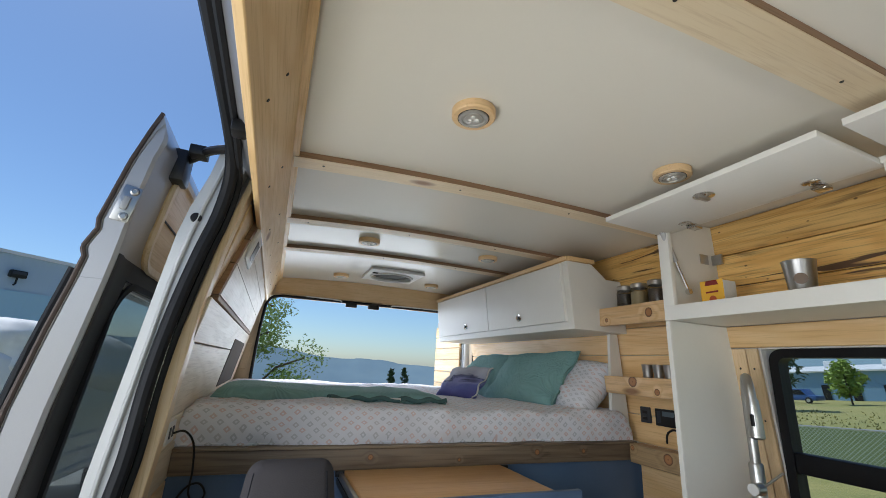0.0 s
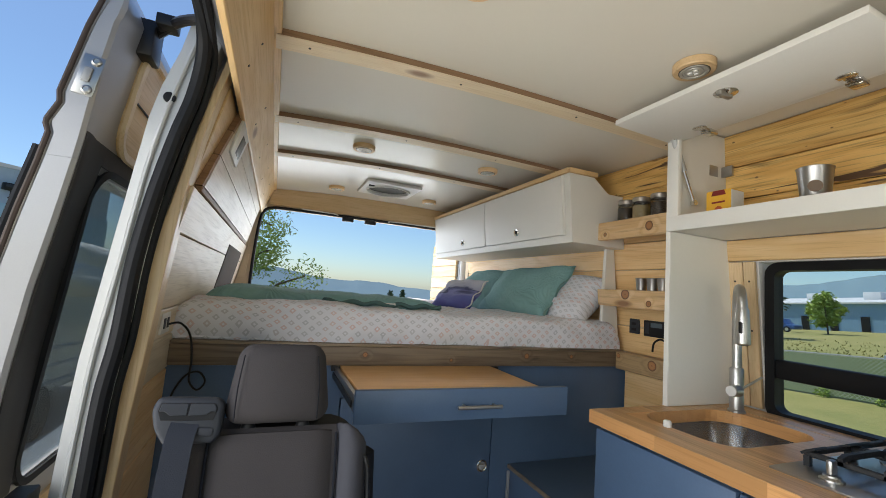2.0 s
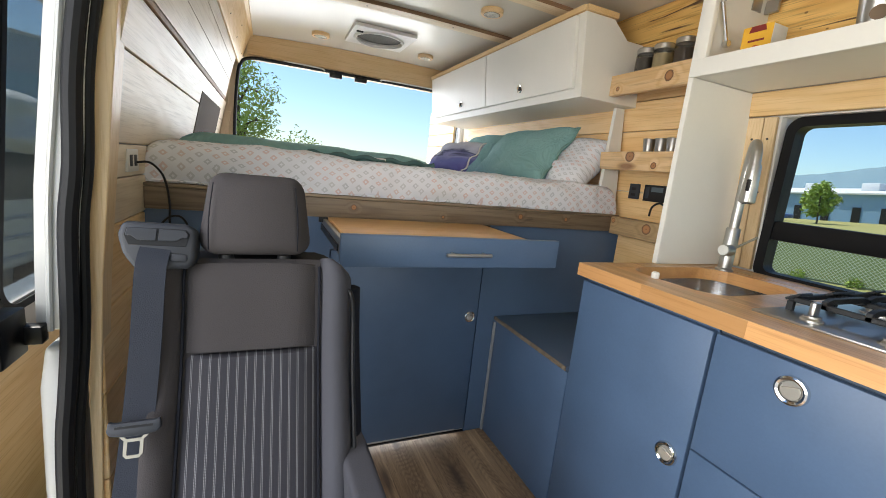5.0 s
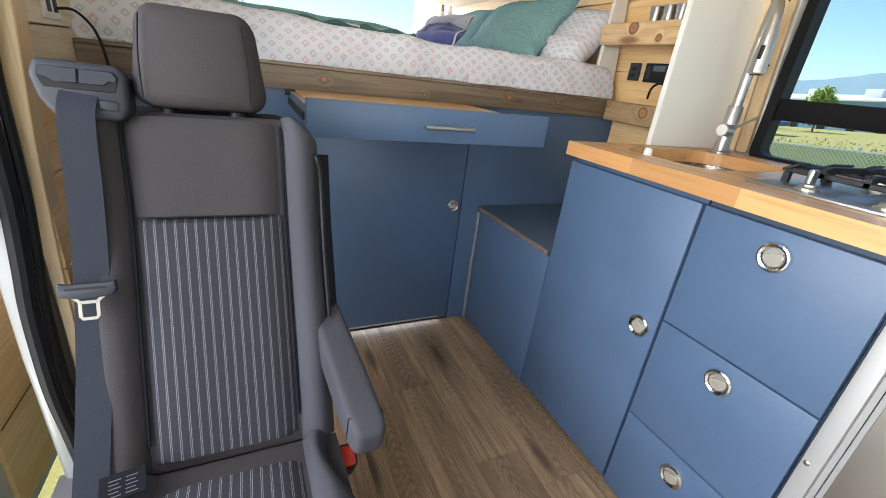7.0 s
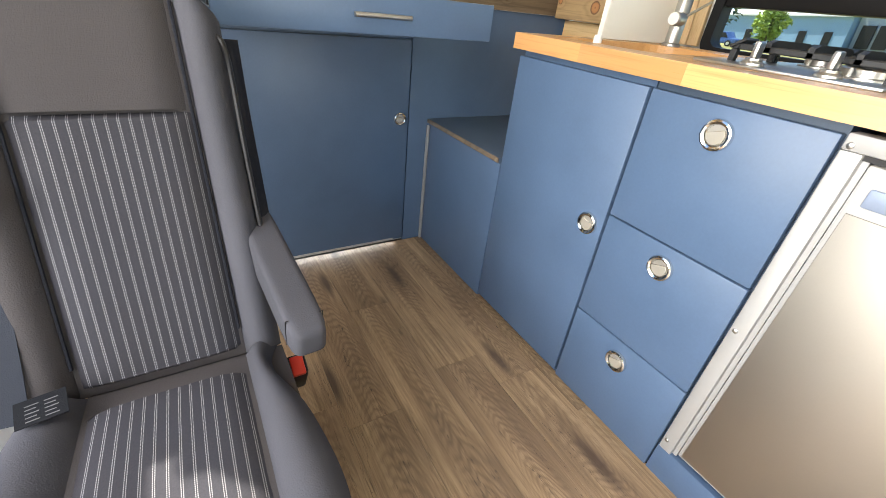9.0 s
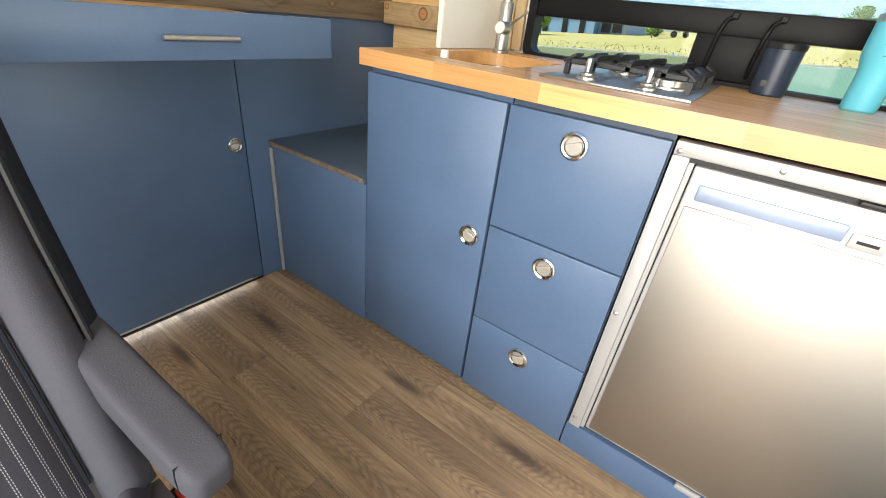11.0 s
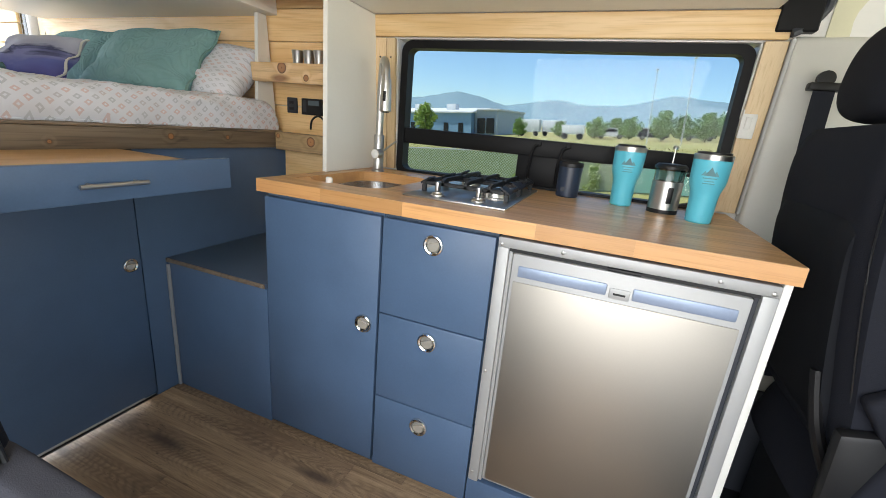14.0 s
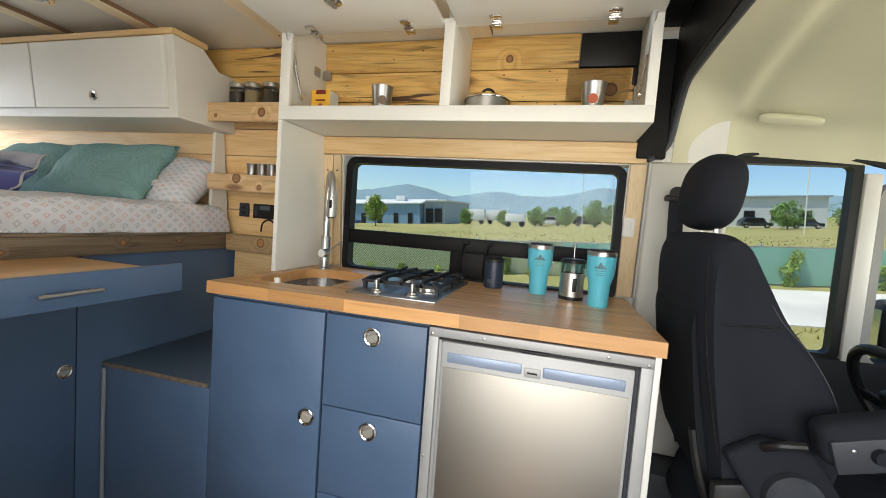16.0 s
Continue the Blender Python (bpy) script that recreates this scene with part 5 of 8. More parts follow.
pint_cup(0.42, 1.005, plain("gold_print", (0.13, 0.07, 0.025), 0.4), "steel pint cup with a round dark emblem")
pint_cup(0.42, 0.20, ORANGE_PRINT, "steel pint cup with a round orange emblem")
pot = thing("saucepan", (0.45, 0.58, SH), "steel saucepan with a domed lid", "saucepan")
part("body", lathe([(0, 0), (0.078, 0), (0.082, 0.004), (0.083, 0.06), (0, 0.06)], (0.45, 0.58, SH), 36), STEEL, pot)
ld = part("lid", lathe([(0.088, 0.06), (0.089, 0.063), (0.07, 0.075), (0.03, 0.082), (0, 0.083)], (0.45, 0.58, SH), 36), CHROME, pot)
part("lid_loop", tube([(0.45, 0.555, SH + 0.081), (0.45, 0.562, SH + 0.10), (0.45, 0.58, SH + 0.107), (0.45, 0.598, SH + 0.10), (0.45, 0.605, SH + 0.081)], 0.005, 10), BLACK, ld)
single("paper_pad", box(0.40, 0.45, 0.36, 0.40, SH, SH + 0.02, 0.001, 1), CARD_WHITE, "small white block on the cupboard shelf", "pad")
# solid black block; its colour gives the darkness inside the cut-out
single("wall_niche", join(box(0.584, 0.63, 0.037, 0.252, 1.819, 1.947, 0.004), box(0.590, 0.63, 0.037, 0.056, 1.75, 1.819, 0.004)), BLACK, "black block standing for the dark cut-out behind the cupboard boards", "niche", "structure")

# ---- window over the countertop ----
win = thing("window_1", (0.68, 0.65, 0.9), "black-framed van window with an awning lower pane", "window", kind="structure")
WX = 0.655


def frame_ring(y0, y1, z0, z1, r, w, x0, x1):
    """A rounded frame lying in the wall's plane."""
    out = rounded_rect(y0, y1, z0, z1, r, 8)
    inn = rounded_rect(y0 + w, y1 - w, z0 + w, z1 - w, max(0.005, r - w * 0.6), 8)
    bm = bmesh.new()
    loops = [[bm.verts.new((x, a, b_)) for a, b_ in l] for x, l in ((x0, out), (x0, inn), (x1, inn), (x1, out))]
    n = len(out)
    for q in range(4):
        a, b_ = loops[q], loops[(q + 1) % 4]
        for k in range(n):
            bm.faces.new((a[k], a[(k + 1) % n], b_[(k + 1) % n], b_[k]))
    bmesh.ops.recalc_face_normals(bm, faces=bm.faces[:])
    return bm


part("frame", frame_ring(0.028, 1.274, 0.90, 1.452, 0.045, 0.03, WX, WX + 0.055), FRAME_BLACK, win)
part("mid_bar", box(WX + 0.004, WX + 0.05, 0.058, 1.245, 1.043, 1.108, 0.006), FRAME_BLACK, win)
part("lower_divider", box(WX + 0.006, WX + 0.045, 0.50, 0.735, 0.93, 1.045, 0.004), FRAME_BLACK, win)
p1 = part("upper_pane", box(WX + 0.026, WX + 0.030, 0.056, 1.246, 1.10, 1.425), PANE, win)
for y0, y1 in ((0.058, 0.50), (0.735, 1.245)):
    p2 = part("lower_pane", box(WX + 0.034, WX + 0.037, y0, y1, 0.93, 1.045), PANE, win)
    p2.visible_shadow = False
p1.visible_shadow = False
for y in (0.655, 0.545):
    part("awning_arm", join(box(WX - 0.014, WX + 0.006, y - 0.008, y + 0.008, 1.085, 1.10, 0.002, 1), tube([(WX - 0.006, y, 1.09), (WX - 0.012, y + 0.02, 1.07), (WX - 0.004, y + 0.03, 0.99), (WX + 0.01, y + 0.03, 0.945)], 0.006, 8)), FRAME_BLACK, win)

# ---- passenger seat ----
GREY_PRINT = plain("pale_print", (0.13, 0.13, 0.135), 0.6)
seat = thing("passenger_seat", (-0.95, 0.98, 0.0), "grey cloth van seat with striped centre, armrest and belt", "seat")
BACK = [(1.062, 0.345), (1.085, 0.40), (1.125, 0.49), (1.175, 0.60), (1.225, 0.71), (1.25, 0.775), (1.268, 0.85), (1.28, 0.905), (1.30, 0.942)]
CUSH = [(1.05, 0.352), (0.98, 0.362), (0.90, 0.37), (0.82, 0.376), (0.74, 0.374), (0.68, 0.36), (0.645, 0.325), (0.635, 0.27)]


def pad(x0, x1, line, thick, puffed, lean0=0.0, lean1=0.0, edge=0.5, n=12, power=4, xs0=None, xs1=None):
    """Upholstery that follows a (y, z) line; puffed outwards towards the sitter."""
    L = smooth_path([(0, y, z) for y, z in line], 4)
    bm = bmesh.new()
    rows = []
    m = len(L)
    for i, p in enumerate(L):
        t = (L[min(i + 1, m - 1)] - L[max(i - 1, 0)]).normalized()
        nrm = Vector((0, -t.z, t.y))
        if nrm.z < 0 and abs(t.y) > abs(t.z):
            nrm = -nrm
        if abs(t.z) >= abs(t.y) and nrm.y > 0:
            nrm = -nrm
        s = i / (m - 1)
        ends = min(1, min(s, 1 - s) / 0.06)
        e = puffed * (0.35 + 0.65 * math.sqrt(max(0, 1 - (1 - ends) ** 2)))
        a = x0 + (xs0(s) if xs0 else 0)
        b_ = x1 + (xs1(s) if xs1 else 0)
        row = []
        for k in range(n + 1):
            u = k / n
            off = e * (1 - abs(2 * u - 1) ** power) + lean0 * (1 - u) ** 2 + lean1 * u ** 2
            row.append(bm.verts.new(p + nrm * off + Vector((a + (b_ - a) * u, 0, 0))))
        for k in range(n, -1, -n):
            u = k / n
            row.append(bm.verts.new(p - nrm * thick + Vector((a + (b_ - a) * u, 0, 0))))
        rows.append(row)
    w = n + 3
    for a, b_ in zip(rows, rows[1:]):
        for k in range(w):
            bm.faces.new((a[k], a[(k + 1) % w], b_[(k + 1) % w], b_[k]))
    bm.faces.new(rows[0])
    bm.faces.new(rows[-1])
    bmesh.ops.recalc_face_normals(bm, faces=bm.faces[:])
    return bm


def cut(line, z0, z1):
    """The stretch of a (y, z) line between two heights."""
    ys = [p[0] for p in line]
    zs = [p[1] for p in line]
    inner = [p for p in line if z0 < p[1] < z1]
    return [(float(np.interp(z0, zs, ys)), z0)] + inner + [(float(np.interp(z1, zs, ys)), z1)]



def shoulder(s_):
    """How far the outer edge of the backrest draws in towards its rounded top."""
    return -0.055 * max(0.0, (s_ - 0.86) / 0.14) ** 2


br = part("backrest", pad(-1.145, -0.782, BACK, 0.09, 0.004, xs0=lambda v: -shoulder(v), xs1=shoulder), SEAT_CLOTH, seat)
part("striped_insert", pad(-1.087, -0.836, cut(BACK, 0.36, 0.764), 0.01, 0.022, power=6), STRIPED, br, "dark cloth with pale dotted stripes")
part("upper_panel", pad(-1.09, -0.842, cut(BACK, 0.766, 0.932), 0.01, 0.022, power=6), SEAT_CLOTH, br)
part("bolster", pad(-0.836, -0.770, BACK, 0.05, 0.034, power=2.4, xs1=shoulder), SEAT_BLUE, br)
part("bolster", pad(-1.165, -1.087, BACK, 0.05, 0.028, power=2.4, xs0=lambda v: -shoulder(v)), SEAT_CLOTH, br)
part("back_shell", pad(-1.13, -0.785, [(y + 0.075, z) for y, z in BACK], 0.03, 0.002, xs1=shoulder), BLACK, br)
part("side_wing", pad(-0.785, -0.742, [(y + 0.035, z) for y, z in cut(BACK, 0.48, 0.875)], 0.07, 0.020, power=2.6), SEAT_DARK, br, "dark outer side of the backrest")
for x in (-1.0885, -0.839):
    part("panel_seam", tube([(x, y - 0.010, z) for y, z in cut(BACK, 0.40, 0.93)], 0.0028, 6), SEAT_DARK, br)
for sx_ in (-1.047, -0.887):
    part("headrest_seam", tube([(sx_, 1.262, 0.968), (sx_, 1.271, 1.03), (sx_ + (0.006 if sx_ < -1 else -0.006), 1.286, 1.095)], 0.0013, 6), SEAT_DARK, br)
part("side_piping", tube([(-0.785, 1.262, 0.885), (-0.770, 1.25, 0.86), (-0.768, 1.205, 0.70), (-0.766, 1.13, 0.52), (-0.764, 1.10, 0.46)], 0.005, 8), BLACK, br)
cu = part("cushion", pad(-1.14, -0.77, CUSH, 0.11, 0.004), SEAT_CLOTH, seat)
part("striped_insert", pad(-1.075, -0.838, [(0.992, 0.361), (0.97, 0.363), (0.90, 0.37), (0.82, 0.376), (0.76, 0.3755), (0.735, 0.374)], 0.012, 0.018, power=6), STRIPED, cu, "dark cloth with pale dotted stripes")
part("front_panel", pad(-1.075, -0.838, [(0.73, 0.373), (0.68, 0.36), (0.645, 0.325), (0.635, 0.27)], 0.012, 0.018, power=6), SEAT_BLUE, cu)
part("bolster", pad(-0.838, -0.768, CUSH, 0.08, 0.032, power=2.2, xs1=lambda s: 0.020 * math.exp(-((s - 0.62) / 0.25) ** 2) - 0.030 * math.exp(-((s - 0.13) / 0.13) ** 2)), SEAT_BLUE, cu)
part("bolster", pad(-1.16, -1.075, CUSH, 0.08, 0.032, power=2.2, xs0=lambda s: -0.035 * math.sin(math.pi * min(1, s * 1.15)) ** 2), SEAT_BLUE, cu)
hr = part("headrest", moved(box(-0.104, 0.104, -0.048, 0.048, -0.084, 0.080, 0.034, 5), Matrix.Translation((-0.967, 1.315, 1.032)) @ Matrix.Rotation(radians(-12), 4, "X")), SEAT_CLOTH, seat)
for v in hr.data.vertices:
    v.co.x = -0.967 + (v.co.x + 0.967) * (1.05 - 1.25 * (v.co.z - 0.95)) + 0.004
    v.co.y += 0.018 * ((v.co.x + 0.967) / 0.1) ** 2
for x in (-1.02, -0.91):
    part("headrest_post", sweep([(x, 1.315, 0.92), (x, 1.318, 0.98)], ring(0.007, 10)), BLACK, hr)
    part("post_collar", lathe([(0, 0), (0.015, 0), (0.013, 0.012), (0, 0.012)], (x, 1.312, 0.938), 14), BLACK, hr)


def armrest(x0, x1, y0, z0, y1, z1, h, mat_, parent):
    b = puff(0.5, 0.5, 0.5, 10, 6.5)
    for v in b.verts:
        v.co.z *= 1.12 - 0.22 * (v.co.y + 0.5)
    d = Vector((x1 - x0, y1 - y0, z1 - z0))
    m = Matrix.Translation(((x0 + x1) / 2, (y0 + y1) / 2, (z0 + z1) / 2)) @ d.to_track_quat("Y", "Z").to_matrix().to_4x4() @ Matrix.Diagonal((0.062, d.length, h, 1))
    a = part("armrest", moved(b, m), mat_, parent)
    part("arm_seam", sweep([(x0 - 0.027, y0 - 0.03, z0 + h * 0.36), (x1 - 0.027, y1 + 0.03, z1 + h * 0.36)], ring(0.002, 6)), BLACK, a)
    loop = [(0.478 * c, 0.40, 0.44 * e) for c, e in ((-1, -0.75), (-1, 0.75), (-0.8, 0.93), (0.8, 0.93), (1, 0.75), (1, -0.75))]
    part("end_seam", tube([m @ Vector(p) for p in loop], 0.0009, 6), BLACK, a)
    return a


armrest(-0.772, -0.745, 1.235, 0.545, 0.882, 0.492, 0.075, SEAT_BLUE, seat)
bk = part("buckle", moved(box(-0.019, 0.019, -0.024, 0.022, -0.075, 0.03, 0.007), Matrix.Translation((-0.750, 1.036, 0.288)) @ Matrix.Rotation(radians(28), 4, "X")), BLACK, seat)
part("release_button", moved(box(-0.013, 0.013, -0.024, 0.016, 0.026, 0.036, 0.003), Matrix.Translation((-0.750, 1.036, 0.288)) @ Matrix.Rotation(radians(28), 4, "X")), RED, bk)
part("buckle_face", moved(box(-0.013, 0.013, -0.0235, -0.019, -0.012, 0.028, 0.002), Matrix.Translation((-0.750, 1.036, 0.288)) @ Matrix.Rotation(radians(28), 4, "X")), RED, bk)
MG = Matrix.Translation((-1.128, 1.29, 0.972)) @ Matrix.Rotation(radians(-14), 4, "X") @ Matrix.Rotation(radians(4), 4, "Y")
bh = part("belt_guide", moved(prism([(-0.056, 0.036), (0.046, 0.040), (0.060, 0.028), (0.063, -0.028), (0.052, -0.044), (-0.030, -0.050), (-0.052, -0.022), (-0.063, 0.012)], "y", -0.028, 0.028, 0.009, 3), MG), GREY_PLASTIC, seat)
part("guide_recess", moved(prism([(-0.050, 0.026), (0.044, 0.030), (0.051, 0.020), (0.046, -0.004), (-0.044, -0.008), (-0.053, 0.010)], "y", -0.0288, -0.022, 0.002, 1), MG), BLACK, bh)
for pts in ([(-0.047, 0.024), (-0.002, 0.026), (-0.002, 0.004), (-0.030, 0.003), (-0.040, 0.010), (-0.049, 0.010)], [(0.001, 0.026), (0.042, 0.028), (0.048, 0.019), (0.046, 0.012), (0.038, 0.013), (0.031, 0.006), (0.001, 0.004)]):
    part("slot_flap", moved(prism(pts, "y", -0.0315, -0.0265, 0.001, 1), MG), GREY_PLASTIC, bh)
part("belt_button", moved(box(0.022, 0.05, -0.0305, -0.024, -0.032, -0.016, 0.005), MG), GREY_PLASTIC, bh)
web = part("belt_webbing", sweep(smooth_path([(-1.13, 1.262, 0.97), (-1.135, 1.240, 0.93), (-1.14, 1.215, 0.80), (-1.146, 1.183, 0.68), (-1.152, 1.125, 0.55), (-1.160, 1.07, 0.44), (-1.168, 1.03, 0.36)]), [(-0.024, -0.001), (0.024, -0.001), (0.024, 0.001), (-0.024, 0.001)], up=(0, -1, 0.3)), BELT, seat)
MT = Matrix.Translation((-1.145, 1.156, 0.680)) @ Matrix.Rotation(radians(-22), 4, "X")
bt = part("belt_tongue", moved(prism([(-0.037, 0.013), (-0.030, 0.010), (0.030, 0.010), (0.037, 0.013), (0.039, -0.004), (0.033, -0.011), (0.014, -0.014), (-0.014, -0.014), (-0.033, -0.011), (-0.039, -0.004)], "y", -0.006, 0.006, 0.003, 2), MT), GREY_PLASTIC, web)
part("tongue_slot", moved(box(-0.027, 0.027, -0.0066, -0.005, 0.000, 0.004), MT), BLACK, bt)
loop_ = [(-0.019, 0, -0.012), (-0.0115, 0, -0.020), (-0.0115, 0, -0.043), (-0.0085, 0, -0.047), (0.0085, 0, -0.047), (0.0115, 0, -0.043), (0.0115, 0, -0.020), (0.019, 0, -0.012)]
part("tongue_plate", moved(join(sweep(loop_, [(-0.0025, -0.0012), (0.0025, -0.0012), (0.0025, 0.0012), (-0.0025, 0.0012)], up=(0, 1, 0)), box(-0.0115, 0.0115, -0.0012, 0.0012, -0.023, -0.018)), MT), plain("worn_steel", (0.50, 0.45, 0.36), 0.4, 0.8), bt)
part("side_cover", prism([(1.17, 0.60), (1.21, 0.60), (1.21, 0.34), (1.06, 0.20), (0.95, 0.20), (1.07, 0.36)], "x", -1.172, -1.125, 0.008, 2), BLACK, seat)
MC = Matrix.Translation((-1.112, 1.000, 0.408)) @ Matrix.Rotation(radians(14), 4, "X") @ Matrix.Rotation(radians(8), 4, "Z")
ct = part("care_tag", moved(box(-0.030, 0.030, -0.022, 0.022, -0.0008, 0.0008), MC), SEAT_BACK, seat, "black care tag with pale print")
for k in range(5):
    for x0_ in (-0.018, 0.004):
        part("print_bar", moved(box(x0_, x0_ + 0.016 - 0.003 * (k % 2), -0.016 + 0.0065 * k, -0.0145 + 0.0065 * k, 0.0008, 0.0012), MC), GREY_PRINT, ct)
part("seat_frame", box(-1.12, -0.79, 0.70, 1.16, 0.06, 0.27, 0.02, 2), BLACK, seat)
part("seat_foot", box(-1.10, -0.80, 0.74, 1.14, 0.0, 0.06, 0.01, 2), BLACK, seat)

# ---- bedding ----


def pillow_body(sx, sy, sz, seed, waist=0.07, n=30):
    """Two cloth faces sewn along a thin edge, drawn in between four pointed corners."""
    bm = bmesh.new()
    grids = []
    for side in (1, -1):
        g = []
        for i in range(n + 1):
            row = []
            for j in range(n + 1):
                u, v = 2 * i / n - 1, 2 * j / n - 1
                if side < 0 and (i in (0, n) or j in (0, n)):
                    row.append(grids[0][i][j])
                    continue
                x = sx * u * (1 - waist * (1 - v * v))
                y = sy * v * (1 - waist * (1 - u * u))
                full = ((1 - u ** 4) * (1 - v ** 4)) ** 0.5
                fold = noise.noise(Vector((u * 1.6 + seed, v * 1.6, side * 2.0))) * 0.16 + noise.noise(Vector((u * 4 + seed, v * 4, side))) * 0.07
                rim = max(abs(u), abs(v)) ** 6
                z = side * sz * full * (1 + fold) + 0.010 * rim * math.sin(7 * (u + v) + seed)
                row.append(bm.verts.new((x, y, z)))
            g.append(row)
        grids.append(g)
    for side, g in zip((1, -1), grids):
        for i in range(n):
            for j in range(n):
                q = (g[i][j], g[i + 1][j], g[i + 1][j + 1], g[i][j + 1])
                bm.faces.new(q if side > 0 else tuple(reversed(q)))
    bmesh.ops.recalc_face_normals(bm, faces=bm.faces[:])
    return bm


def pillow(name, at, turn, sx, sy, sz, mat_, label, seed, cord=None):
    p = thing(name, at, label, "pillow", "pillows on the bed")
    m = Matrix.Translation(at) @ Euler([radians(a) for a in turn]).to_matrix().to_4x4()
    part("cover", moved(pillow_body(sx * 1.06, sy * 1.06, sz * 1.12, seed), m), mat_, p, smooth=80)
    if cord:
        rim = []
        for k in range(64):
            a, b_ = divmod(k, 16)
            e = 2 * b_ / 16 - 1
            u, v = ((e, -1), (1, e), (-e, 1), (-1, -e))[a]
            w_ = 0.07
            rim.append(m @ Vector((sx * 1.07 * u * (1 - w_ * (1 - v * v)), sy * 1.07 * v * (1 - w_ * (1 - u * u)), 0.010 * math.sin(7 * (u + v) + seed))))
        part("piping", sweep(rim, [(0.006, -0.002), (0.006, 0.002), (-0.006, 0.002), (-0.006, -0.002)], True), cord, p)


TEAL_EDGE = plain("pale_teal_cord", (0.17, 0.30, 0.27), 0.9)
pillow("pillow", (0.455, 2.20, 1.250), (0, -46, 8), 0.175, 0.25, 0.075, PILLOW_CASE, "printed white pillow against the wall", 4.0)
pillow("pillow", (0.335, 2.365, 1.283), (-4, -50, 13), 0.178, 0.262, 0.07, TEAL, "large teal quilted pillow leaning on another pillow", 1.0, TEAL_EDGE)
pillow("pillow", (0.355, 2.90, 1.285), (0, -46, 2), 0.175, 0.30, 0.07, TEAL, "teal quilted pillow at the rear of the bed", 2.3, TEAL_EDGE)
pillow("throw_pillow", (0.025, 2.58, 1.242), (-4, -46, 20), 0.112, 0.152, 0.045, DYED, "small blue and white watercolour throw pillow", 3.1, CARD_WHITE)


def quilt():
    """A folded quilt: three soft layers with rippled edges."""
    bm = bmesh.new()
    x0, x1, y0, y1 = -1.24, -0.27, 2.10, 2.52
    nx, ny = 70, 26
    rows = []
    for i in range(nx + 1):
        u = i / nx
        row = []
        for j in range(2 * ny):
            up = j < ny
            v = (j / (ny - 1)) if up else ((2 * ny - 1 - j) / (ny - 1))
            x = x0 + (x1 - x0) * u
            y = y0 + 0.03 * noise.noise(Vector((x * 4, 0, 3))) + (y1 - y0) * v + 0.02 * u
            edge = math.sqrt(max(0, 1 - (2 * v - 1) ** 6)) * math.sqrt(max(0, 1 - (2 * u - 1) ** 12))
            h = 0.052 - 0.012 * u + 0.012 * noise.noise(Vector((x * 6, y * 8, 1)))
            h += 0.010 * max(0, 1 - abs(v - 0.15) * 6) * noise.noise(Vector((x * 11, 2, 5)))
            z = 1.168 + (h * edge if up else -0.006)
            row.append(bm.verts.new((x, y, z)))
        rows.append(row)
    w = 2 * ny
    for a, b_ in zip(rows, rows[1:]):
        for k in range(w):
            bm.faces.new((a[k], a[(k + 1) % w], b_[(k + 1) % w], b_[k]))
    bm.faces.new(rows[0])
    bm.faces.new(rows[-1])
    bmesh.ops.recalc_face_normals(bm, faces=bm.faces[:])
    return bm


q = thing("folded_quilt", (-0.75, 2.3, 1.16), "teal quilt folded along the mattress with a dark underside", "quilt")
part("top_layer", quilt(), TEAL, q, smooth=80)


def fold_edge():
    path = []
    for k in range(60):
        u = k / 59
        x = -0.80 + 0.52 * u
        path.append((x, 2.10 + 0.012 * math.sin(u * 22) - 0.01 * u, 1.180 + 0.006 * math.sin(u * 31 + 1)))
    return sweep(path, ring(0.016, 10, 0.62))


part("turned_edge", fold_edge(), TEAL_DARK, q, "dark turned-back edge", smooth=80)
part("care_label", box(-0.56, -0.50, 2.078, 2.082, 1.176, 1.188), CARD_WHITE, q)

# ---- ceiling lamps and roof vent ----


LENS = plain("lamp_lens", (0.75, 0.74, 0.70), 0.12, 0.2, vary=0.02, relief=0.0)
SATIN = plain("satin_nickel", (0.62, 0.60, 0.56), 0.42, 0.7, vary=0.04, relief=0.0)


def puck(x, y):
    z = ceil_z(x) - 0.001
    p = thing("ceiling_lamp", (x, y, z - 0.02), "round chrome downlight in a pale wooden ring", "ceiling lamp", "ceiling downlights")
    part("wooden_ring", lathe([(0.056, 0), (0.056, -0.018), (0.053, -0.022), (0.038, -0.022), (0.038, 0)], (x, y, z), 36), PINE_X, p)
    t = part("trim_ring", lathe([(0.0385, -0.019), (0.0375, -0.0245), (0.0345, -0.0255), (0.030, -0.0245), (0.029, -0.0215), (0, -0.0215)], (x, y, z), 36), SATIN, p)
    part("shadow_gap", lathe([(0.0405, -0.0215), (0.0405, -0.0226), (0.0385, -0.0226), (0.0385, -0.0215)], (x, y, z), 32), BLACK, p)
    part("lamp_face", lathe([(0.0245, -0.0216), (0.0235, -0.0240), (0.021, -0.0245), (0, -0.0245)], (x, y, z), 32), SATIN, t)
    for a in range(3):
        c = 2 * math.pi * a / 3
        part("led_lens", lathe([(0, -0.006), (0.006, -0.004), (0.008, 0), (0, 0)], (x + 0.010 * math.cos(c), y + 0.010 * math.sin(c), z - 0.024), 12), LENS, t)


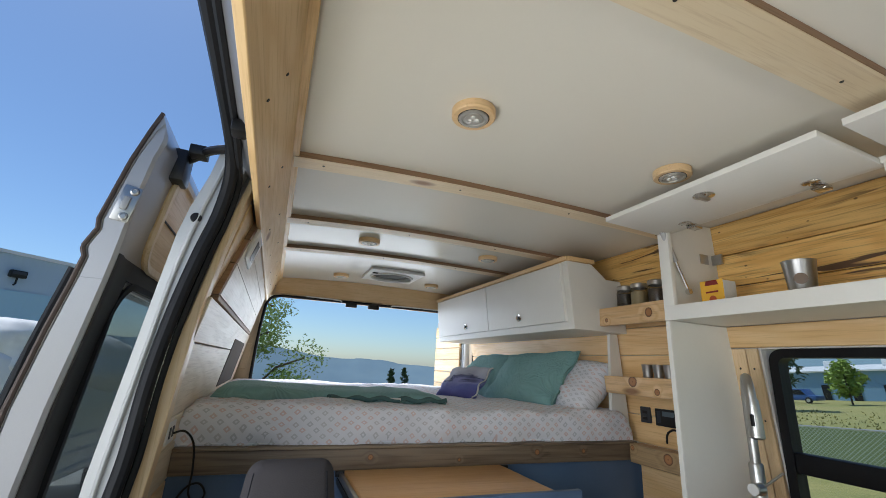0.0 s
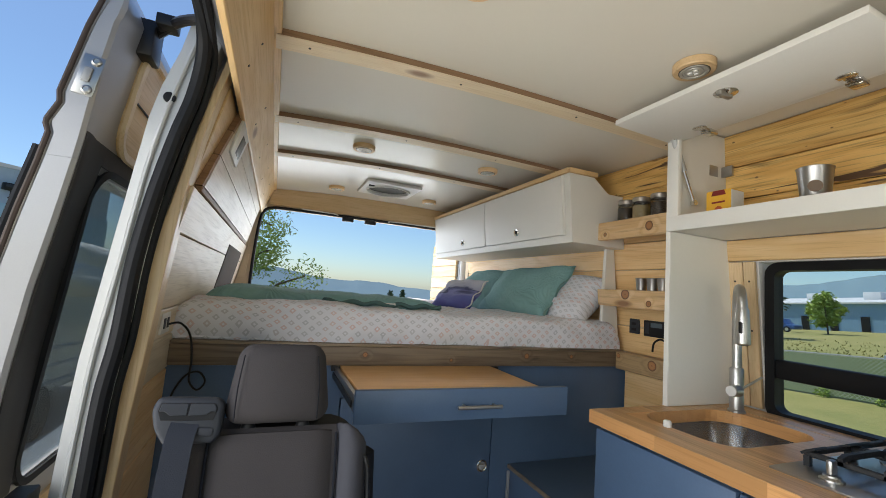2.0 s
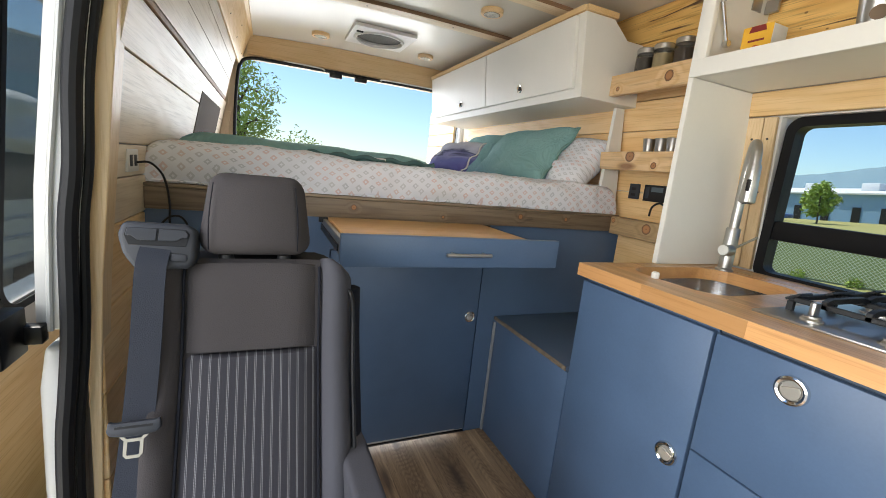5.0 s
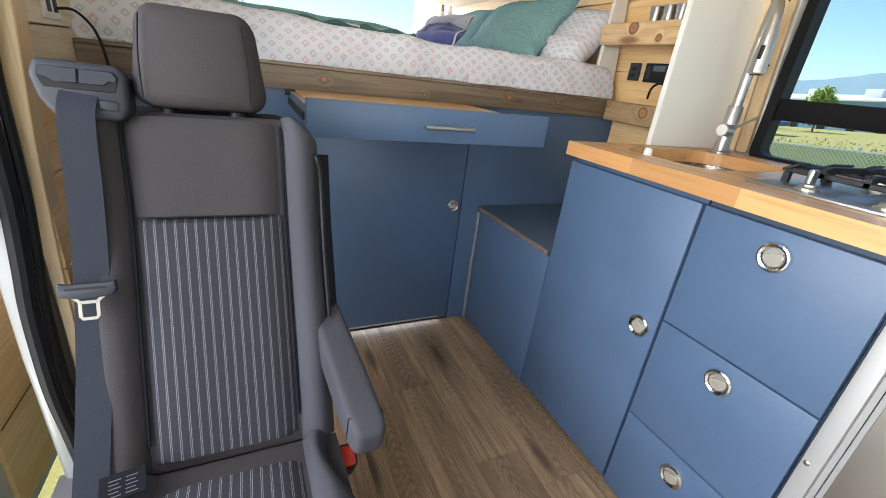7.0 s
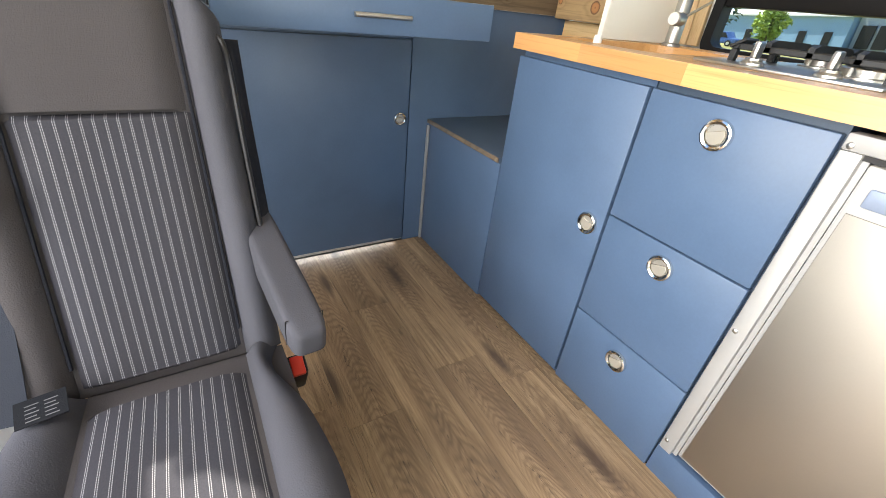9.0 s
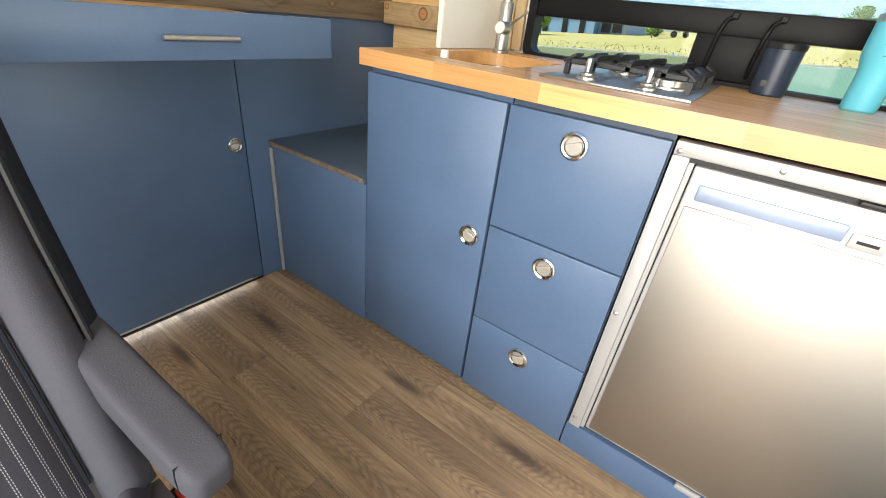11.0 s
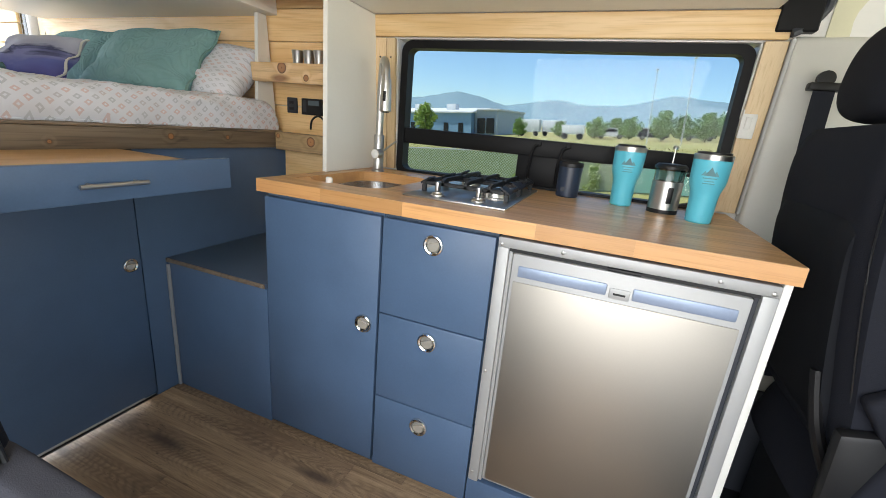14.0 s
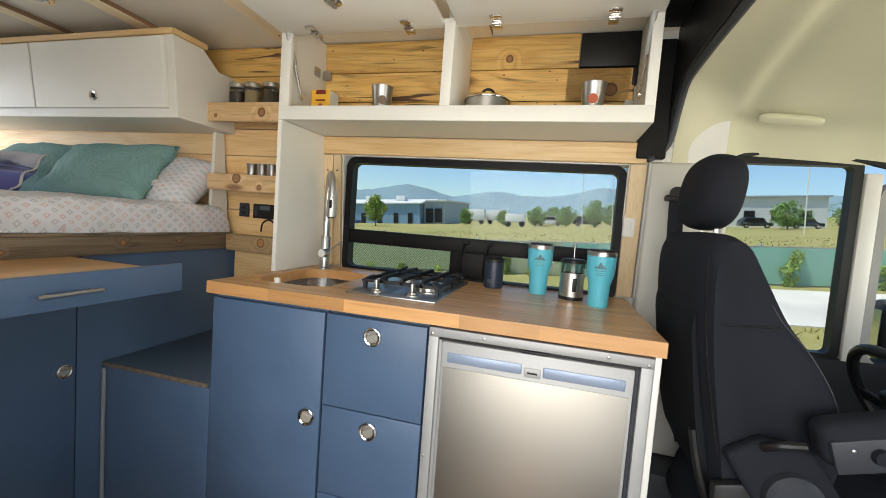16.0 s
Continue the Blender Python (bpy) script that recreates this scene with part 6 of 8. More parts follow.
for x, y in ((-0.657, 1.10), (0.053, 1.113), (-0.651, 2.376), (0.057, 2.367), (-0.648, 3.385), (0.079, 3.384)):
    puck(x, y)
VY = 3.19
vent = thing("roof_vent", (-0.345, VY, ceil_z(-0.305) - 0.02), "white roof fan vent with a dark oval opening", "roof vent")
VZ = ceil_z(-0.34)
part("frame", slab_with_hole(-0.495, -0.115, VY - 0.19, VY + 0.19, VZ - 0.022, VZ - 0.004, [(-0.305 + 0.145 * math.cos(2 * math.pi * k / 36), VY + 0.02 + 0.13 * math.sin(2 * math.pi * k / 36)) for k in range(36)]), CARD_WHITE, vent)
part("rim", lathe([(0.146, -0.003), (0.150, -0.010), (0.158, -0.010), (0.162, 0.0)], (-0.305, VY + 0.015, VZ - 0.022), 40), CARD_WHITE, vent)
part("fan_shade", box(-0.46, -0.15, VY - 0.15, VY + 0.17, VZ - 0.008, VZ - 0.003), plain("grey_mesh", (0.05, 0.048, 0.047), 0.7, grain=400, relief=0.4), vent)
part("latch_lever", box(-0.47, -0.43, VY - 0.10, VY - 0.085, VZ - 0.030, VZ - 0.009, 0.003), BLACK, vent)

# ---- passenger-side fittings ----
o = thing("vent_plate", (-1.2, 1.95, 1.70), "white plate with a dark slot in the boards", "vent")
ML = Matrix.Translation((-1.160, 1.83, 1.69)) @ Matrix.Rotation(radians(16), 4, "Y")
part("plate", moved(box(-0.006, 0.006, -0.10, 0.10, -0.055, 0.055, 0.004), ML), CARD_WHITE, o)
part("slot", moved(box(0.004, 0.0075, -0.03, 0.06, -0.035, 0.03, 0.003), ML), BLACK, o)
o = thing("wall_outlet", (-1.284, 1.78, 1.10), "white mains outlet with two sockets", "outlet")
part("plate", box(-1.288, -1.278, 1.70, 1.80, 1.075, 1.135, 0.003), CARD_WHITE, o)
for y in (1.73, 1.77):
    part("socket", box(-1.279, -1.2765, y - 0.012, y + 0.012, 1.09, 1.12, 0.002), GREY_PLASTIC, o)
single("charging_cable", tube([(-1.275, 1.77, 1.10), (-1.25, 1.80, 1.10), (-1.225, 1.83, 1.06), (-1.215, 1.845, 0.98), (-1.215, 1.845, 0.92), (-1.19, 1.845, 0.89), (-1.17, 1.845, 0.915), (-1.19, 1.845, 0.945), (-1.225, 1.845, 0.935), (-1.255, 1.84, 0.88), (-1.262, 1.82, 0.80)], 0.0032, 8), BLACK, "black cable looping down from the outlet", "cable")
# No hollow is cut: a flat brown sheet carries the recess's darkness.
single("wall_recess", prism([(left_x(1.175) + 0.003, 1.175), (left_x(1.41) + 0.003, 1.41), (left_x(1.41) - 0.01, 1.41), (left_x(1.175) - 0.01, 1.175)], "y", 2.64, 3.42, 0.002, 1), plain("recess_shade", (0.085, 0.062, 0.045), 0.8, spec=0.1), "flat dark sheet standing for a shaded recess in the rear side boards", "recess", "structure")

# jamb of the sliding door: pine edge board, rubber seal, painted post


def edge_x(z):
    return float(np.interp(z, [-0.1, 0.5, 0.84, 1.05, 1.2, 1.35, 1.51, 1.67, 1.8, 1.9], [-1.31, -1.297, -1.28, -1.263, -1.251, -1.24, -1.222, -1.194, -1.162, -1.14]))


zs = [-0.05, 0.3, 0.6, 0.85, 1.02, 1.13, 1.24, 1.42, 1.6, 1.72, 1.80, 1.845]
single("jamb_board", prism([(edge_x(z), z) for z in zs] + [(min(edge_x(z) - 0.018, left_x(z) - 0.03), z) for z in reversed(zs)], "y", 1.492, 1.552, 0.002, 1), PINE_Z, "pine edge board round the sliding-door opening", "trim", "structure")
SEAL_LINE = ((-0.12, -1.338), (0.1, -1.348), (0.25, -1.357), (0.38, -1.356), (0.5, -1.351), (0.6, -1.341), (0.75, -1.329), (0.97, -1.322), (1.1, -1.308), (1.27, -1.300), (1.43, -1.281), (1.58, -1.254), (1.68, -1.232))
SEAL = [(x, 1.455, z) for z, x in SEAL_LINE] + [(-1.218, 1.43, 1.77), (-1.215, 1.37, 1.825), (-1.215, 1.25, 1.845), (-1.215, 1.05, 1.852), (-1.215, 0.5, 1.855), (-1.215, -0.35, 1.85)]
seal = thing("door_seal", (-1.3, 1.455, -0.1), "black rubber seal round the sliding-door opening", "door seal", kind="structure")
part("seal_bulb", sweep(smooth_path(SEAL), ring(0.017, 10, 1.0), up=(0.3, 1, 0.2)), RUBBER, seal)
part("seal_lip", sweep(smooth_path([(x + (0.016 if z > 1.8 else 0.020), y + 0.022, z - (0.014 if z > 1.8 else 0)) for x, y, z in SEAL]), ring(0.009, 8, 1.0), up=(0.3, 1, 0.2)), RUBBER, seal)
post = thing("door_post", (-1.35, 1.5, 0.0), "silver painted door post with a pressed rib", "door post", kind="structure")


def outer_x(z):
    return float(np.interp(z, [-0.2, 0.7, 1.015, 1.523, 1.664, 1.857], [-1.40, -1.395, -1.382, -1.330, -1.306, -1.262]))


zz = [0.74, 0.9, 1.05, 1.2, 1.35, 1.5, 1.62, 1.70, 1.80, 1.87]
part("post_face", prism([(outer_x(z) - (0.006 if 1.55 < z < 1.75 else 0), z) for z in zz] + [(edge_x(z) - 0.035, z) for z in reversed(zz)], "y", 1.47, 1.53, 0.004, 2), POST_PAINT, post)
part("post_rib", sweep(smooth_path([(outer_x(z) + 0.026, 1.468, z) for z in zz]), ring(0.006, 8)), POST_PAINT, post)
part("rubber_plug", lathe([(0, 0.006), (0.012, 0.005), (0.014, 0)], (-1.283, 1.468, 1.672), 18, "-y"), BLACK, post)
part("post_base", prism([(-1.40, -0.2), (-1.405, 0.35), (-1.40, 0.60), (-1.385, 0.70), (-1.345, 0.70), (-1.345, -0.2)], "y", 1.475, 1.56, 0.015, 3), POST_PAINT, post, "white painted lower post")
part("roller_bracket", join(box(-1.44, -1.40, 1.36, 1.46, 0.70, 0.80, 0.006), box(-1.42, -1.37, 1.44, 1.47, 0.72, 0.76, 0.004)), BLACK, post)
# The van's silver paint, darkened in colour because this rail lies in shade.
single("door_header", prism([(-1.205, 1.850), (-1.14, 1.775), (-1.13, 1.785), (-1.195, 1.862)], "y", -0.6, 1.50, 0.002, 1), plain("shaded_rail_paint", (0.22, 0.22, 0.235), 0.38, 0.3, vary=0.06, coat=0.2), "silver rail over the sliding-door opening, coloured dark grey for shade", "door header", "structure")
single("grab_clip", box(-1.20, -1.168, 1.17, 1.215, 1.795, 1.825, 0.006), BLACK, "small black clip on the door header", "clip")
single("sill", prism([(-1.42, -0.10), (-1.42, -0.05), (-1.30, -0.03), (-1.30, -0.10)], "y", -0.4, 1.5, 0.006, 2), ALU, "metal sill of the sliding door", "sill", "structure")

# the sliding door, pushed back outside
sd = thing("sliding_door", (-1.47, 2.1, -0.2), "silver sliding door pushed open, with a tinted window and pine lining", "van door")


def skin_x(z):
    return float(np.interp(z, [-0.2, 0.5, 1.2, 1.36, 1.46, 1.528, 1.545, 1.555, 1.597, 1.62, 1.78, 1.875, 1.935], [-1.60, -1.585, -1.535, -1.511, -1.493, -1.483, -1.489, -1.489, -1.473, -1.476, -1.447, -1.423, -1.405]))


def lining_x(z):
    return float(np.interp(z, [-0.2, 0.5, 1.06, 1.236, 1.376, 1.504, 1.637, 1.766, 1.925], [-1.52, -1.51, -1.484, -1.468, -1.452, -1.43, -1.405, -1.388, -1.376]))


def face_x(z):
    """Inner end of the flat front edge."""
    return float(np.interp(z, [-0.2, 0.5, 1.036, 1.2, 1.30, 1.509, 1.671, 1.798, 1.875], [-1.53, -1.508, -1.471, -1.456, -1.442, -1.417, -1.404, -1.388, -1.377]))


def door_shell(heights, y_end):
    """A stretch of the door's pressed body between two heights, from its front edge to y_end; its top falls inwards."""
    bm = bmesh.new()
    rows = []
    for z in heights:
        y0 = 1.42
        o, i = skin_x(z), lining_x(z)
        f = face_x(z)
        sect = [(o, y0 + 0.016), (o + 0.004, y0 + 0.004), (o + 0.013, y0 + 0.008), (o + 0.018, y0 + 0.002), (f - 0.008, y0), (f, y0 + 0.006), (f + 0.001, y0 + 0.028), (i, y0 + 0.07), (i, y_end - 0.03), (o, y_end)]
        row = []
        for x, y in sect:
            u = min(1.0, max(0.0, (x - o) / (f - o)))
            row.append(bm.verts.new((x, y, z - max(0, z - 1.80) * 0.55 * u)))
        rows.append(row)
    n = len(rows[0])
    for a, b_ in zip(rows, rows[1:]):
        for k in range(n):
            bm.faces.new((a[k], a[(k + 1) % n], b_[(k + 1) % n], b_[k]))
    bm.faces.new(rows[0])
    bm.faces.new(rows[-1])
    bmesh.ops.recalc_face_normals(bm, faces=bm.faces[:])
    return bm


def window_trim(heights):
    """Dark trim from the front edge round to the window, on the door's inner side."""
    bm = bmesh.new()
    rows = []
    for z in heights:
        f, i = face_x(z), lining_x(z)
        rows.append([bm.verts.new((x, y, z)) for x, y in ((f - 0.001, 1.429), (f + 0.003, 1.431), (f + 0.004, 1.449), (i + 0.005, 1.492), (i + 0.005, 1.568), (i - 0.003, 1.568), (i - 0.006, 1.475))])
    n = len(rows[0])
    for a, b_ in zip(rows, rows[1:]):
        for k in range(n):
            bm.faces.new((a[k], a[(k + 1) % n], b_[(k + 1) % n], b_[k]))
    bm.faces.new(rows[0])
    bm.faces.new(rows[-1])
    bmesh.ops.recalc_face_normals(bm, faces=bm.faces[:])
    return bm


def rear_stile():
    bm = bmesh.new()
    rows = [[bm.verts.new((x, y, z)) for x, y in ((skin_x(z), 2.60), (lining_x(z), 2.60), (lining_x(z), 2.72), (skin_x(z), 2.75))] for z in (0.7505, 1.0, 1.2, 1.4795)]
    for a, b_ in zip(rows, rows[1:]):
        for k in range(4):
            bm.faces.new((a[k], a[(k + 1) % 4], b_[(k + 1) % 4], b_[k]))
    bm.faces.new(rows[0])
    bm.faces.new(rows[-1])
    bmesh.ops.recalc_face_normals(bm, faces=bm.faces[:])
    return bm


shell = part("door_body", door_shell([1.48, 1.528, 1.545, 1.555, 1.597, 1.62, 1.69, 1.755, 1.80, 1.84, 1.89, 1.938], 2.75), VAN_PAINT, sd)
part("door_body", door_shell([-0.2, 0.2, 0.5, 0.75], 2.75), VAN_PAINT, sd)
part("front_stile", door_shell([0.7505, 0.9, 1.05, 1.2, 1.35, 1.4795], 1.60), VAN_PAINT, sd)
part("rear_stile", rear_stile(), VAN_PAINT, sd)
ML = Matrix.Translation((-1.423, 1.4185, 1.666)) @ Matrix.Rotation(radians(9), 4, "Y")
st = part("striker_plate", moved(box(-0.0195, 0.0195, -0.0015, 0.002, -0.046, 0.046, 0.0012), ML), STEEL, shell)
for z in (-0.033, 0.033):
    part("striker_bolt", moved(lathe([(0, 0.004), (0.005, 0.004), (0.0055, 0.0055), (0.009, 0.004), (0.0105, 0)], (0.006, -0.0015, z), 18, "-y"), ML), STEEL, st)
part("striker_peg", moved(box(-0.010, 0.006, -0.0065, -0.001, -0.017, 0.017, 0.003), ML), ALU, st)
# The metal fold mirrors dark ground; that reflection is a brown strip here.
FOLD_REFLECTION = plain("brown_fold_reflection", (0.105, 0.078, 0.066), 0.45, vary=0.2, grain=90, relief=0.1, spec=0.3)
part("edge_strip", sweep([(skin_x(z) + 0.0075, 1.4225, z) for z in (0.5, 0.8, 1.05, 1.2, 1.36, 1.46, 1.528, 1.545, 1.555, 1.597, 1.62, 1.70, 1.78, 1.83, 1.875, 1.925)], ring(0.0055, 8)), FOLD_REFLECTION, sd, "brown strip for the ground's reflection in the door's folded edge")
part("edge_seal", sweep(smooth_path([(skin_x(z) - 0.006, 1.438, z) for z in (-0.15, 0.3, 0.8, 1.2, 1.5)]), ring(0.010, 8)), RUBBER, sd)


def tilted_sheet(y0, y1, z0, z1, out, mat_, parent, name, r=0.06, thick=0.004, label=""):
    """A rounded sheet lying on the door's lining."""
    pts = rounded_rect(y0, y1, z0, z1, r, 6)
    bm = bmesh.new()
    a = [bm.verts.new((lining_x(z) + out, y, z)) for y, z in pts]
    b_ = [bm.verts.new((lining_x(z) + out - thick, y, z)) for y, z in pts]
    bm.faces.new(a)
    bm.faces.new(list(reversed(b_)))
    n = len(pts)
    for k in range(n):
        bm.faces.new((a[k], a[(k + 1) % n], b_[(k + 1) % n], b_[k]))
    bmesh.ops.recalc_face_normals(bm, faces=bm.faces[:])
    return part(name, bm, mat_, parent, label)


gasket = part("window_gasket", sweep([(lining_x(z) + 0.002, y, z) for y, z in rounded_rect(1.572, 2.625, 0.735, 1.495, 0.08, 6)], [(-0.009, -0.006), (0.009, -0.006), (0.009, 0.006), (-0.009, 0.006)], True, up=(1, 0, 0.05)), RUBBER, sd)
wp = tilted_sheet(1.58, 2.62, 0.74, 1.49, -0.006, pane_glass("tinted_door_pane", (0.62, 0.66, 0.66), 0.05), gasket, "window_pane", 0.06)
wp.visible_shadow = False
lin = tilted_sheet(1.58, 2.60, 1.545, 1.84, 0.010, PINE, sd, "pine_lining", 0.09, 0.012, "pine boards lining the door")
part("lining_rim", sweep([(lining_x(z) + 0.012, y, z) for y, z in rounded_rect(1.585, 2.595, 1.55, 1.835, 0.085, 6)], [(-0.011, -0.005), (0.011, -0.005), (0.011, 0.005), (-0.011, 0.005)], True, up=(1, 0, 0.05)), PINE_Z, lin)
TRIM_GREY = plain("dark_grey_trim", (0.055, 0.052, 0.050), 0.55, vary=0.1, grain=200, relief=0.08, spec=0.35)
part("inner_trim", window_trim([0.74, 0.9, 1.05, 1.236, 1.376, 1.50, 1.545]), TRIM_GREY, sd, "dark grey trim beside the door window")
tilted_sheet(1.5685, 2.66, 1.5, 1.545, 0.005, TRIM_GREY, sd, "inner_trim", 0.004, 0.004, "dark grey trim over the door window")
part("arm_bolt", bolt((-1.38, 1.555, 1.85), "-y", 0.009), CHROME, sd)
part("arm_bolt", bolt((-1.38, 1.555, 1.82), "-y", 0.009), CHROME, sd)
low_ = tilted_sheet(1.50, 2.62, -0.15, 0.66, 0.010, PINE, sd, "pine_lining", 0.05, 0.012, "pine boards lining the door")
for z in (0.12, 0.39):
    part("lining_gap", sweep([(lining_x(z) + 0.010, 1.52, z), (lining_x(z) + 0.010, 2.6, z)], ring(0.003, 6)), BLACK, low_)
part("lining_gap", sweep([(lining_x(1.69) + 0.010, 1.60, 1.69), (lining_x(1.69) + 0.010, 2.59, 1.69)], ring(0.003, 6)), BLACK, lin)
arm = part("roller_arm", join(tube([(-1.375, 1.60, 1.872), (-1.32, 1.53, 1.878), (-1.28, 1.48, 1.878), (-1.225, 1.44, 1.876)], 0.013, 10), box(-1.345, -1.30, 1.50, 1.55, 1.866, 1.896, 0.004), box(-1.40, -1.352, 1.54, 1.62, 1.795, 1.892, 0.006)), plain("dark_steel", (0.045, 0.043, 0.045), 0.38, 0.6), sd)

# ---- rear frame, header and rear door ----
rear = thing("rear_frame", (-0.31, REAR, 0.9), "tan painted frame of the rear doorway with a rubber seal", "door frame", kind="structure")
TAN = plain("tan_primer", (0.58, 0.45, 0.30), 0.5, vary=0.08)
part("rear_post", prism([(-1.32, 0.0), (-1.32, 1.25), (-1.20, 1.88), (-1.10, 1.88), (-1.165, 1.60), (-1.175, 1.0), (-1.175, 0.0)], "y", REAR - 0.02, REAR + 0.06, 0.006, 2), TAN, rear)
part("rear_post", prism([(0.76, 0.0), (0.76, 1.25), (0.68, 1.88), (0.56, 1.88), (0.625, 1.60), (0.635, 1.0), (0.635, 0.0)], "y", REAR - 0.02, REAR + 0.06, 0.006, 2), TAN, rear)
for z0, z1 in ((1.24, 1.42), (1.46, 1.68)):
    part("pressed_panel", prism([(-1.255, z0), (-1.205, z0), (-1.19, z1), (-1.235, z1)], "y", REAR - 0.026, REAR - 0.021, 0.002, 1), TAN, rear)
part("lintel", prism([(-1.12, 1.793), (0.58, 1.793)] + [(0.58 - 1.70 * k / 12, ceil_z(0.58 - 1.70 * k / 12) + 0.012) for k in range(13)], "y", REAR - 0.01, REAR + 0.06), TAN, rear)
part("header_board", prism([(-1.09, 1.815), (0.50, 1.815)] + [(0.50 - 1.59 * k / 12, ceil_z(0.50 - 1.59 * k / 12) - 0.002) for k in range(13)], "y", REAR - 0.032, REAR - 0.011), PINE_X, rear)
SR = [(-1.165, REAR - 0.03, 1.02), (-1.162, REAR - 0.03, 1.4), (-1.148, REAR - 0.03, 1.66), (-1.125, REAR - 0.03, 1.755), (-1.06, REAR - 0.03, 1.79), (-0.9, REAR - 0.03, 1.795), (-0.3, REAR - 0.03, 1.797), (0.3, REAR - 0.03, 1.795), (0.52, REAR - 0.03, 1.79), (0.59, REAR - 0.03, 1.755), (0.615, REAR - 0.03, 1.66), (0.625, REAR - 0.03, 1.4), (0.627, REAR - 0.03, 1.02)]
part("rear_seal", sweep(smooth_path(SR), ring(0.011, 8), up=(0, 1, 0)), RUBBER, rear)
part("wire_clip", tube([(-0.86, REAR - 0.04, 1.808), (-0.62, REAR - 0.045, 1.804), (-0.58, REAR - 0.045, 1.792)], 0.005, 6), CARD_WHITE, rear)
part("wire_clip", tube([(-0.16, REAR - 0.045, 1.792), (-0.12, REAR - 0.045, 1.804), (0.3, REAR - 0.04, 1.806)], 0.005, 6), CARD_WHITE, rear)
for x in (-0.50, -0.315):
    part("door_latch", box(x - 0.045, x + 0.045, REAR - 0.05, REAR - 0.01, 1.757, 1.792, 0.004), BLACK, rear)
rd = thing("rear_door", (0.60, 4.2, 0.0), "white rear van door swung open, lined with pine boards", "van door")
part("door_body", box(0.60, 0.68, 3.81, 4.56, -0.1, 1.80, 0.02, 3), VAN_WHITE, rd)
z = 0.95
while z < 1.72:
    part("lining_board", box(0.582, 0.599, 3.90, 4.53, z + 0.002, min(z + 0.11, 1.765), 0.004, 1), PINE, rd)
    z += 0.112
part("door_window", box(0.597, 0.6005, 3.84, 3.89, 1.1, 1.6), PANE_DARK, rd)

# ---- the cab ----
cab = thing("headliner", (-0.3, -0.7, 1.6), "pale moulded cab headliner with an overhead shelf edge", "headliner", kind="structure")


def ease(a, b, v):
    u = min(1.0, max(0.0, (v - a) / (b - a)))
    return u * u * (3 - 2 * u)


RAIL = ((-1.37, 1.42), (-1.30, 1.56), (-1.15, 1.67), (-0.9, 1.73), (-0.3, 1.762), (0.06, 1.757), (0.32, 1.748), (0.50, 1.728), (0.575, 1.66), (0.62, 1.56), (0.628, 1.465))
CAB_ROOF = ((-1.37, 1.42), (-1.30, 1.56), (-1.15, 1.67), (-0.9, 1.72), (-0.3, 1.735), (0.15, 1.728), (0.38, 1.705), (0.52, 1.672), (0.64, 1.632), (0.72, 1.585), (0.752, 1.535))


def cab_lining():
    """From the arch behind the seats, over the belt pillars, into the recessed roof panel."""
    bm = bmesh.new()
    P0 = smooth_path([(x, 0, z) for x, z in RAIL], 4)
    P1 = smooth_path([(x, 0, z) for x, z in CAB_ROOF], 4)
    rows = []
    ys = [-0.12 - 0.02 * k for k in range(20)] + [-0.52 - 0.11 * k for k in range(1, 9)]
    for y in ys:
        e = ease(-0.14, -0.42, y)
        v = max(0.0, (-0.12 - y) / 1.28)
        row = []
        for a, b_ in zip(P0, P1):
            p = a.lerp(b_, e)
            mid = 1 - min(1, abs(p.x + 0.31) / 1.06) ** 2
            drop = (0.10 * v + 0.10 * v * v) * (0.45 + 0.55 * mid)
            crease = -0.27 - 0.10 * (p.x - 0.3)
            lift = 0.020 * ease(crease, crease - 0.05, y) * ease(0.735, 0.66, p.x)
            dent = -0.016 * math.exp(-((p.x - 0.56) / 0.06) ** 2) * math.exp(-((y + 0.46) / 0.12) ** 2)
            row.append(bm.verts.new((p.x, y, p.z - drop + lift + dent)))
        rows.append(row)
    for a, b_ in zip(rows, rows[1:]):
        for k in range(len(P0) - 1):
            bm.faces.new((a[k], a[k + 1], b_[k + 1], b_[k]))
    ext = bmesh.ops.extrude_face_region(bm, geom=bm.faces[:])
    for v in ext["geom"]:
        if isinstance(v, bmesh.types.BMVert):
            v.co.z += 0.02
            v.co.x += 0.02 if v.co.x > 0.45 else 0.0
    bmesh.ops.recalc_face_normals(bm, faces=bm.faces[:])
    return bm


part("lining", cab_lining(), HEADLINER, cab, smooth=60)


part("roof_edge", prism([(0.748, 1.528), (0.735, 1.585), (0.80, 1.60), (0.80, 1.528)], "y", -1.35, -0.341, 0.006, 2), HEADLINER, cab)
EDGE = [(-1.1, -0.113, 1.69)] + [(x, -0.113, z) for x, z in RAIL[3:9]] + [(0.612, -0.110, 1.585), (0.620, -0.098, 1.535), (0.616, -0.07, 1.495), (0.608, -0.03, 1.472)]
part("shelf_edge", sweep(smooth_path(EDGE), ring(0.013, 8)), GREY_PLASTIC, cab)
part("grab_handle", moved(puff(0.018, 0.095, 0.012, 8, 4), Matrix.Translation((0.565, -0.46, 1.615)) @ Matrix.Rotation(radians(34), 4, "Y") @ Matrix.Rotation(radians(6), 4, "X")), HEADLINER, cab)
# Black sheet added so the unlit space above the shelf edge reads dark.
single("cab_bulkhead", prism([(x, z + 0.006) for x, _, z in EDGE[:8]] + [(0.64, 1.55), (0.64, 1.99), (-1.1, 1.99)], "y", -0.104, -0.092), BLACK, "black sheet standing for the dark void over the cab shelf", "panel", "structure")
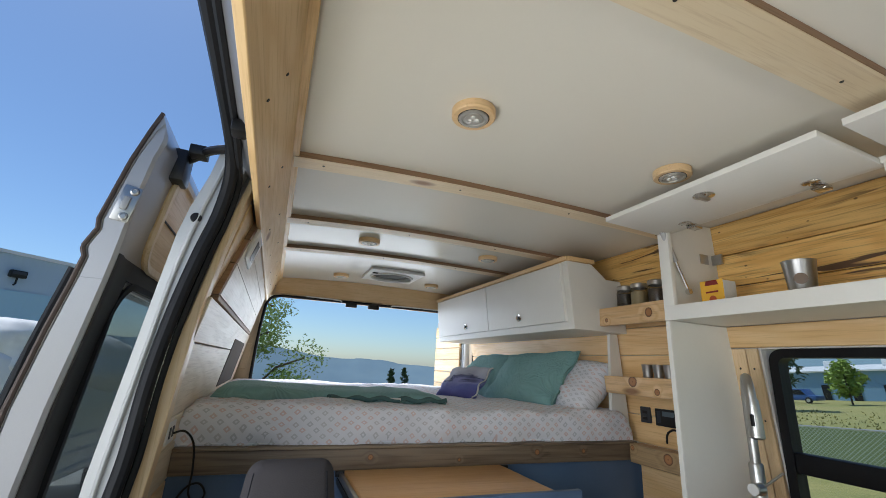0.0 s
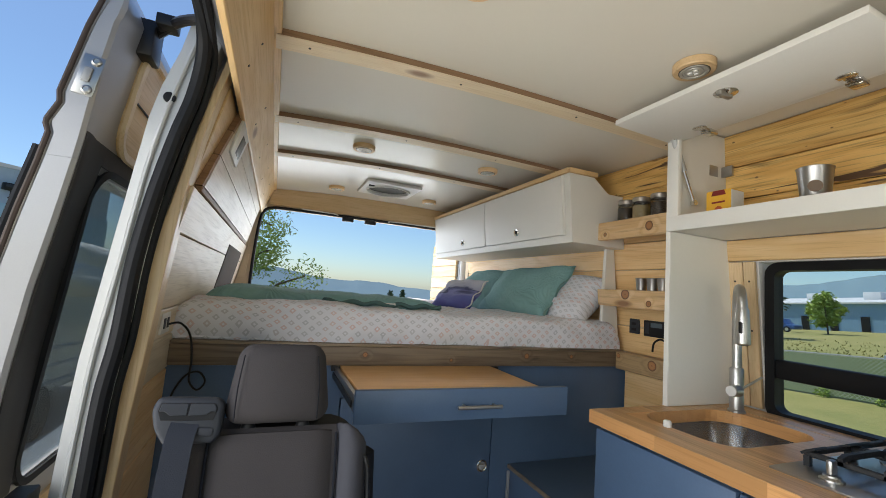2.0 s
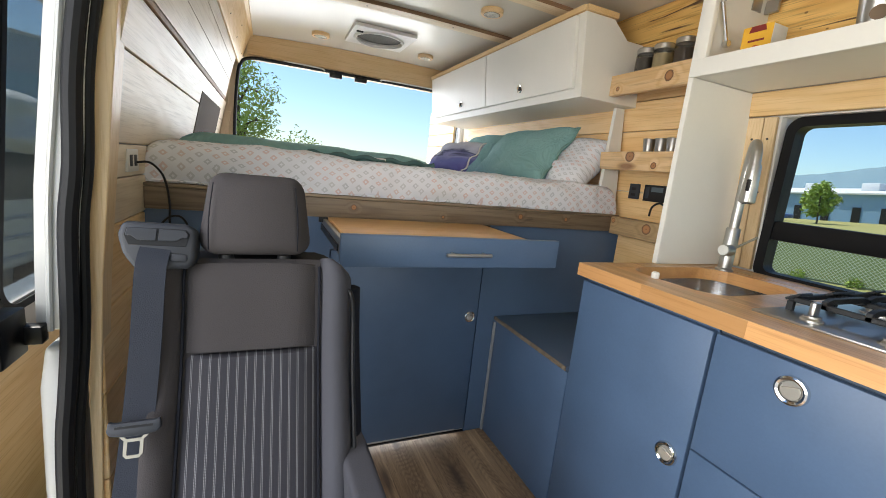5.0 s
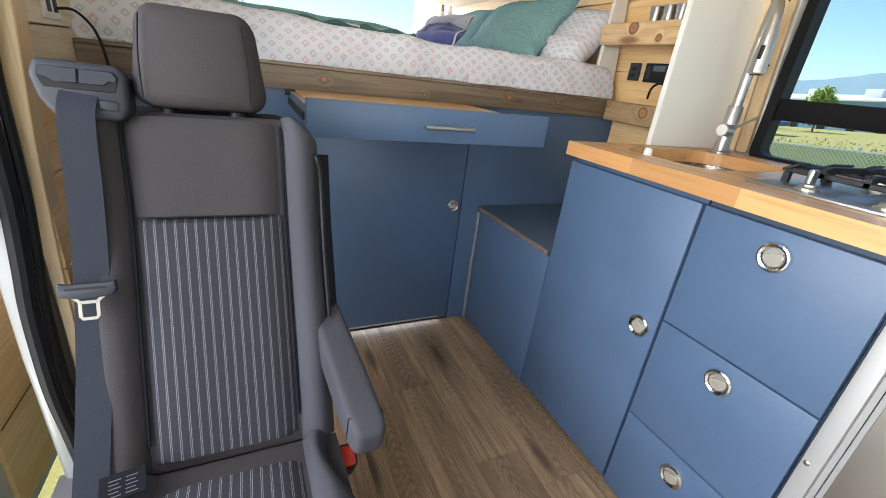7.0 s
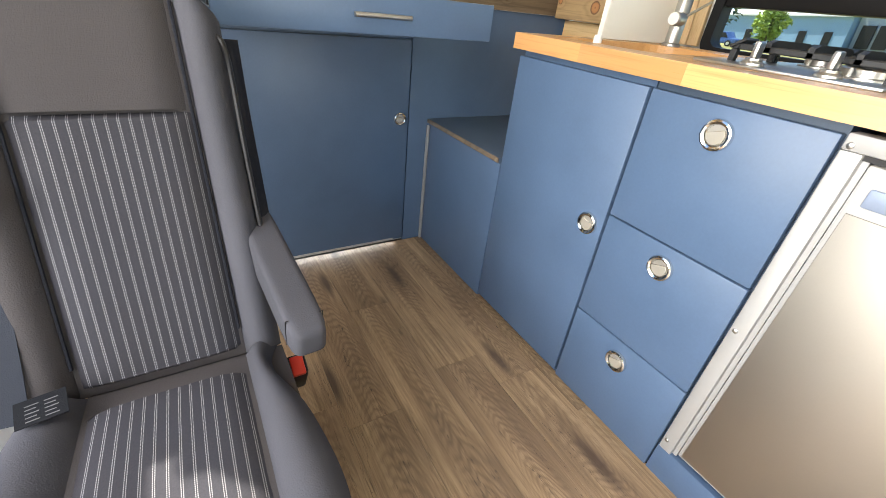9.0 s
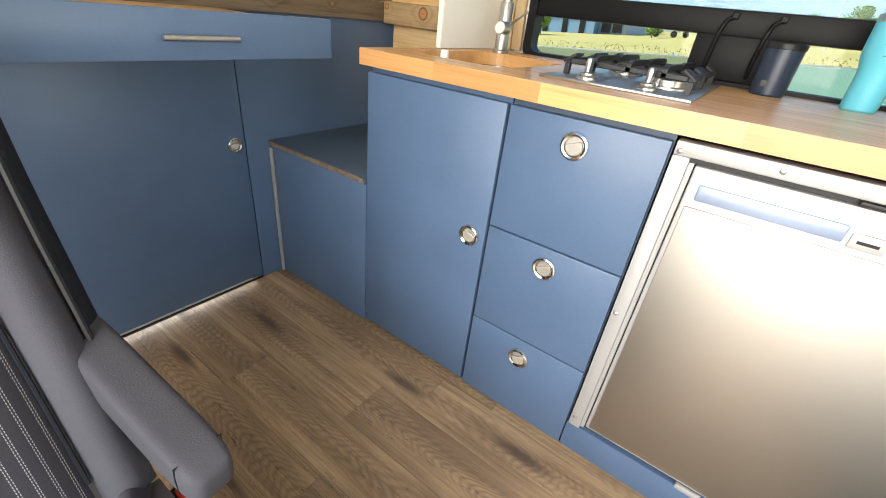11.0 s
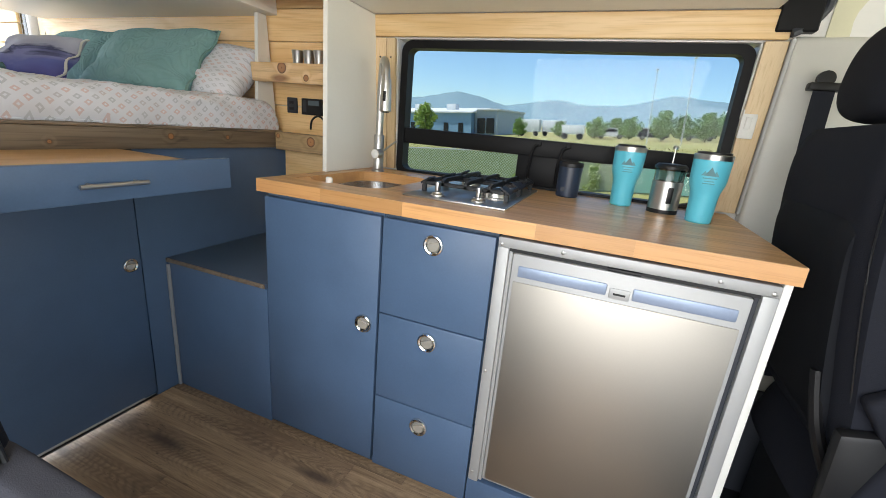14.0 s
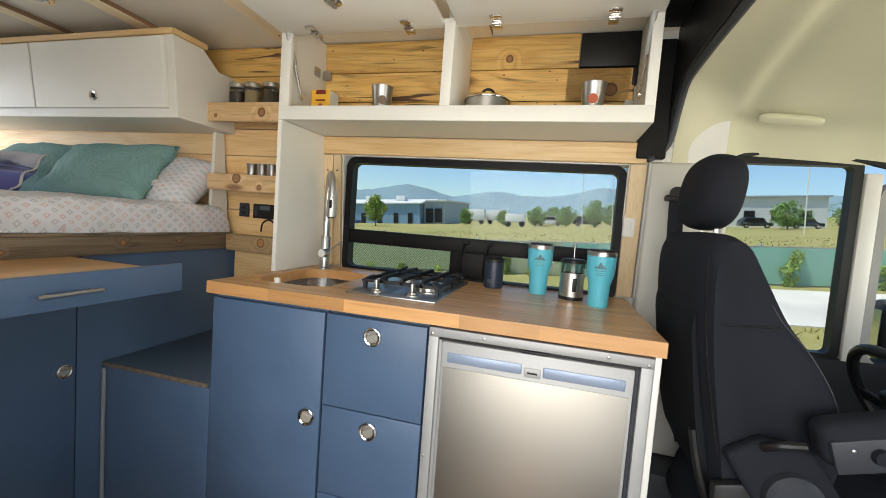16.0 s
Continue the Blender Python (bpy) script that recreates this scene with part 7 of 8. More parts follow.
single("corner_trim_panel", join(prism([(0.60, 1.475), (0.60, 1.92), (0.64, 1.92), (0.64, 1.475)], "y", -0.091, 0.012, 0.004, 1), box(0.33, 0.598, -0.09, 0.012, 1.952, 1.962)), FRAME_BLACK, "black trim between cupboard and headliner", "trim", "structure")
pillar = thing("belt_pillar", (0.65, -0.2, 0.4), "pale plastic belt pillar beside the driver's seat", "pillar", kind="structure")
part("pillar_cover", prism([(0.60, 0.33), (0.632, 0.9), (0.605, 1.35), (0.622, 1.465), (0.68, 1.485), (0.745, 1.49), (0.745, 0.33)], "y", -0.325, -0.045, 0.012, 3), plain("pale_plastic", (0.55, 0.54, 0.50), 0.5, vary=0.03, relief=0.05), pillar)
part("edge_strip", prism([(right_x(0.92) - 0.012, 0.925), (right_x(1.46) - 0.012, 1.46), (right_x(1.46) + 0.01, 1.46), (right_x(0.92) + 0.01, 0.925)], "y", -0.048, -0.036, 0.003, 1), ALU, pillar)
belt = thing("driver_belt", (0.56, -0.2, 0.42), "dark seat belt hanging from its pillar anchor", "seat belt")
part("anchor", join(lathe([(0, 0), (0.022, 0), (0.022, 0.014), (0, 0.018)], (0.598, -0.14, 1.35), 18, "-x"), box(0.565, 0.60, -0.185, -0.10, 1.315, 1.338, 0.006)), BLACK, belt)
part("webbing", sweep(smooth_path([(0.578, -0.14, 1.33), (0.57, -0.145, 1.15), (0.555, -0.16, 0.9), (0.53, -0.2, 0.65), (0.51, -0.23, 0.44)]), [(-0.026, -0.001), (0.026, -0.001), (0.026, 0.001), (-0.026, 0.001)], up=(1, 0, 0)), SEAT_DARK, belt)

ds = thing("front_seat", (0.2, -0.4, 0.0), "black cloth driver's seat seen from behind, with armrest", "seat")


def seat_shell(x0, x1, profile, r=0.05):
    """A seat body: a side profile in (y, z), rounded across its width."""
    n = 14
    bm = bmesh.new()
    cy = sum(p[0] for p in profile) / len(profile)
    cz = sum(p[1] for p in profile) / len(profile)
    P = smooth_path([(0, y, z) for y, z in profile + profile[:1]], 5)[:-1]
    rows = []
    for i in range(n + 1):
        u = 2 * i / n - 1
        k = (1 - abs(u) ** 5) ** 0.5 if abs(u) < 1 else 0
        s = 1 - r / 0.12 * (1 - k) * 0.55
        x = (x0 + x1) / 2 + (x1 - x0) / 2 * u
        rows.append([bm.verts.new((x, cy + (p.y - cy) * s, cz + (p.z - cz) * (1 - (1 - s) * 0.35))) for p in P])
    w = len(P)
    for a, b_ in zip(rows, rows[1:]):
        for k in range(w):
            bm.faces.new((a[k], a[(k + 1) % w], b_[(k + 1) % w], b_[k]))
    bm.faces.new(rows[0])
    bm.faces.new(rows[-1])
    bmesh.ops.recalc_face_normals(bm, faces=bm.faces[:])
    return bm


sb = part("backrest", seat_shell(-0.058, 0.445, [(-0.085, 1.20), (-0.060, 1.13), (-0.07, 0.95), (-0.115, 0.70), (-0.17, 0.50), (-0.31, 0.50), (-0.392, 0.66), (-0.372, 0.83), (-0.305, 0.94), (-0.238, 1.02), (-0.182, 1.11), (-0.13, 1.19)], 0.04), SEAT_DARK, ds, smooth=60)
part("back_panel", seat_shell(0.0, 0.39, [(-0.060, 1.02), (-0.056, 0.95), (-0.098, 0.70), (-0.138, 0.56), (-0.158, 0.56), (-0.128, 0.70), (-0.088, 0.95)]), SEAT_BACK, sb, "smooth black rear panel")
part("seam", tube([(-0.050, -0.150, 1.15), (-0.058, -0.215, 1.02), (-0.060, -0.285, 0.94), (-0.062, -0.345, 0.83), (-0.060, -0.365, 0.72)], 0.0016, 6), GREY_PLASTIC, sb)
part("seam", tube([(-0.056, -0.10, 0.985), (-0.062, -0.15, 0.99), (-0.060, -0.225, 0.995)], 0.002, 6), BLACK, sb)
part("seam", tube([(-0.040, -0.070, 1.14), (-0.048, -0.082, 0.95), (-0.048, -0.125, 0.72), (-0.045, -0.16, 0.58)], 0.0018, 6), BLACK, sb)
dh = part("headrest", moved(puff(0.145, 0.062, 0.105, 12, 2.7), Matrix.Translation((0.195, -0.128, 1.312)) @ Matrix.Rotation(radians(6), 4, "X")), SEAT_DARK, ds, smooth=80)
for x in (0.135, 0.255):
    part("headrest_post", sweep([(x, -0.135, 1.17), (x, -0.135, 1.24)], ring(0.006, 10)), STEEL, dh)
part("cushion", seat_shell(-0.055, 0.445, [(-0.20, 0.52), (-0.16, 0.42), (-0.2, 0.34), (-0.75, 0.36), (-0.80, 0.44), (-0.74, 0.50), (-0.45, 0.50)]), SEAT_DARK, ds, smooth=60)
part("side_trim", prism([(-0.12, 0.62), (-0.13, 0.40), (-0.70, 0.34), (-0.72, 0.44), (-0.30, 0.46), (-0.20, 0.64)], "x", -0.085, -0.05, 0.012, 2), BLACK, ds)
part("recline_knob", lathe([(0, 0.03), (0.045, 0.03), (0.055, 0.02), (0.056, 0)], (-0.098, -0.262, 0.635), 32, "-x"), GREY_PLASTIC, ds)
MA = Matrix.Translation((-0.118, -0.47, 0.835)) @ Matrix.Rotation(radians(-17), 4, "X")
da = part("armrest", moved(box(-0.036, 0.036, -0.24, 0.20, -0.048, 0.046, 0.026, 4), MA), SEAT_DARK, ds)
part("arm_cover", moved(box(-0.041, -0.030, -0.20, 0.19, -0.052, 0.016, 0.005, 2), MA), GREY_PLASTIC, da)
part("arm_pivot", moved(lathe([(0, 0.012), (0.014, 0.012), (0.016, 0)], (-0.041, 0.115, -0.018), 16, "-x"), MA), SEAT_DARK, da)
part("arm_bolt", moved(bolt((-0.041, 0.155, -0.004), "-x", 0.004), MA), STEEL, da)
part("recline_lever", tube([(-0.10, -0.20, 0.735), (-0.125, -0.215, 0.755), (-0.13, -0.26, 0.765)], 0.010, 10), BLACK, ds)
part("side_shell", prism([(-0.13, 0.70), (-0.20, 0.60), (-0.16, 0.45), (-0.60, 0.40), (-0.62, 0.52), (-0.40, 0.58), (-0.30, 0.74), (-0.20, 0.75)], "x", -0.098, -0.056, 0.014, 3), SEAT_DARK, ds)
part("pedestal", box(0.0, 0.40, -0.66, -0.2, 0.0, 0.34, 0.02, 2), BLACK, ds)
part("belt_stalk", tube([(0.02, -0.10, 0.70), (0.0, -0.13, 0.56), (-0.03, -0.20, 0.40)], 0.013, 10), BLACK, ds)
part("slide_rail", tube([(-0.02, -0.1, 0.30), (-0.03, -0.35, 0.24), (-0.03, -0.7, 0.22)], 0.022, 10), BLACK, ds)
part("lever_bar", tube([(-0.06, -0.15, 0.36), (-0.085, -0.30, 0.28), (-0.09, -0.5, 0.18)], 0.016, 10), GREY_PLASTIC, ds)
single("cab_step_trim", box(0.46, 0.68, -0.60, -0.02, 0.0, 0.325, 0.02, 2), GREY_PLASTIC, "dark plastic step cover behind the driver's seat", "panel")
single("cab_floor_mat", box(-1.25, 0.66, -1.7, -0.02, -0.015, 0.006, 0.004, 1), RUBBER, "black ribbed rubber cab floor mat", "floor mat")

dd_ = thing("driver_door", (0.78, -0.75, 0.0), "dark trimmed driver's door with its window closed", "van door")
part("door_panel", prism([(0.72, 0.0), (0.70, 0.55), (0.745, 0.765), (0.83, 0.775), (0.86, 0.0)], "y", -1.30, -0.365, 0.012, 2), plain("dark_door_trim", (0.014, 0.016, 0.021), 0.6, spec=0.25), dd_)
part("window_frame", moved(frame_ring(-0.795, -0.333, 0.75, 1.525, 0.04, 0.03, 0.755, 0.80), Matrix()), BLACK, dd_)
dp = part("window_pane", box(0.775, 0.779, -0.77, -0.36, 0.77, 1.50), PANE, dd_)
dp.visible_shadow = False
part("window_post", prism([(0.745, 0.76), (0.745, 1.47), (0.80, 1.47), (0.80, 0.76)], "y", -0.852, -0.798, 0.008, 2), VAN_WHITE, dd_)
part("quarter_frame", frame_ring(-1.22, -0.855, 0.73, 1.45, 0.07, 0.028, 0.755, 0.80), plain("grey_frame", (0.3, 0.3, 0.29), 0.5), dd_)
qp = part("quarter_pane", box(0.775, 0.779, -1.20, -0.875, 0.75, 1.43), PANE, dd_)
qp.visible_shadow = False
part("roof_rail", sweep(smooth_path([(0.75, -0.30, 1.50), (0.757, -0.45, 1.535), (0.757, -0.62, 1.535), (0.752, -0.85, 1.50), (0.74, -1.1, 1.40), (0.72, -1.35, 1.25)]), ring(0.012, 8)), BLACK, dd_)
mir = thing("wing_mirror", (0.95, -1.02, 0.8), "black wing mirror outside the driver's window", "mirror")
part("housing", moved(puff(0.06, 0.045, 0.13, 8, 3.5), Matrix.Translation((1.0, -1.08, 0.86))), BLACK, mir)
part("mirror_glass", box(0.95, 1.05, -1.032, -1.028, 0.77, 0.95, 0.001, 1), CHROME, mir)
part("arm", sweep([(0.81, -1.06, 0.76), (0.97, -1.07, 0.80)], ring(0.02, 10)), BLACK, mir)
dash = thing("dashboard", (-0.3, -1.3, 0.5), "dark grey moulded dashboard", "dashboard", kind="structure")
part("top", prism([(-1.75, 0.86), (-1.25, 0.87), (-1.02, 0.80), (-0.96, 0.70), (-1.05, 0.45), (-1.4, 0.40), (-1.75, 0.5)], "x", -1.3, 0.72, 0.02, 3), plain("dash_plastic", (0.012, 0.014, 0.018), 0.6, relief=0.3, spec=0.25), dash)
part("binnacle", moved(puff(0.2, 0.14, 0.07, 8, 4), Matrix.Translation((0.2, -1.08, 0.84))), BLACK, dash)
wheel = thing("steering_wheel", (0.24, -0.68, 0.745), "black steering wheel before the driver's seat", "steering wheel")
MW = Matrix.Translation((0.24, -0.68, 0.745)) @ Matrix.Rotation(radians(62), 4, "X")
part("rim", moved(sweep([(0.19 * math.cos(2 * math.pi * k / 40), 0.19 * math.sin(2 * math.pi * k / 40), 0) for k in range(40)], ring(0.015, 10), True), MW), BLACK, wheel)
part("hub", moved(puff(0.075, 0.065, 0.025, 6, 4), MW), BLACK, wheel)
for a in (0, 180, 270):
    part("spoke", moved(box(0.06, 0.18, -0.016, 0.016, -0.008, 0.006, 0.004), MW @ Matrix.Rotation(radians(a), 4, "Z")), BLACK, wheel)
single("wall_front", box(-1.4, 0.8, -1.80, -1.76, -0.1, 0.86), BLACK, "dark lower bulkhead under the windscreen", "wall", "structure")

# ---- outside: the ground tilts a little against the parked van ----
OUT = Matrix.Translation((0, 0, -0.65)) @ Vector((0, 0, 1)).rotation_difference(Vector((-0.035, 0.062, 1.0)).normalized()).to_matrix().to_4x4()


def outside(bm):
    return moved(bm, OUT)


def field():
    m, nt, b = shader("dry_grass", 0.95)
    v = coords(nt, shift=False)
    far_ = noise_tex(nt, v, 0.05, 4, 0.6)
    mid = noise_tex(nt, v, 0.9, 5, 0.6)
    fine = noise_tex(nt, v, 14, 4, 0.7)
    c = ramp(nt, far_, [(0.35, (0.22, 0.24, 0.07)), (0.5, (0.36, 0.32, 0.11)), (0.65, (0.45, 0.37, 0.16))])
    c = mix(nt, 0.5, c, ramp(nt, mid, [(0.3, (0.16, 0.20, 0.05)), (0.7, (0.40, 0.35, 0.13))]))
    c = mix(nt, 0.35, c, ramp(nt, fine, [(0.3, (0.07, 0.09, 0.02)), (0.7, (0.38, 0.33, 0.13))]))
    nt.links.new(c, b.inputs["Base Color"])
    bump(nt, b, fine, 0.6, 0.05)
    return m


GRASS = field()
gm = bmesh.new()
bmesh.ops.create_circle(gm, cap_ends=True, radius=3600, segments=64)
single("ground", outside(gm), GRASS, "dry yellow-green grass field reaching the hills", "ground", "structure", smooth=0)
GRAVEL = plain("pale_gravel", (0.58, 0.56, 0.52), 0.95, vary=0.2, grain=30, relief=0.5, big=0.5)
single("road", outside(box(7.2, 11.2, -60, -2.2, -0.05, 0.02)), GRAVEL, "pale gravel lane beside the fence", "road", "structure", smooth=0)
single("yard", outside(box(-12.5, -2.3, -20, 30, -0.05, 0.015)), plain("pale_concrete", (0.42, 0.41, 0.39), 0.9, vary=0.15, grain=20, big=0.3), "pale concrete yard beside the sliding door", "pavement", "structure", smooth=0)


def screen_mat(name, lo, hi):
    """Green windscreen cloth on chain-link: diamond wires over a woven ground."""
    m, nt, b = shader(name, 0.8)
    tc = nt.nodes.new("ShaderNodeTexCoord")
    sep = nt.nodes.new("ShaderNodeSeparateXYZ")
    nt.links.new(tc.outputs["Object"], sep.inputs[0])
    u = calc(nt, "MULTIPLY", sep.outputs["Y"], 11.0)
    w = calc(nt, "MULTIPLY", sep.outputs["Z"], 11.0)
    f1 = calc(nt, "LESS_THAN", calc(nt, "FRACT", calc(nt, "ADD", u, w)), 0.18)
    f2 = calc(nt, "LESS_THAN", calc(nt, "FRACT", calc(nt, "SUBTRACT", u, w)), 0.18)
    wire = calc(nt, "MAXIMUM", f1, f2)
    n = noise_tex(nt, coords(nt), 1.2, 4)
    green = mix(nt, n, lo, hi)
    nt.links.new(mix(nt, calc(nt, "MULTIPLY", wire, 0.8), green, (0.50, 0.55, 0.48)), b.inputs["Base Color"])
    return m


SCREEN = screen_mat("green_fence_screen", (0.10, 0.33, 0.27), (0.15, 0.42, 0.34))
SCREEN_OLIVE = screen_mat("olive_fence_screen", (0.13, 0.18, 0.065), (0.20, 0.25, 0.10))
fence = thing("fence", tuple(OUT @ Vector((12, 0, 0))), "chain-link fence with green screening and steel posts", "fence")
for k in range(-9, 9):
    y = k * 2.6
    part("fence_panel", outside(box(11.99, 12.01, y, y + 2.6, 0.04, 1.02)), SCREEN if y < -1.5 else SCREEN_OLIVE, fence, smooth=0)
    part("fence_post", outside(lathe([(0, 0), (0.03, 0), (0.03, 1.1), (0.012, 1.13), (0, 1.13)], (12.04, y, 0), 10)), STEEL, fence)
part("top_rail", outside(sweep([(12.03, -23.4, 1.04), (12.03, 23.4, 1.04)], ring(0.02, 8))), STEEL, fence)

LEAF = plain("tree_leaf", (0.17, 0.29, 0.06), 0.7, vary=0.5, grain=3, relief=0.2, big=1.0)
LEAF_PALE = plain("pale_leaf", (0.27, 0.37, 0.08), 0.7, vary=0.4, grain=3, relief=0.2, big=1.0)
LEAF_DARK = plain("conifer_needle", (0.06, 0.10, 0.05), 0.8, vary=0.4, grain=3, relief=0.2, big=1.0)
BARK = plain("bark", (0.10, 0.075, 0.05), 0.9, vary=0.35, grain=25, relief=0.6)


def leaf_crown(rand, blobs, n, size):
    """Leaves, each a bent kite, scattered over clumps given as (centre, radius)."""
    vs, fs = [], []
    for _ in range(n):
        c, r = rand.choice(blobs)
        d = Vector((rand.gauss(0, 1), rand.gauss(0, 1), rand.gauss(0, 0.8))).normalized() * r * rand.uniform(0.45, 1.05)
        p = Vector(c) + d
        e = Euler((rand.uniform(-1, 1), rand.uniform(-1, 1), rand.uniform(0, 6.3))).to_matrix()
        s = size * rand.uniform(0.6, 1.3)
        k = len(vs)
        for q in ((-s, 0, 0), (0, s * 0.42, s * 0.15), (s, 0, -s * 0.2), (0, -s * 0.42, s * 0.15)):
            vs.append(tuple(OUT @ (p + e @ Vector(q))))
        fs.append((k, k + 1, k + 2, k + 3))
    me = bpy.data.meshes.new("crown")
    me.from_pydata(vs, [], fs)
    return me


def tree(name, at, height, width, label, seed, leaves=1500, size=0.12, mat_=None, group="", base=0.28, conifer=False):
    rand = random.Random(seed)
    x, y = at
    t = thing(name, tuple(OUT @ Vector((x, y, 0))), label, "tree", group)
    trunk = [(x, y, 0), (x + 0.02 * height * rand.uniform(-1, 1), y, height * 0.3), (x, y + 0.02 * height * rand.uniform(-1, 1), height * 0.62), (x, y, height * 0.92)]
    bm = bmesh.new()
    P = smooth_path(trunk, 4)
    rows = [[bm.verts.new(p + Vector((math.cos(2 * math.pi * k / 8), math.sin(2 * math.pi * k / 8), 0)) * height * (0.022 - 0.018 * i / (len(P) - 1))) for k in range(8)] for i, p in enumerate(P)]
    for a, b_ in zip(rows, rows[1:]):
        for k in range(8):
            bm.faces.new((a[k], a[(k + 1) % 8], b_[(k + 1) % 8], b_[k]))
    blobs = []
    for k in range(16):
        u = (k + 0.5) / 16
        z = height * (base + (1 - base) * u * 0.95)
        a = k * 2.4 + rand.uniform(-0.4, 0.4)
        if conifer:
            reach = width * (1 - u) * 0.9 + 0.05 * width
        else:
            reach = width * math.sin(math.pi * (0.15 + 0.8 * u)) * rand.uniform(0.45, 0.95)
        tip = Vector((x + reach * math.cos(a), y + reach * math.sin(a), z))
        root = Vector((x, y, max(height * 0.2, z - reach * 0.7)))
        if not conifer:
            bm2 = sweep([root, root.lerp(tip, 0.5) + Vector((0, 0, 0.05 * height)), tip], ring(height * 0.006, 5))
            join(bm, bm2)
        blobs.append((tip, width * rand.uniform(0.22, 0.42)))
        blobs.append((root.lerp(tip, 0.55), width * rand.uniform(0.2, 0.36)))
    part("trunk", outside(bm), BARK, t)
    me = leaf_crown(rand, blobs, leaves, size)
    me.materials.append(mat_ or LEAF)
    ob = new("crown", me)
    ob.parent = t
    ob.matrix_parent_inverse = t.matrix_basis.inverted()
    return t


tree("tree", (-1.55, 12.2), 5.0, 1.7, "young leafy tree standing behind the van", 3, 9500, 0.058, LEAF_PALE, base=0.12)
tree("tree", (58, 27.5), 4.6, 1.9, "pale green tree before the blue building", 5, 1500, 0.3, LEAF_PALE)
tree("tree", (40, 24.5), 8.0, 2.4, "dark conifer at the edge of the field", 6, 1700, 0.3, LEAF_DARK, conifer=True)
for k, (x, y, h, w) in enumerate(((62, 14, 3.4, 1.5), (60, 3.2, 3.6, 2.0), (60, -1.0, 3.6, 1.8), (58, -4.6, 4.8, 2.3), (62, -7.2, 4.2, 2.0), (59, -9.5, 4.6, 2.2), (64, -12.5, 4.8, 2.4), (66, 8.6, 3.0, 1.5), (68, 0.8, 3.8, 2.0), (60, -27.5, 4.6, 2.6), (58, -33.0, 5.0, 2.8), (61, -39.0, 4.6, 2.6))):
    tree("tree", (x * 1.12, y * 1.12), h * 0.82, w * 0.92, "rounded green tree by the parking area", 20 + k, 2400, 0.17, LEAF, "parking-lot trees", 0.2)
for k, (x, y, h) in enumerate(((24, 92, 6.0), (27, 92, 6.4))):
    tree("tree", (x, y), h, 1.4, "small dark conifer across the rear field", 40 + k, 700, 0.35, LEAF_DARK, "far conifers", 0.1, True)


def scrub():
    rand = random.Random(9)
    blobs = [((30 + k * 1.1, 96 + rand.uniform(-2, 2), rand.uniform(0.3, 1.4)), rand.uniform(1.0, 1.9)) for k in range(26)]
    me = leaf_crown(rand, blobs, 5200, 0.34)
    me.materials.append(LEAF_PALE)
    tagged(new("hedge", me), "low green scrub along the far field edge", "hedge", kind="stuff")


scrub()


def ivy():
    rand = random.Random(14)
    blobs = []
    for k in range(46):
        y = rand.uniform(-14, 12)
        tall = rand.random() ** 3
        for j in range(1 + int(tall * 6)):
            blobs.append(((11.9, y + rand.uniform(-0.12, 0.12), 0.1 + 0.15 * j), 0.16))
    me = leaf_crown(rand, blobs, 6500, 0.055)
    me.materials.append(LEAF_PALE)
    tagged(new("climbing_weeds", me), "green weeds climbing along the fence foot", "weeds", kind="stuff")


ivy()


def tufts():
    """Blades of dry grass on the field beyond the fence and beside the lane."""
    rand = random.Random(21)
    vs, fs = [], []
    for _ in range(6000):
        near = rand.random() < 0.3
        x = rand.uniform(3.0, 7.0) if near else 13 + 30 * rand.random() ** 1.7
        y = rand.uniform(-7, 8) if near else rand.uniform(-0.75, 0.75) * x
        h = (0.10 if near else 0.12) * rand.uniform(0.5, 1.3)
        a = rand.uniform(0, 6.3)
        dx, dy = math.cos(a) * 0.02 * (1 if near else 3), math.sin(a) * 0.02 * (1 if near else 3)
        k = len(vs)
        for q in ((x - dx, y - dy, 0), (x + dx, y + dy, 0), (x + rand.uniform(-0.1, 0.1), y + rand.uniform(-0.1, 0.1), h)):
            vs.append(tuple(OUT @ Vector(q)))
        fs.append((k, k + 1, k + 2))
    me = bpy.data.meshes.new("grass_tufts")
    me.from_pydata(vs, [], fs)
    me.materials.append(plain("dry_blade", (0.30, 0.27, 0.09), 0.9, vary=0.4, grain=2, big=0.6))
    tagged(new("grass_tufts", me), "tufts of dry yellow grass", "grass", kind="stuff")


tufts()


def ribbed(name, base, pitch=0.3):
    m, nt, b = shader(name, 0.5)
    tc = nt.nodes.new("ShaderNodeTexCoord")
    sep = nt.nodes.new("ShaderNodeSeparateXYZ")
    nt.links.new(tc.outputs["Object"], sep.inputs[0])
    f = calc(nt, "FRACT", calc(nt, "MULTIPLY", calc(nt, "ADD", sep.outputs["Y"], sep.outputs["X"]), 1 / pitch))
    n = noise_tex(nt, coords(nt), 0.4, 3)
    nt.links.new(mix(nt, n, tuple(c * 0.9 for c in base), base), b.inputs["Base Color"])
    bump(nt, b, f, 0.5, 0.03)
    return m


BLUE_METAL = ribbed("blue_cladding", (0.20, 0.34, 0.50))
GREY_METAL = ribbed("grey_cladding", (0.34, 0.40, 0.46))
WHITE_METAL = ribbed("white_cladding", (0.70, 0.71, 0.72))
hall = thing("industrial_hall", tuple(OUT @ Vector((85, 34, 0))), "long blue metal warehouse with white roof edge and loading bays", "building")
part("wall", outside(box(75, 100, 26, 70, 0, 3.9)), BLUE_METAL, hall)
part("roof", outside(prism([(74.5, 3.9), (74.5, 4.1), (87, 5.2), (100.5, 4.1), (100.5, 3.9)], "y", 25.6, 70.4)), WHITE_METAL, hall)
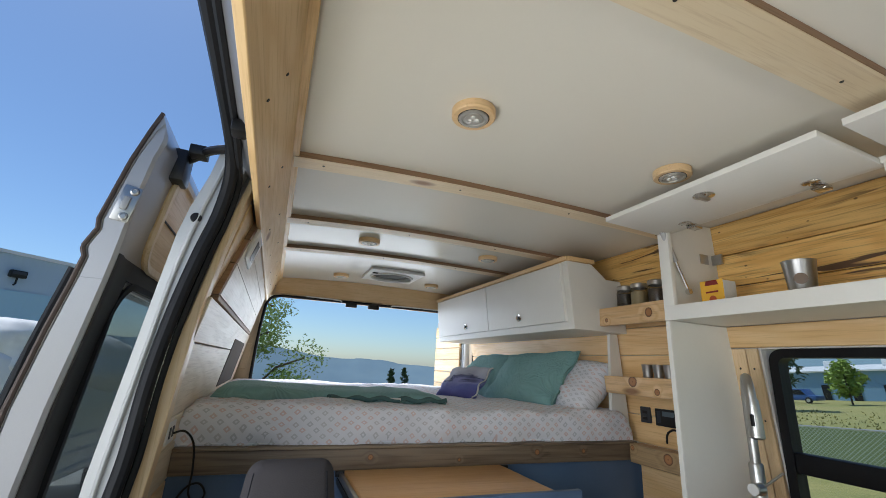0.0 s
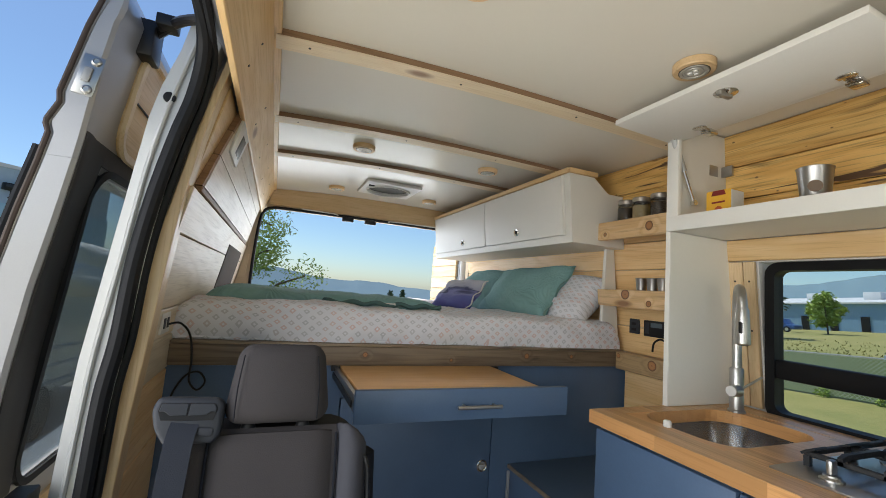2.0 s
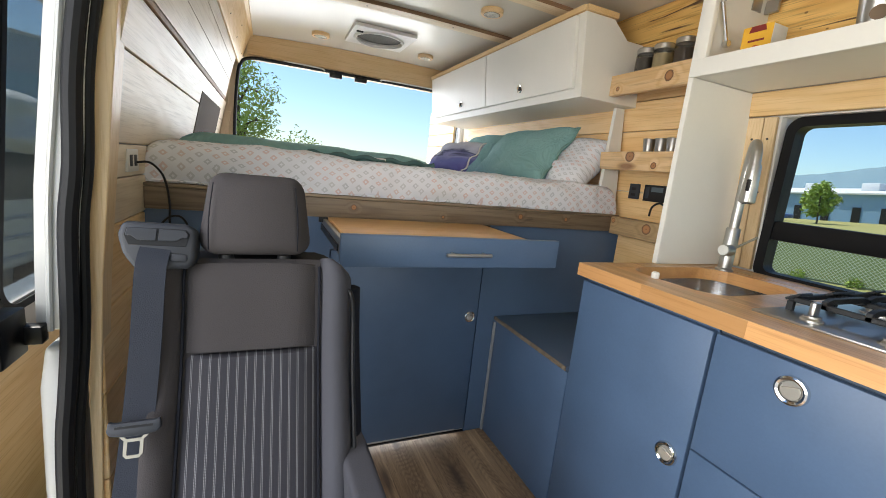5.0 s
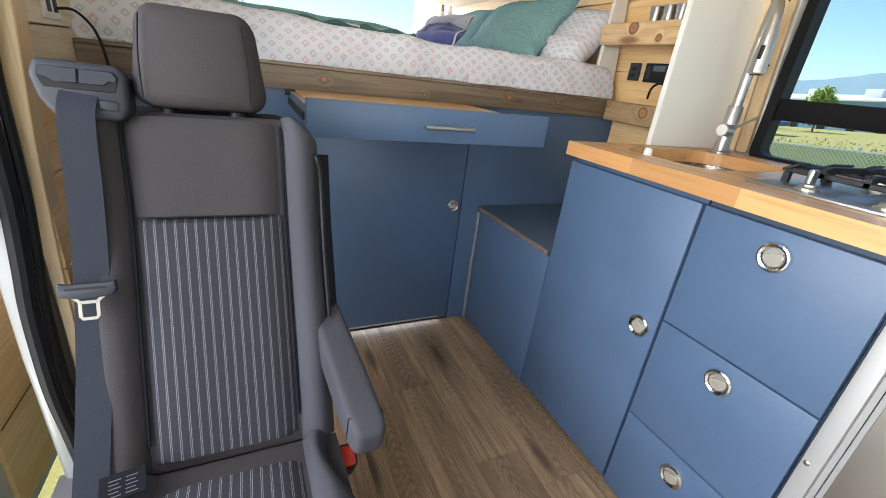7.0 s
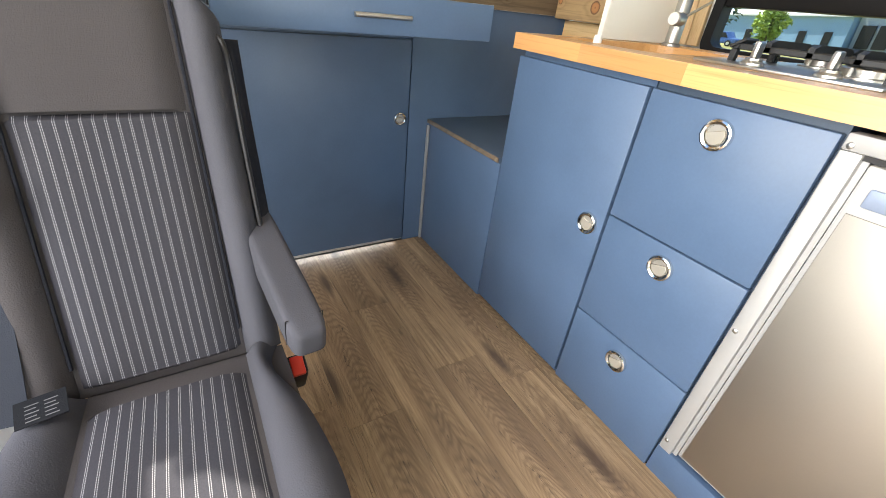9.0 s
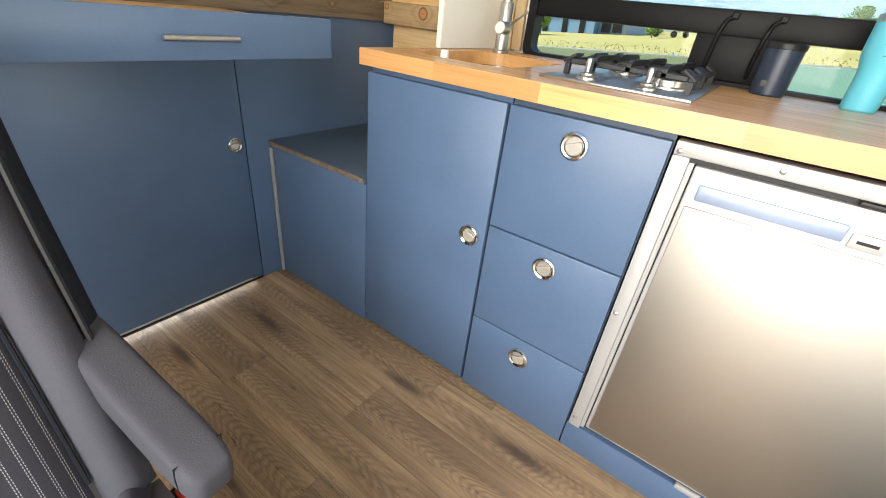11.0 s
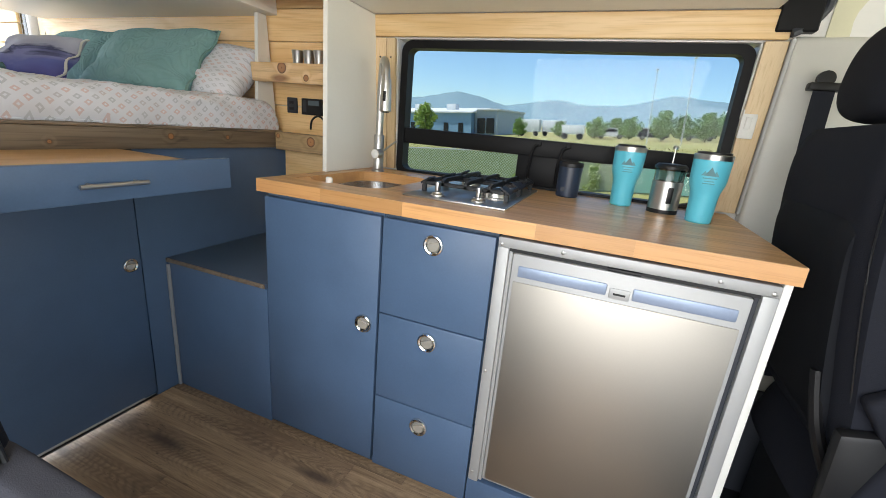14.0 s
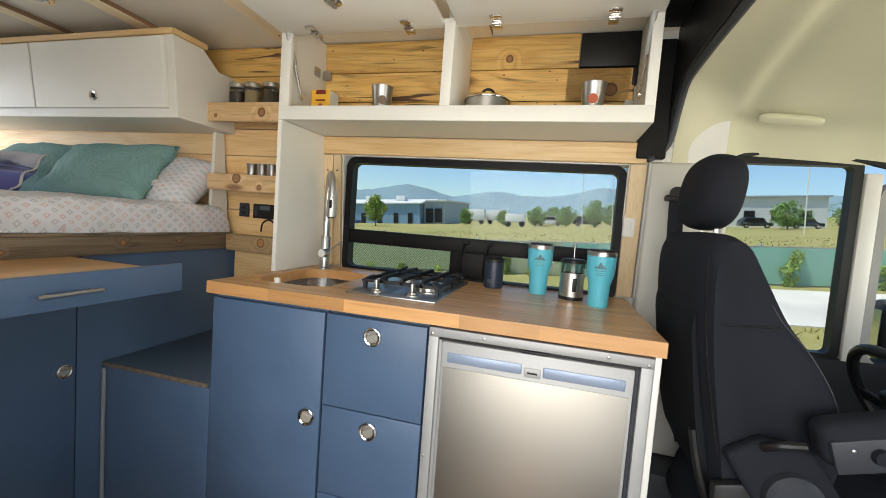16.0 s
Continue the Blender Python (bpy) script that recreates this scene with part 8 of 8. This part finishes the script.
part("wing_wall", outside(box(77, 100, 21.5, 25.9, 0, 4.4)), GREY_METAL, hall)
part("wing_roof", outside(box(76.6, 100.4, 21.1, 25.5, 4.4, 4.7)), WHITE_METAL, hall)
for y in (22.8, 24.6):
    part("loading_bay", outside(box(76.6, 77, y - 0.7, y + 0.7, 0.3, 3.0)), BLACK, hall)
for y in (28, 31, 34.5, 38, 43):
    part("door", outside(box(74.85, 75, y - 0.45, y + 0.45, 0, 2.1)), BLACK, hall)
for y in (32, 39):
    part("roof_unit", outside(box(80, 82, y - 1.0, y + 1.0, 4.4, 5.7, 0.1)), WHITE_METAL, hall)


def trailer(x, y, w, h, label):
    t = thing("box_trailer", tuple(OUT @ Vector((x, y, 0))), label, "trailer", "parked trailers")
    part("body", outside(box(x - 1.2, x + 1.2, y - w / 2, y + w / 2, 0.7, h, 0.05)), WHITE_METAL, t)
    for k in (-0.35, 0.35):
        part("wheel", outside(lathe([(0, -0.12), (0.45, -0.12), (0.45, 0.12), (0, 0.12)], (x - 1.1, y + k * w, 0.45), 16, "x")), RUBBER, t)


trailer(78, 15.5, 3.6, 2.9, "white box trailer parked across the field")
trailer(80, 11.5, 4.0, 2.8, "white box trailer parked by the trees")
trailer(64, 6.5, 3.0, 2.0, "low white trailer near the trees")


def parked_car(x, y, col, label):
    c = thing("car", tuple(OUT @ Vector((x, y, 0))), label, "car", "parked cars")
    part("body", outside(prism([(y - 2.2, 0.35), (y - 2.2, 0.85), (y - 1.3, 0.95), (y - 0.8, 1.65), (y + 1.5, 1.7), (y + 2.1, 1.0), (y + 2.2, 0.35)], "x", x - 0.9, x + 0.9, 0.06, 2)), col, c)
    part("window_band", outside(prism([(y - 1.15, 1.0), (y - 0.75, 1.55), (y + 1.4, 1.6), (y + 1.85, 1.02)], "x", x - 0.92, x - 0.88)), BLACK, c)
    for k in (-1.35, 1.4):
        w = part("wheel", outside(lathe([(0, -0.1), (0.36, -0.1), (0.36, 0.1), (0, 0.1)], (x - 0.85, y + k, 0.36), 16, "x")), RUBBER, c)
        part("rim", outside(lathe([(0, 0), (0.2, 0), (0.2, 0.03), (0, 0.03)], (x - 0.95, y + k, 0.36), 12, "-x")), STEEL, w)


DARKCAR = plain("dark_car_paint", (0.025, 0.03, 0.04), 0.25, 0.3, coat=0.6)
for x, y, m_ in ((74, -29.5, DARKCAR), (74, -36.0, DARKCAR), (80, -46, plain("red_car_paint", (0.35, 0.05, 0.03), 0.3)), (72, -4.5, DARKCAR), (74, -11, plain("silver_car_paint", (0.4, 0.4, 0.42), 0.3, 0.4)), (73, 1.5, plain("white_car_paint", (0.65, 0.65, 0.65), 0.3)), (60, 33.5, plain("blue_car_paint", (0.04, 0.09, 0.25), 0.3))):
    parked_car(x, y, m_, "parked car seen across the field")
for k, (x, y) in enumerate(((40, 70), (43, 72), (46, 71), (36, 71), (33, 72), (49, 73))):
    parked_car(x, y + 10, (DARKCAR, WHITE_METAL, STEEL)[k % 3], "distant parked car behind the rear field")
for y, h in ((-5.9, 8.5), (-2.6, 7.5), (-24.5, 9.0)):
    p = thing("light_pole", tuple(OUT @ Vector((50, y, 0))), "tall pale lamp pole", "pole", "lamp poles")
    part("shaft", outside(lathe([(0, 0), (0.06, 0), (0.035, h), (0, h)], (50, y, 0), 10)), VAN_WHITE, p)
    part("lamp_head", outside(box(49.6, 50.3, y - 0.12, y + 0.12, h, h + 0.1)), VAN_WHITE, p)
office = thing("office_building", tuple(OUT @ Vector((85, -30, 0))), "white flat-roofed office building behind trees", "building")
part("wall", outside(box(80, 92, -42, -25, 0, 5.0)), WHITE_METAL, office)
part("roof", outside(box(79.6, 92.4, -42.4, -24.6, 5.0, 5.3)), GREY_METAL, office)
for y in (-39, -35, -31, -27.5):
    part("window", outside(box(79.9, 80, y - 0.8, y + 0.8, 1.2, 2.8)), BLACK, office)

# pale building and a covered trailer on the door side
shed = thing("workshop_building", (-10.5, 20.7, -2.4), "light blue-grey metal building with a wall lamp", "building")
MS = Matrix.Translation((-10.54, 20.67, 0)) @ Matrix.Rotation(math.atan2(0.75, 0.66), 4, "Z")
part("wall", moved(box(-14, 3.4, 0, 12, -3.2, 4.60), MS), ribbed("pale_blue_cladding", (0.42, 0.52, 0.62)), shed)
part("parapet", moved(box(-14.1, 3.5, -0.1, 12.1, 4.60, 4.72), MS), WHITE_METAL, shed)
part("lower_cladding", moved(box(-14.05, 3.45, -0.08, 0.0, -3.2, 3.25), MS), ribbed("teal_cladding", (0.36, 0.55, 0.66)), shed)
lamp_ = part("wall_lamp", moved(box(-0.25, 0.25, -0.22, 0.0, 3.75, 4.02, 0.03), MS), BLACK, shed)
part("lamp_lens", moved(box(-0.21, 0.21, -0.225, -0.2, 3.86, 3.98, 0.008), MS), GREY_PLASTIC, lamp_)
part("lamp_arm", moved(sweep([(0, -0.02, 3.48), (0, -0.13, 3.52), (0, -0.13, 3.75)], ring(0.035, 6)), MS), BLACK, lamp_)
rv = thing("covered_trailer", tuple(OUT @ Vector((-5.0, 9.5, 0))), "white camper trailer under a pale cover", "trailer")
part("body", outside(box(-6.3, -3.9, 6.2, 13.0, 0.6, 2.45, 0.12, 3)), VAN_WHITE, rv)


def cover():
    b = puff(1.42, 3.65, 0.60, 22, 3.0, 0.12, 3.0)
    return outside(moved(b, Matrix.Translation((-5.1, 9.6, 2.44))))


part("cover", cover(), plain("pale_tarp", (0.80, 0.79, 0.75), 0.7, relief=0.4, grain=6), rv)
part("side_window", outside(box(-3.9, -3.88, 7.0, 8.2, 1.5, 2.1)), BLACK, rv)
for z in (0.75, 1.0, 1.25):
    part("side_moulding", outside(box(-3.9, -3.87, 6.3, 12.9, z, z + 0.04)), GREY_METAL, rv)
for y in (8.0, 11.5):
    part("wheel", outside(lathe([(0, -0.12), (0.38, -0.12), (0.38, 0.12), (0, 0.12)], (-4.0, y, 0.38), 16, "x")), RUBBER, rv)


# hills on the horizon; the air's haze is mixed into their surface colour
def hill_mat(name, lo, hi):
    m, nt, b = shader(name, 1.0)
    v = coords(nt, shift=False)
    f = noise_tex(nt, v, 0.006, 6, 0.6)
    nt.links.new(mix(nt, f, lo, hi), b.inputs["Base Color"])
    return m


def hills(name, dist, table, mat_, seed, label, rough=0.35):
    bm = bmesh.new()
    az0, az1 = table[0][0], table[-1][0]
    n = 420
    rows = []
    for i in range(n + 1):
        a = az0 + (az1 - az0) * i / n
        e = float(np.interp(a, [t[0] for t in table], [t[1] for t in table]))
        e += rough * noise.fractal(Vector((a * 0.16, seed, 0)), 1.0, 2.0, 5)
        row = []
        for k in range(7):
            u = k / 6
            d = dist * (0.86 + 0.14 * u)
            x, y = d * math.cos(radians(a)), d * math.sin(radians(a))
            low = 1.0 + (-0.65 + 0.035 * x - 0.062 * y) * 1.0 - 25
            top = 1.18 + d * math.tan(radians(e))
            z = low + (top - low) * u ** 0.8 + (1 - u) * u * 60 * noise.noise(Vector((a * 0.5, u * 3, seed)))
            row.append(bm.verts.new((x, y, z)))
        rows.append(row)
    for a, b_ in zip(rows, rows[1:]):
        for k in range(6):
            bm.faces.new((a[k], a[k + 1], b_[k + 1], b_[k]))
    bmesh.ops.recalc_face_normals(bm, faces=bm.faces[:])
    single(name, bm, mat_, label, "hills", "structure", smooth=80)


RIDGE = [(-70, 5.0), (-45, 5.2), (-24.3, 5.5), (-12, 5.0), (-5.4, 5.9), (-1, 4.6), (2.3, 4.3), (8.4, 4.5), (12, 3.9), (14.5, 3.7), (20.9, 4.8), (26.9, 3.3), (35, 2.9), (45, 2.6), (58, 1.6), (69.5, 0.0), (76, 0.4), (80.3, 0.3), (85.5, 0.85), (92, 1.6), (110, 1.4), (140, 1.2)]
hills("backdrop_hills", 3300, RIDGE, hill_mat("haze_tinted_hills", (0.145, 0.235, 0.30), (0.205, 0.295, 0.335)), 2.0, "mountain ridge on the horizon, its haze put into a blue-green colour")

# ---- vinyl planks of the floor, the setting's pieces last ----
rng = random.Random(11)
xs = -1.28
col = 0
while xs < 0.0:
    xe = min(xs + (0.152 if col else 0.032), 0.012)
    y = -0.75 - rng.uniform(0, 1.1)
    while y < FLOOR_BACK:
        ye = y + 1.22
        if ye > -0.75:
            floor_plank(xs, xe, max(y, -0.75), min(ye, FLOOR_BACK))
        y = ye
    xs = xe
    col += 1
    if xs >= 0.0119:
        break
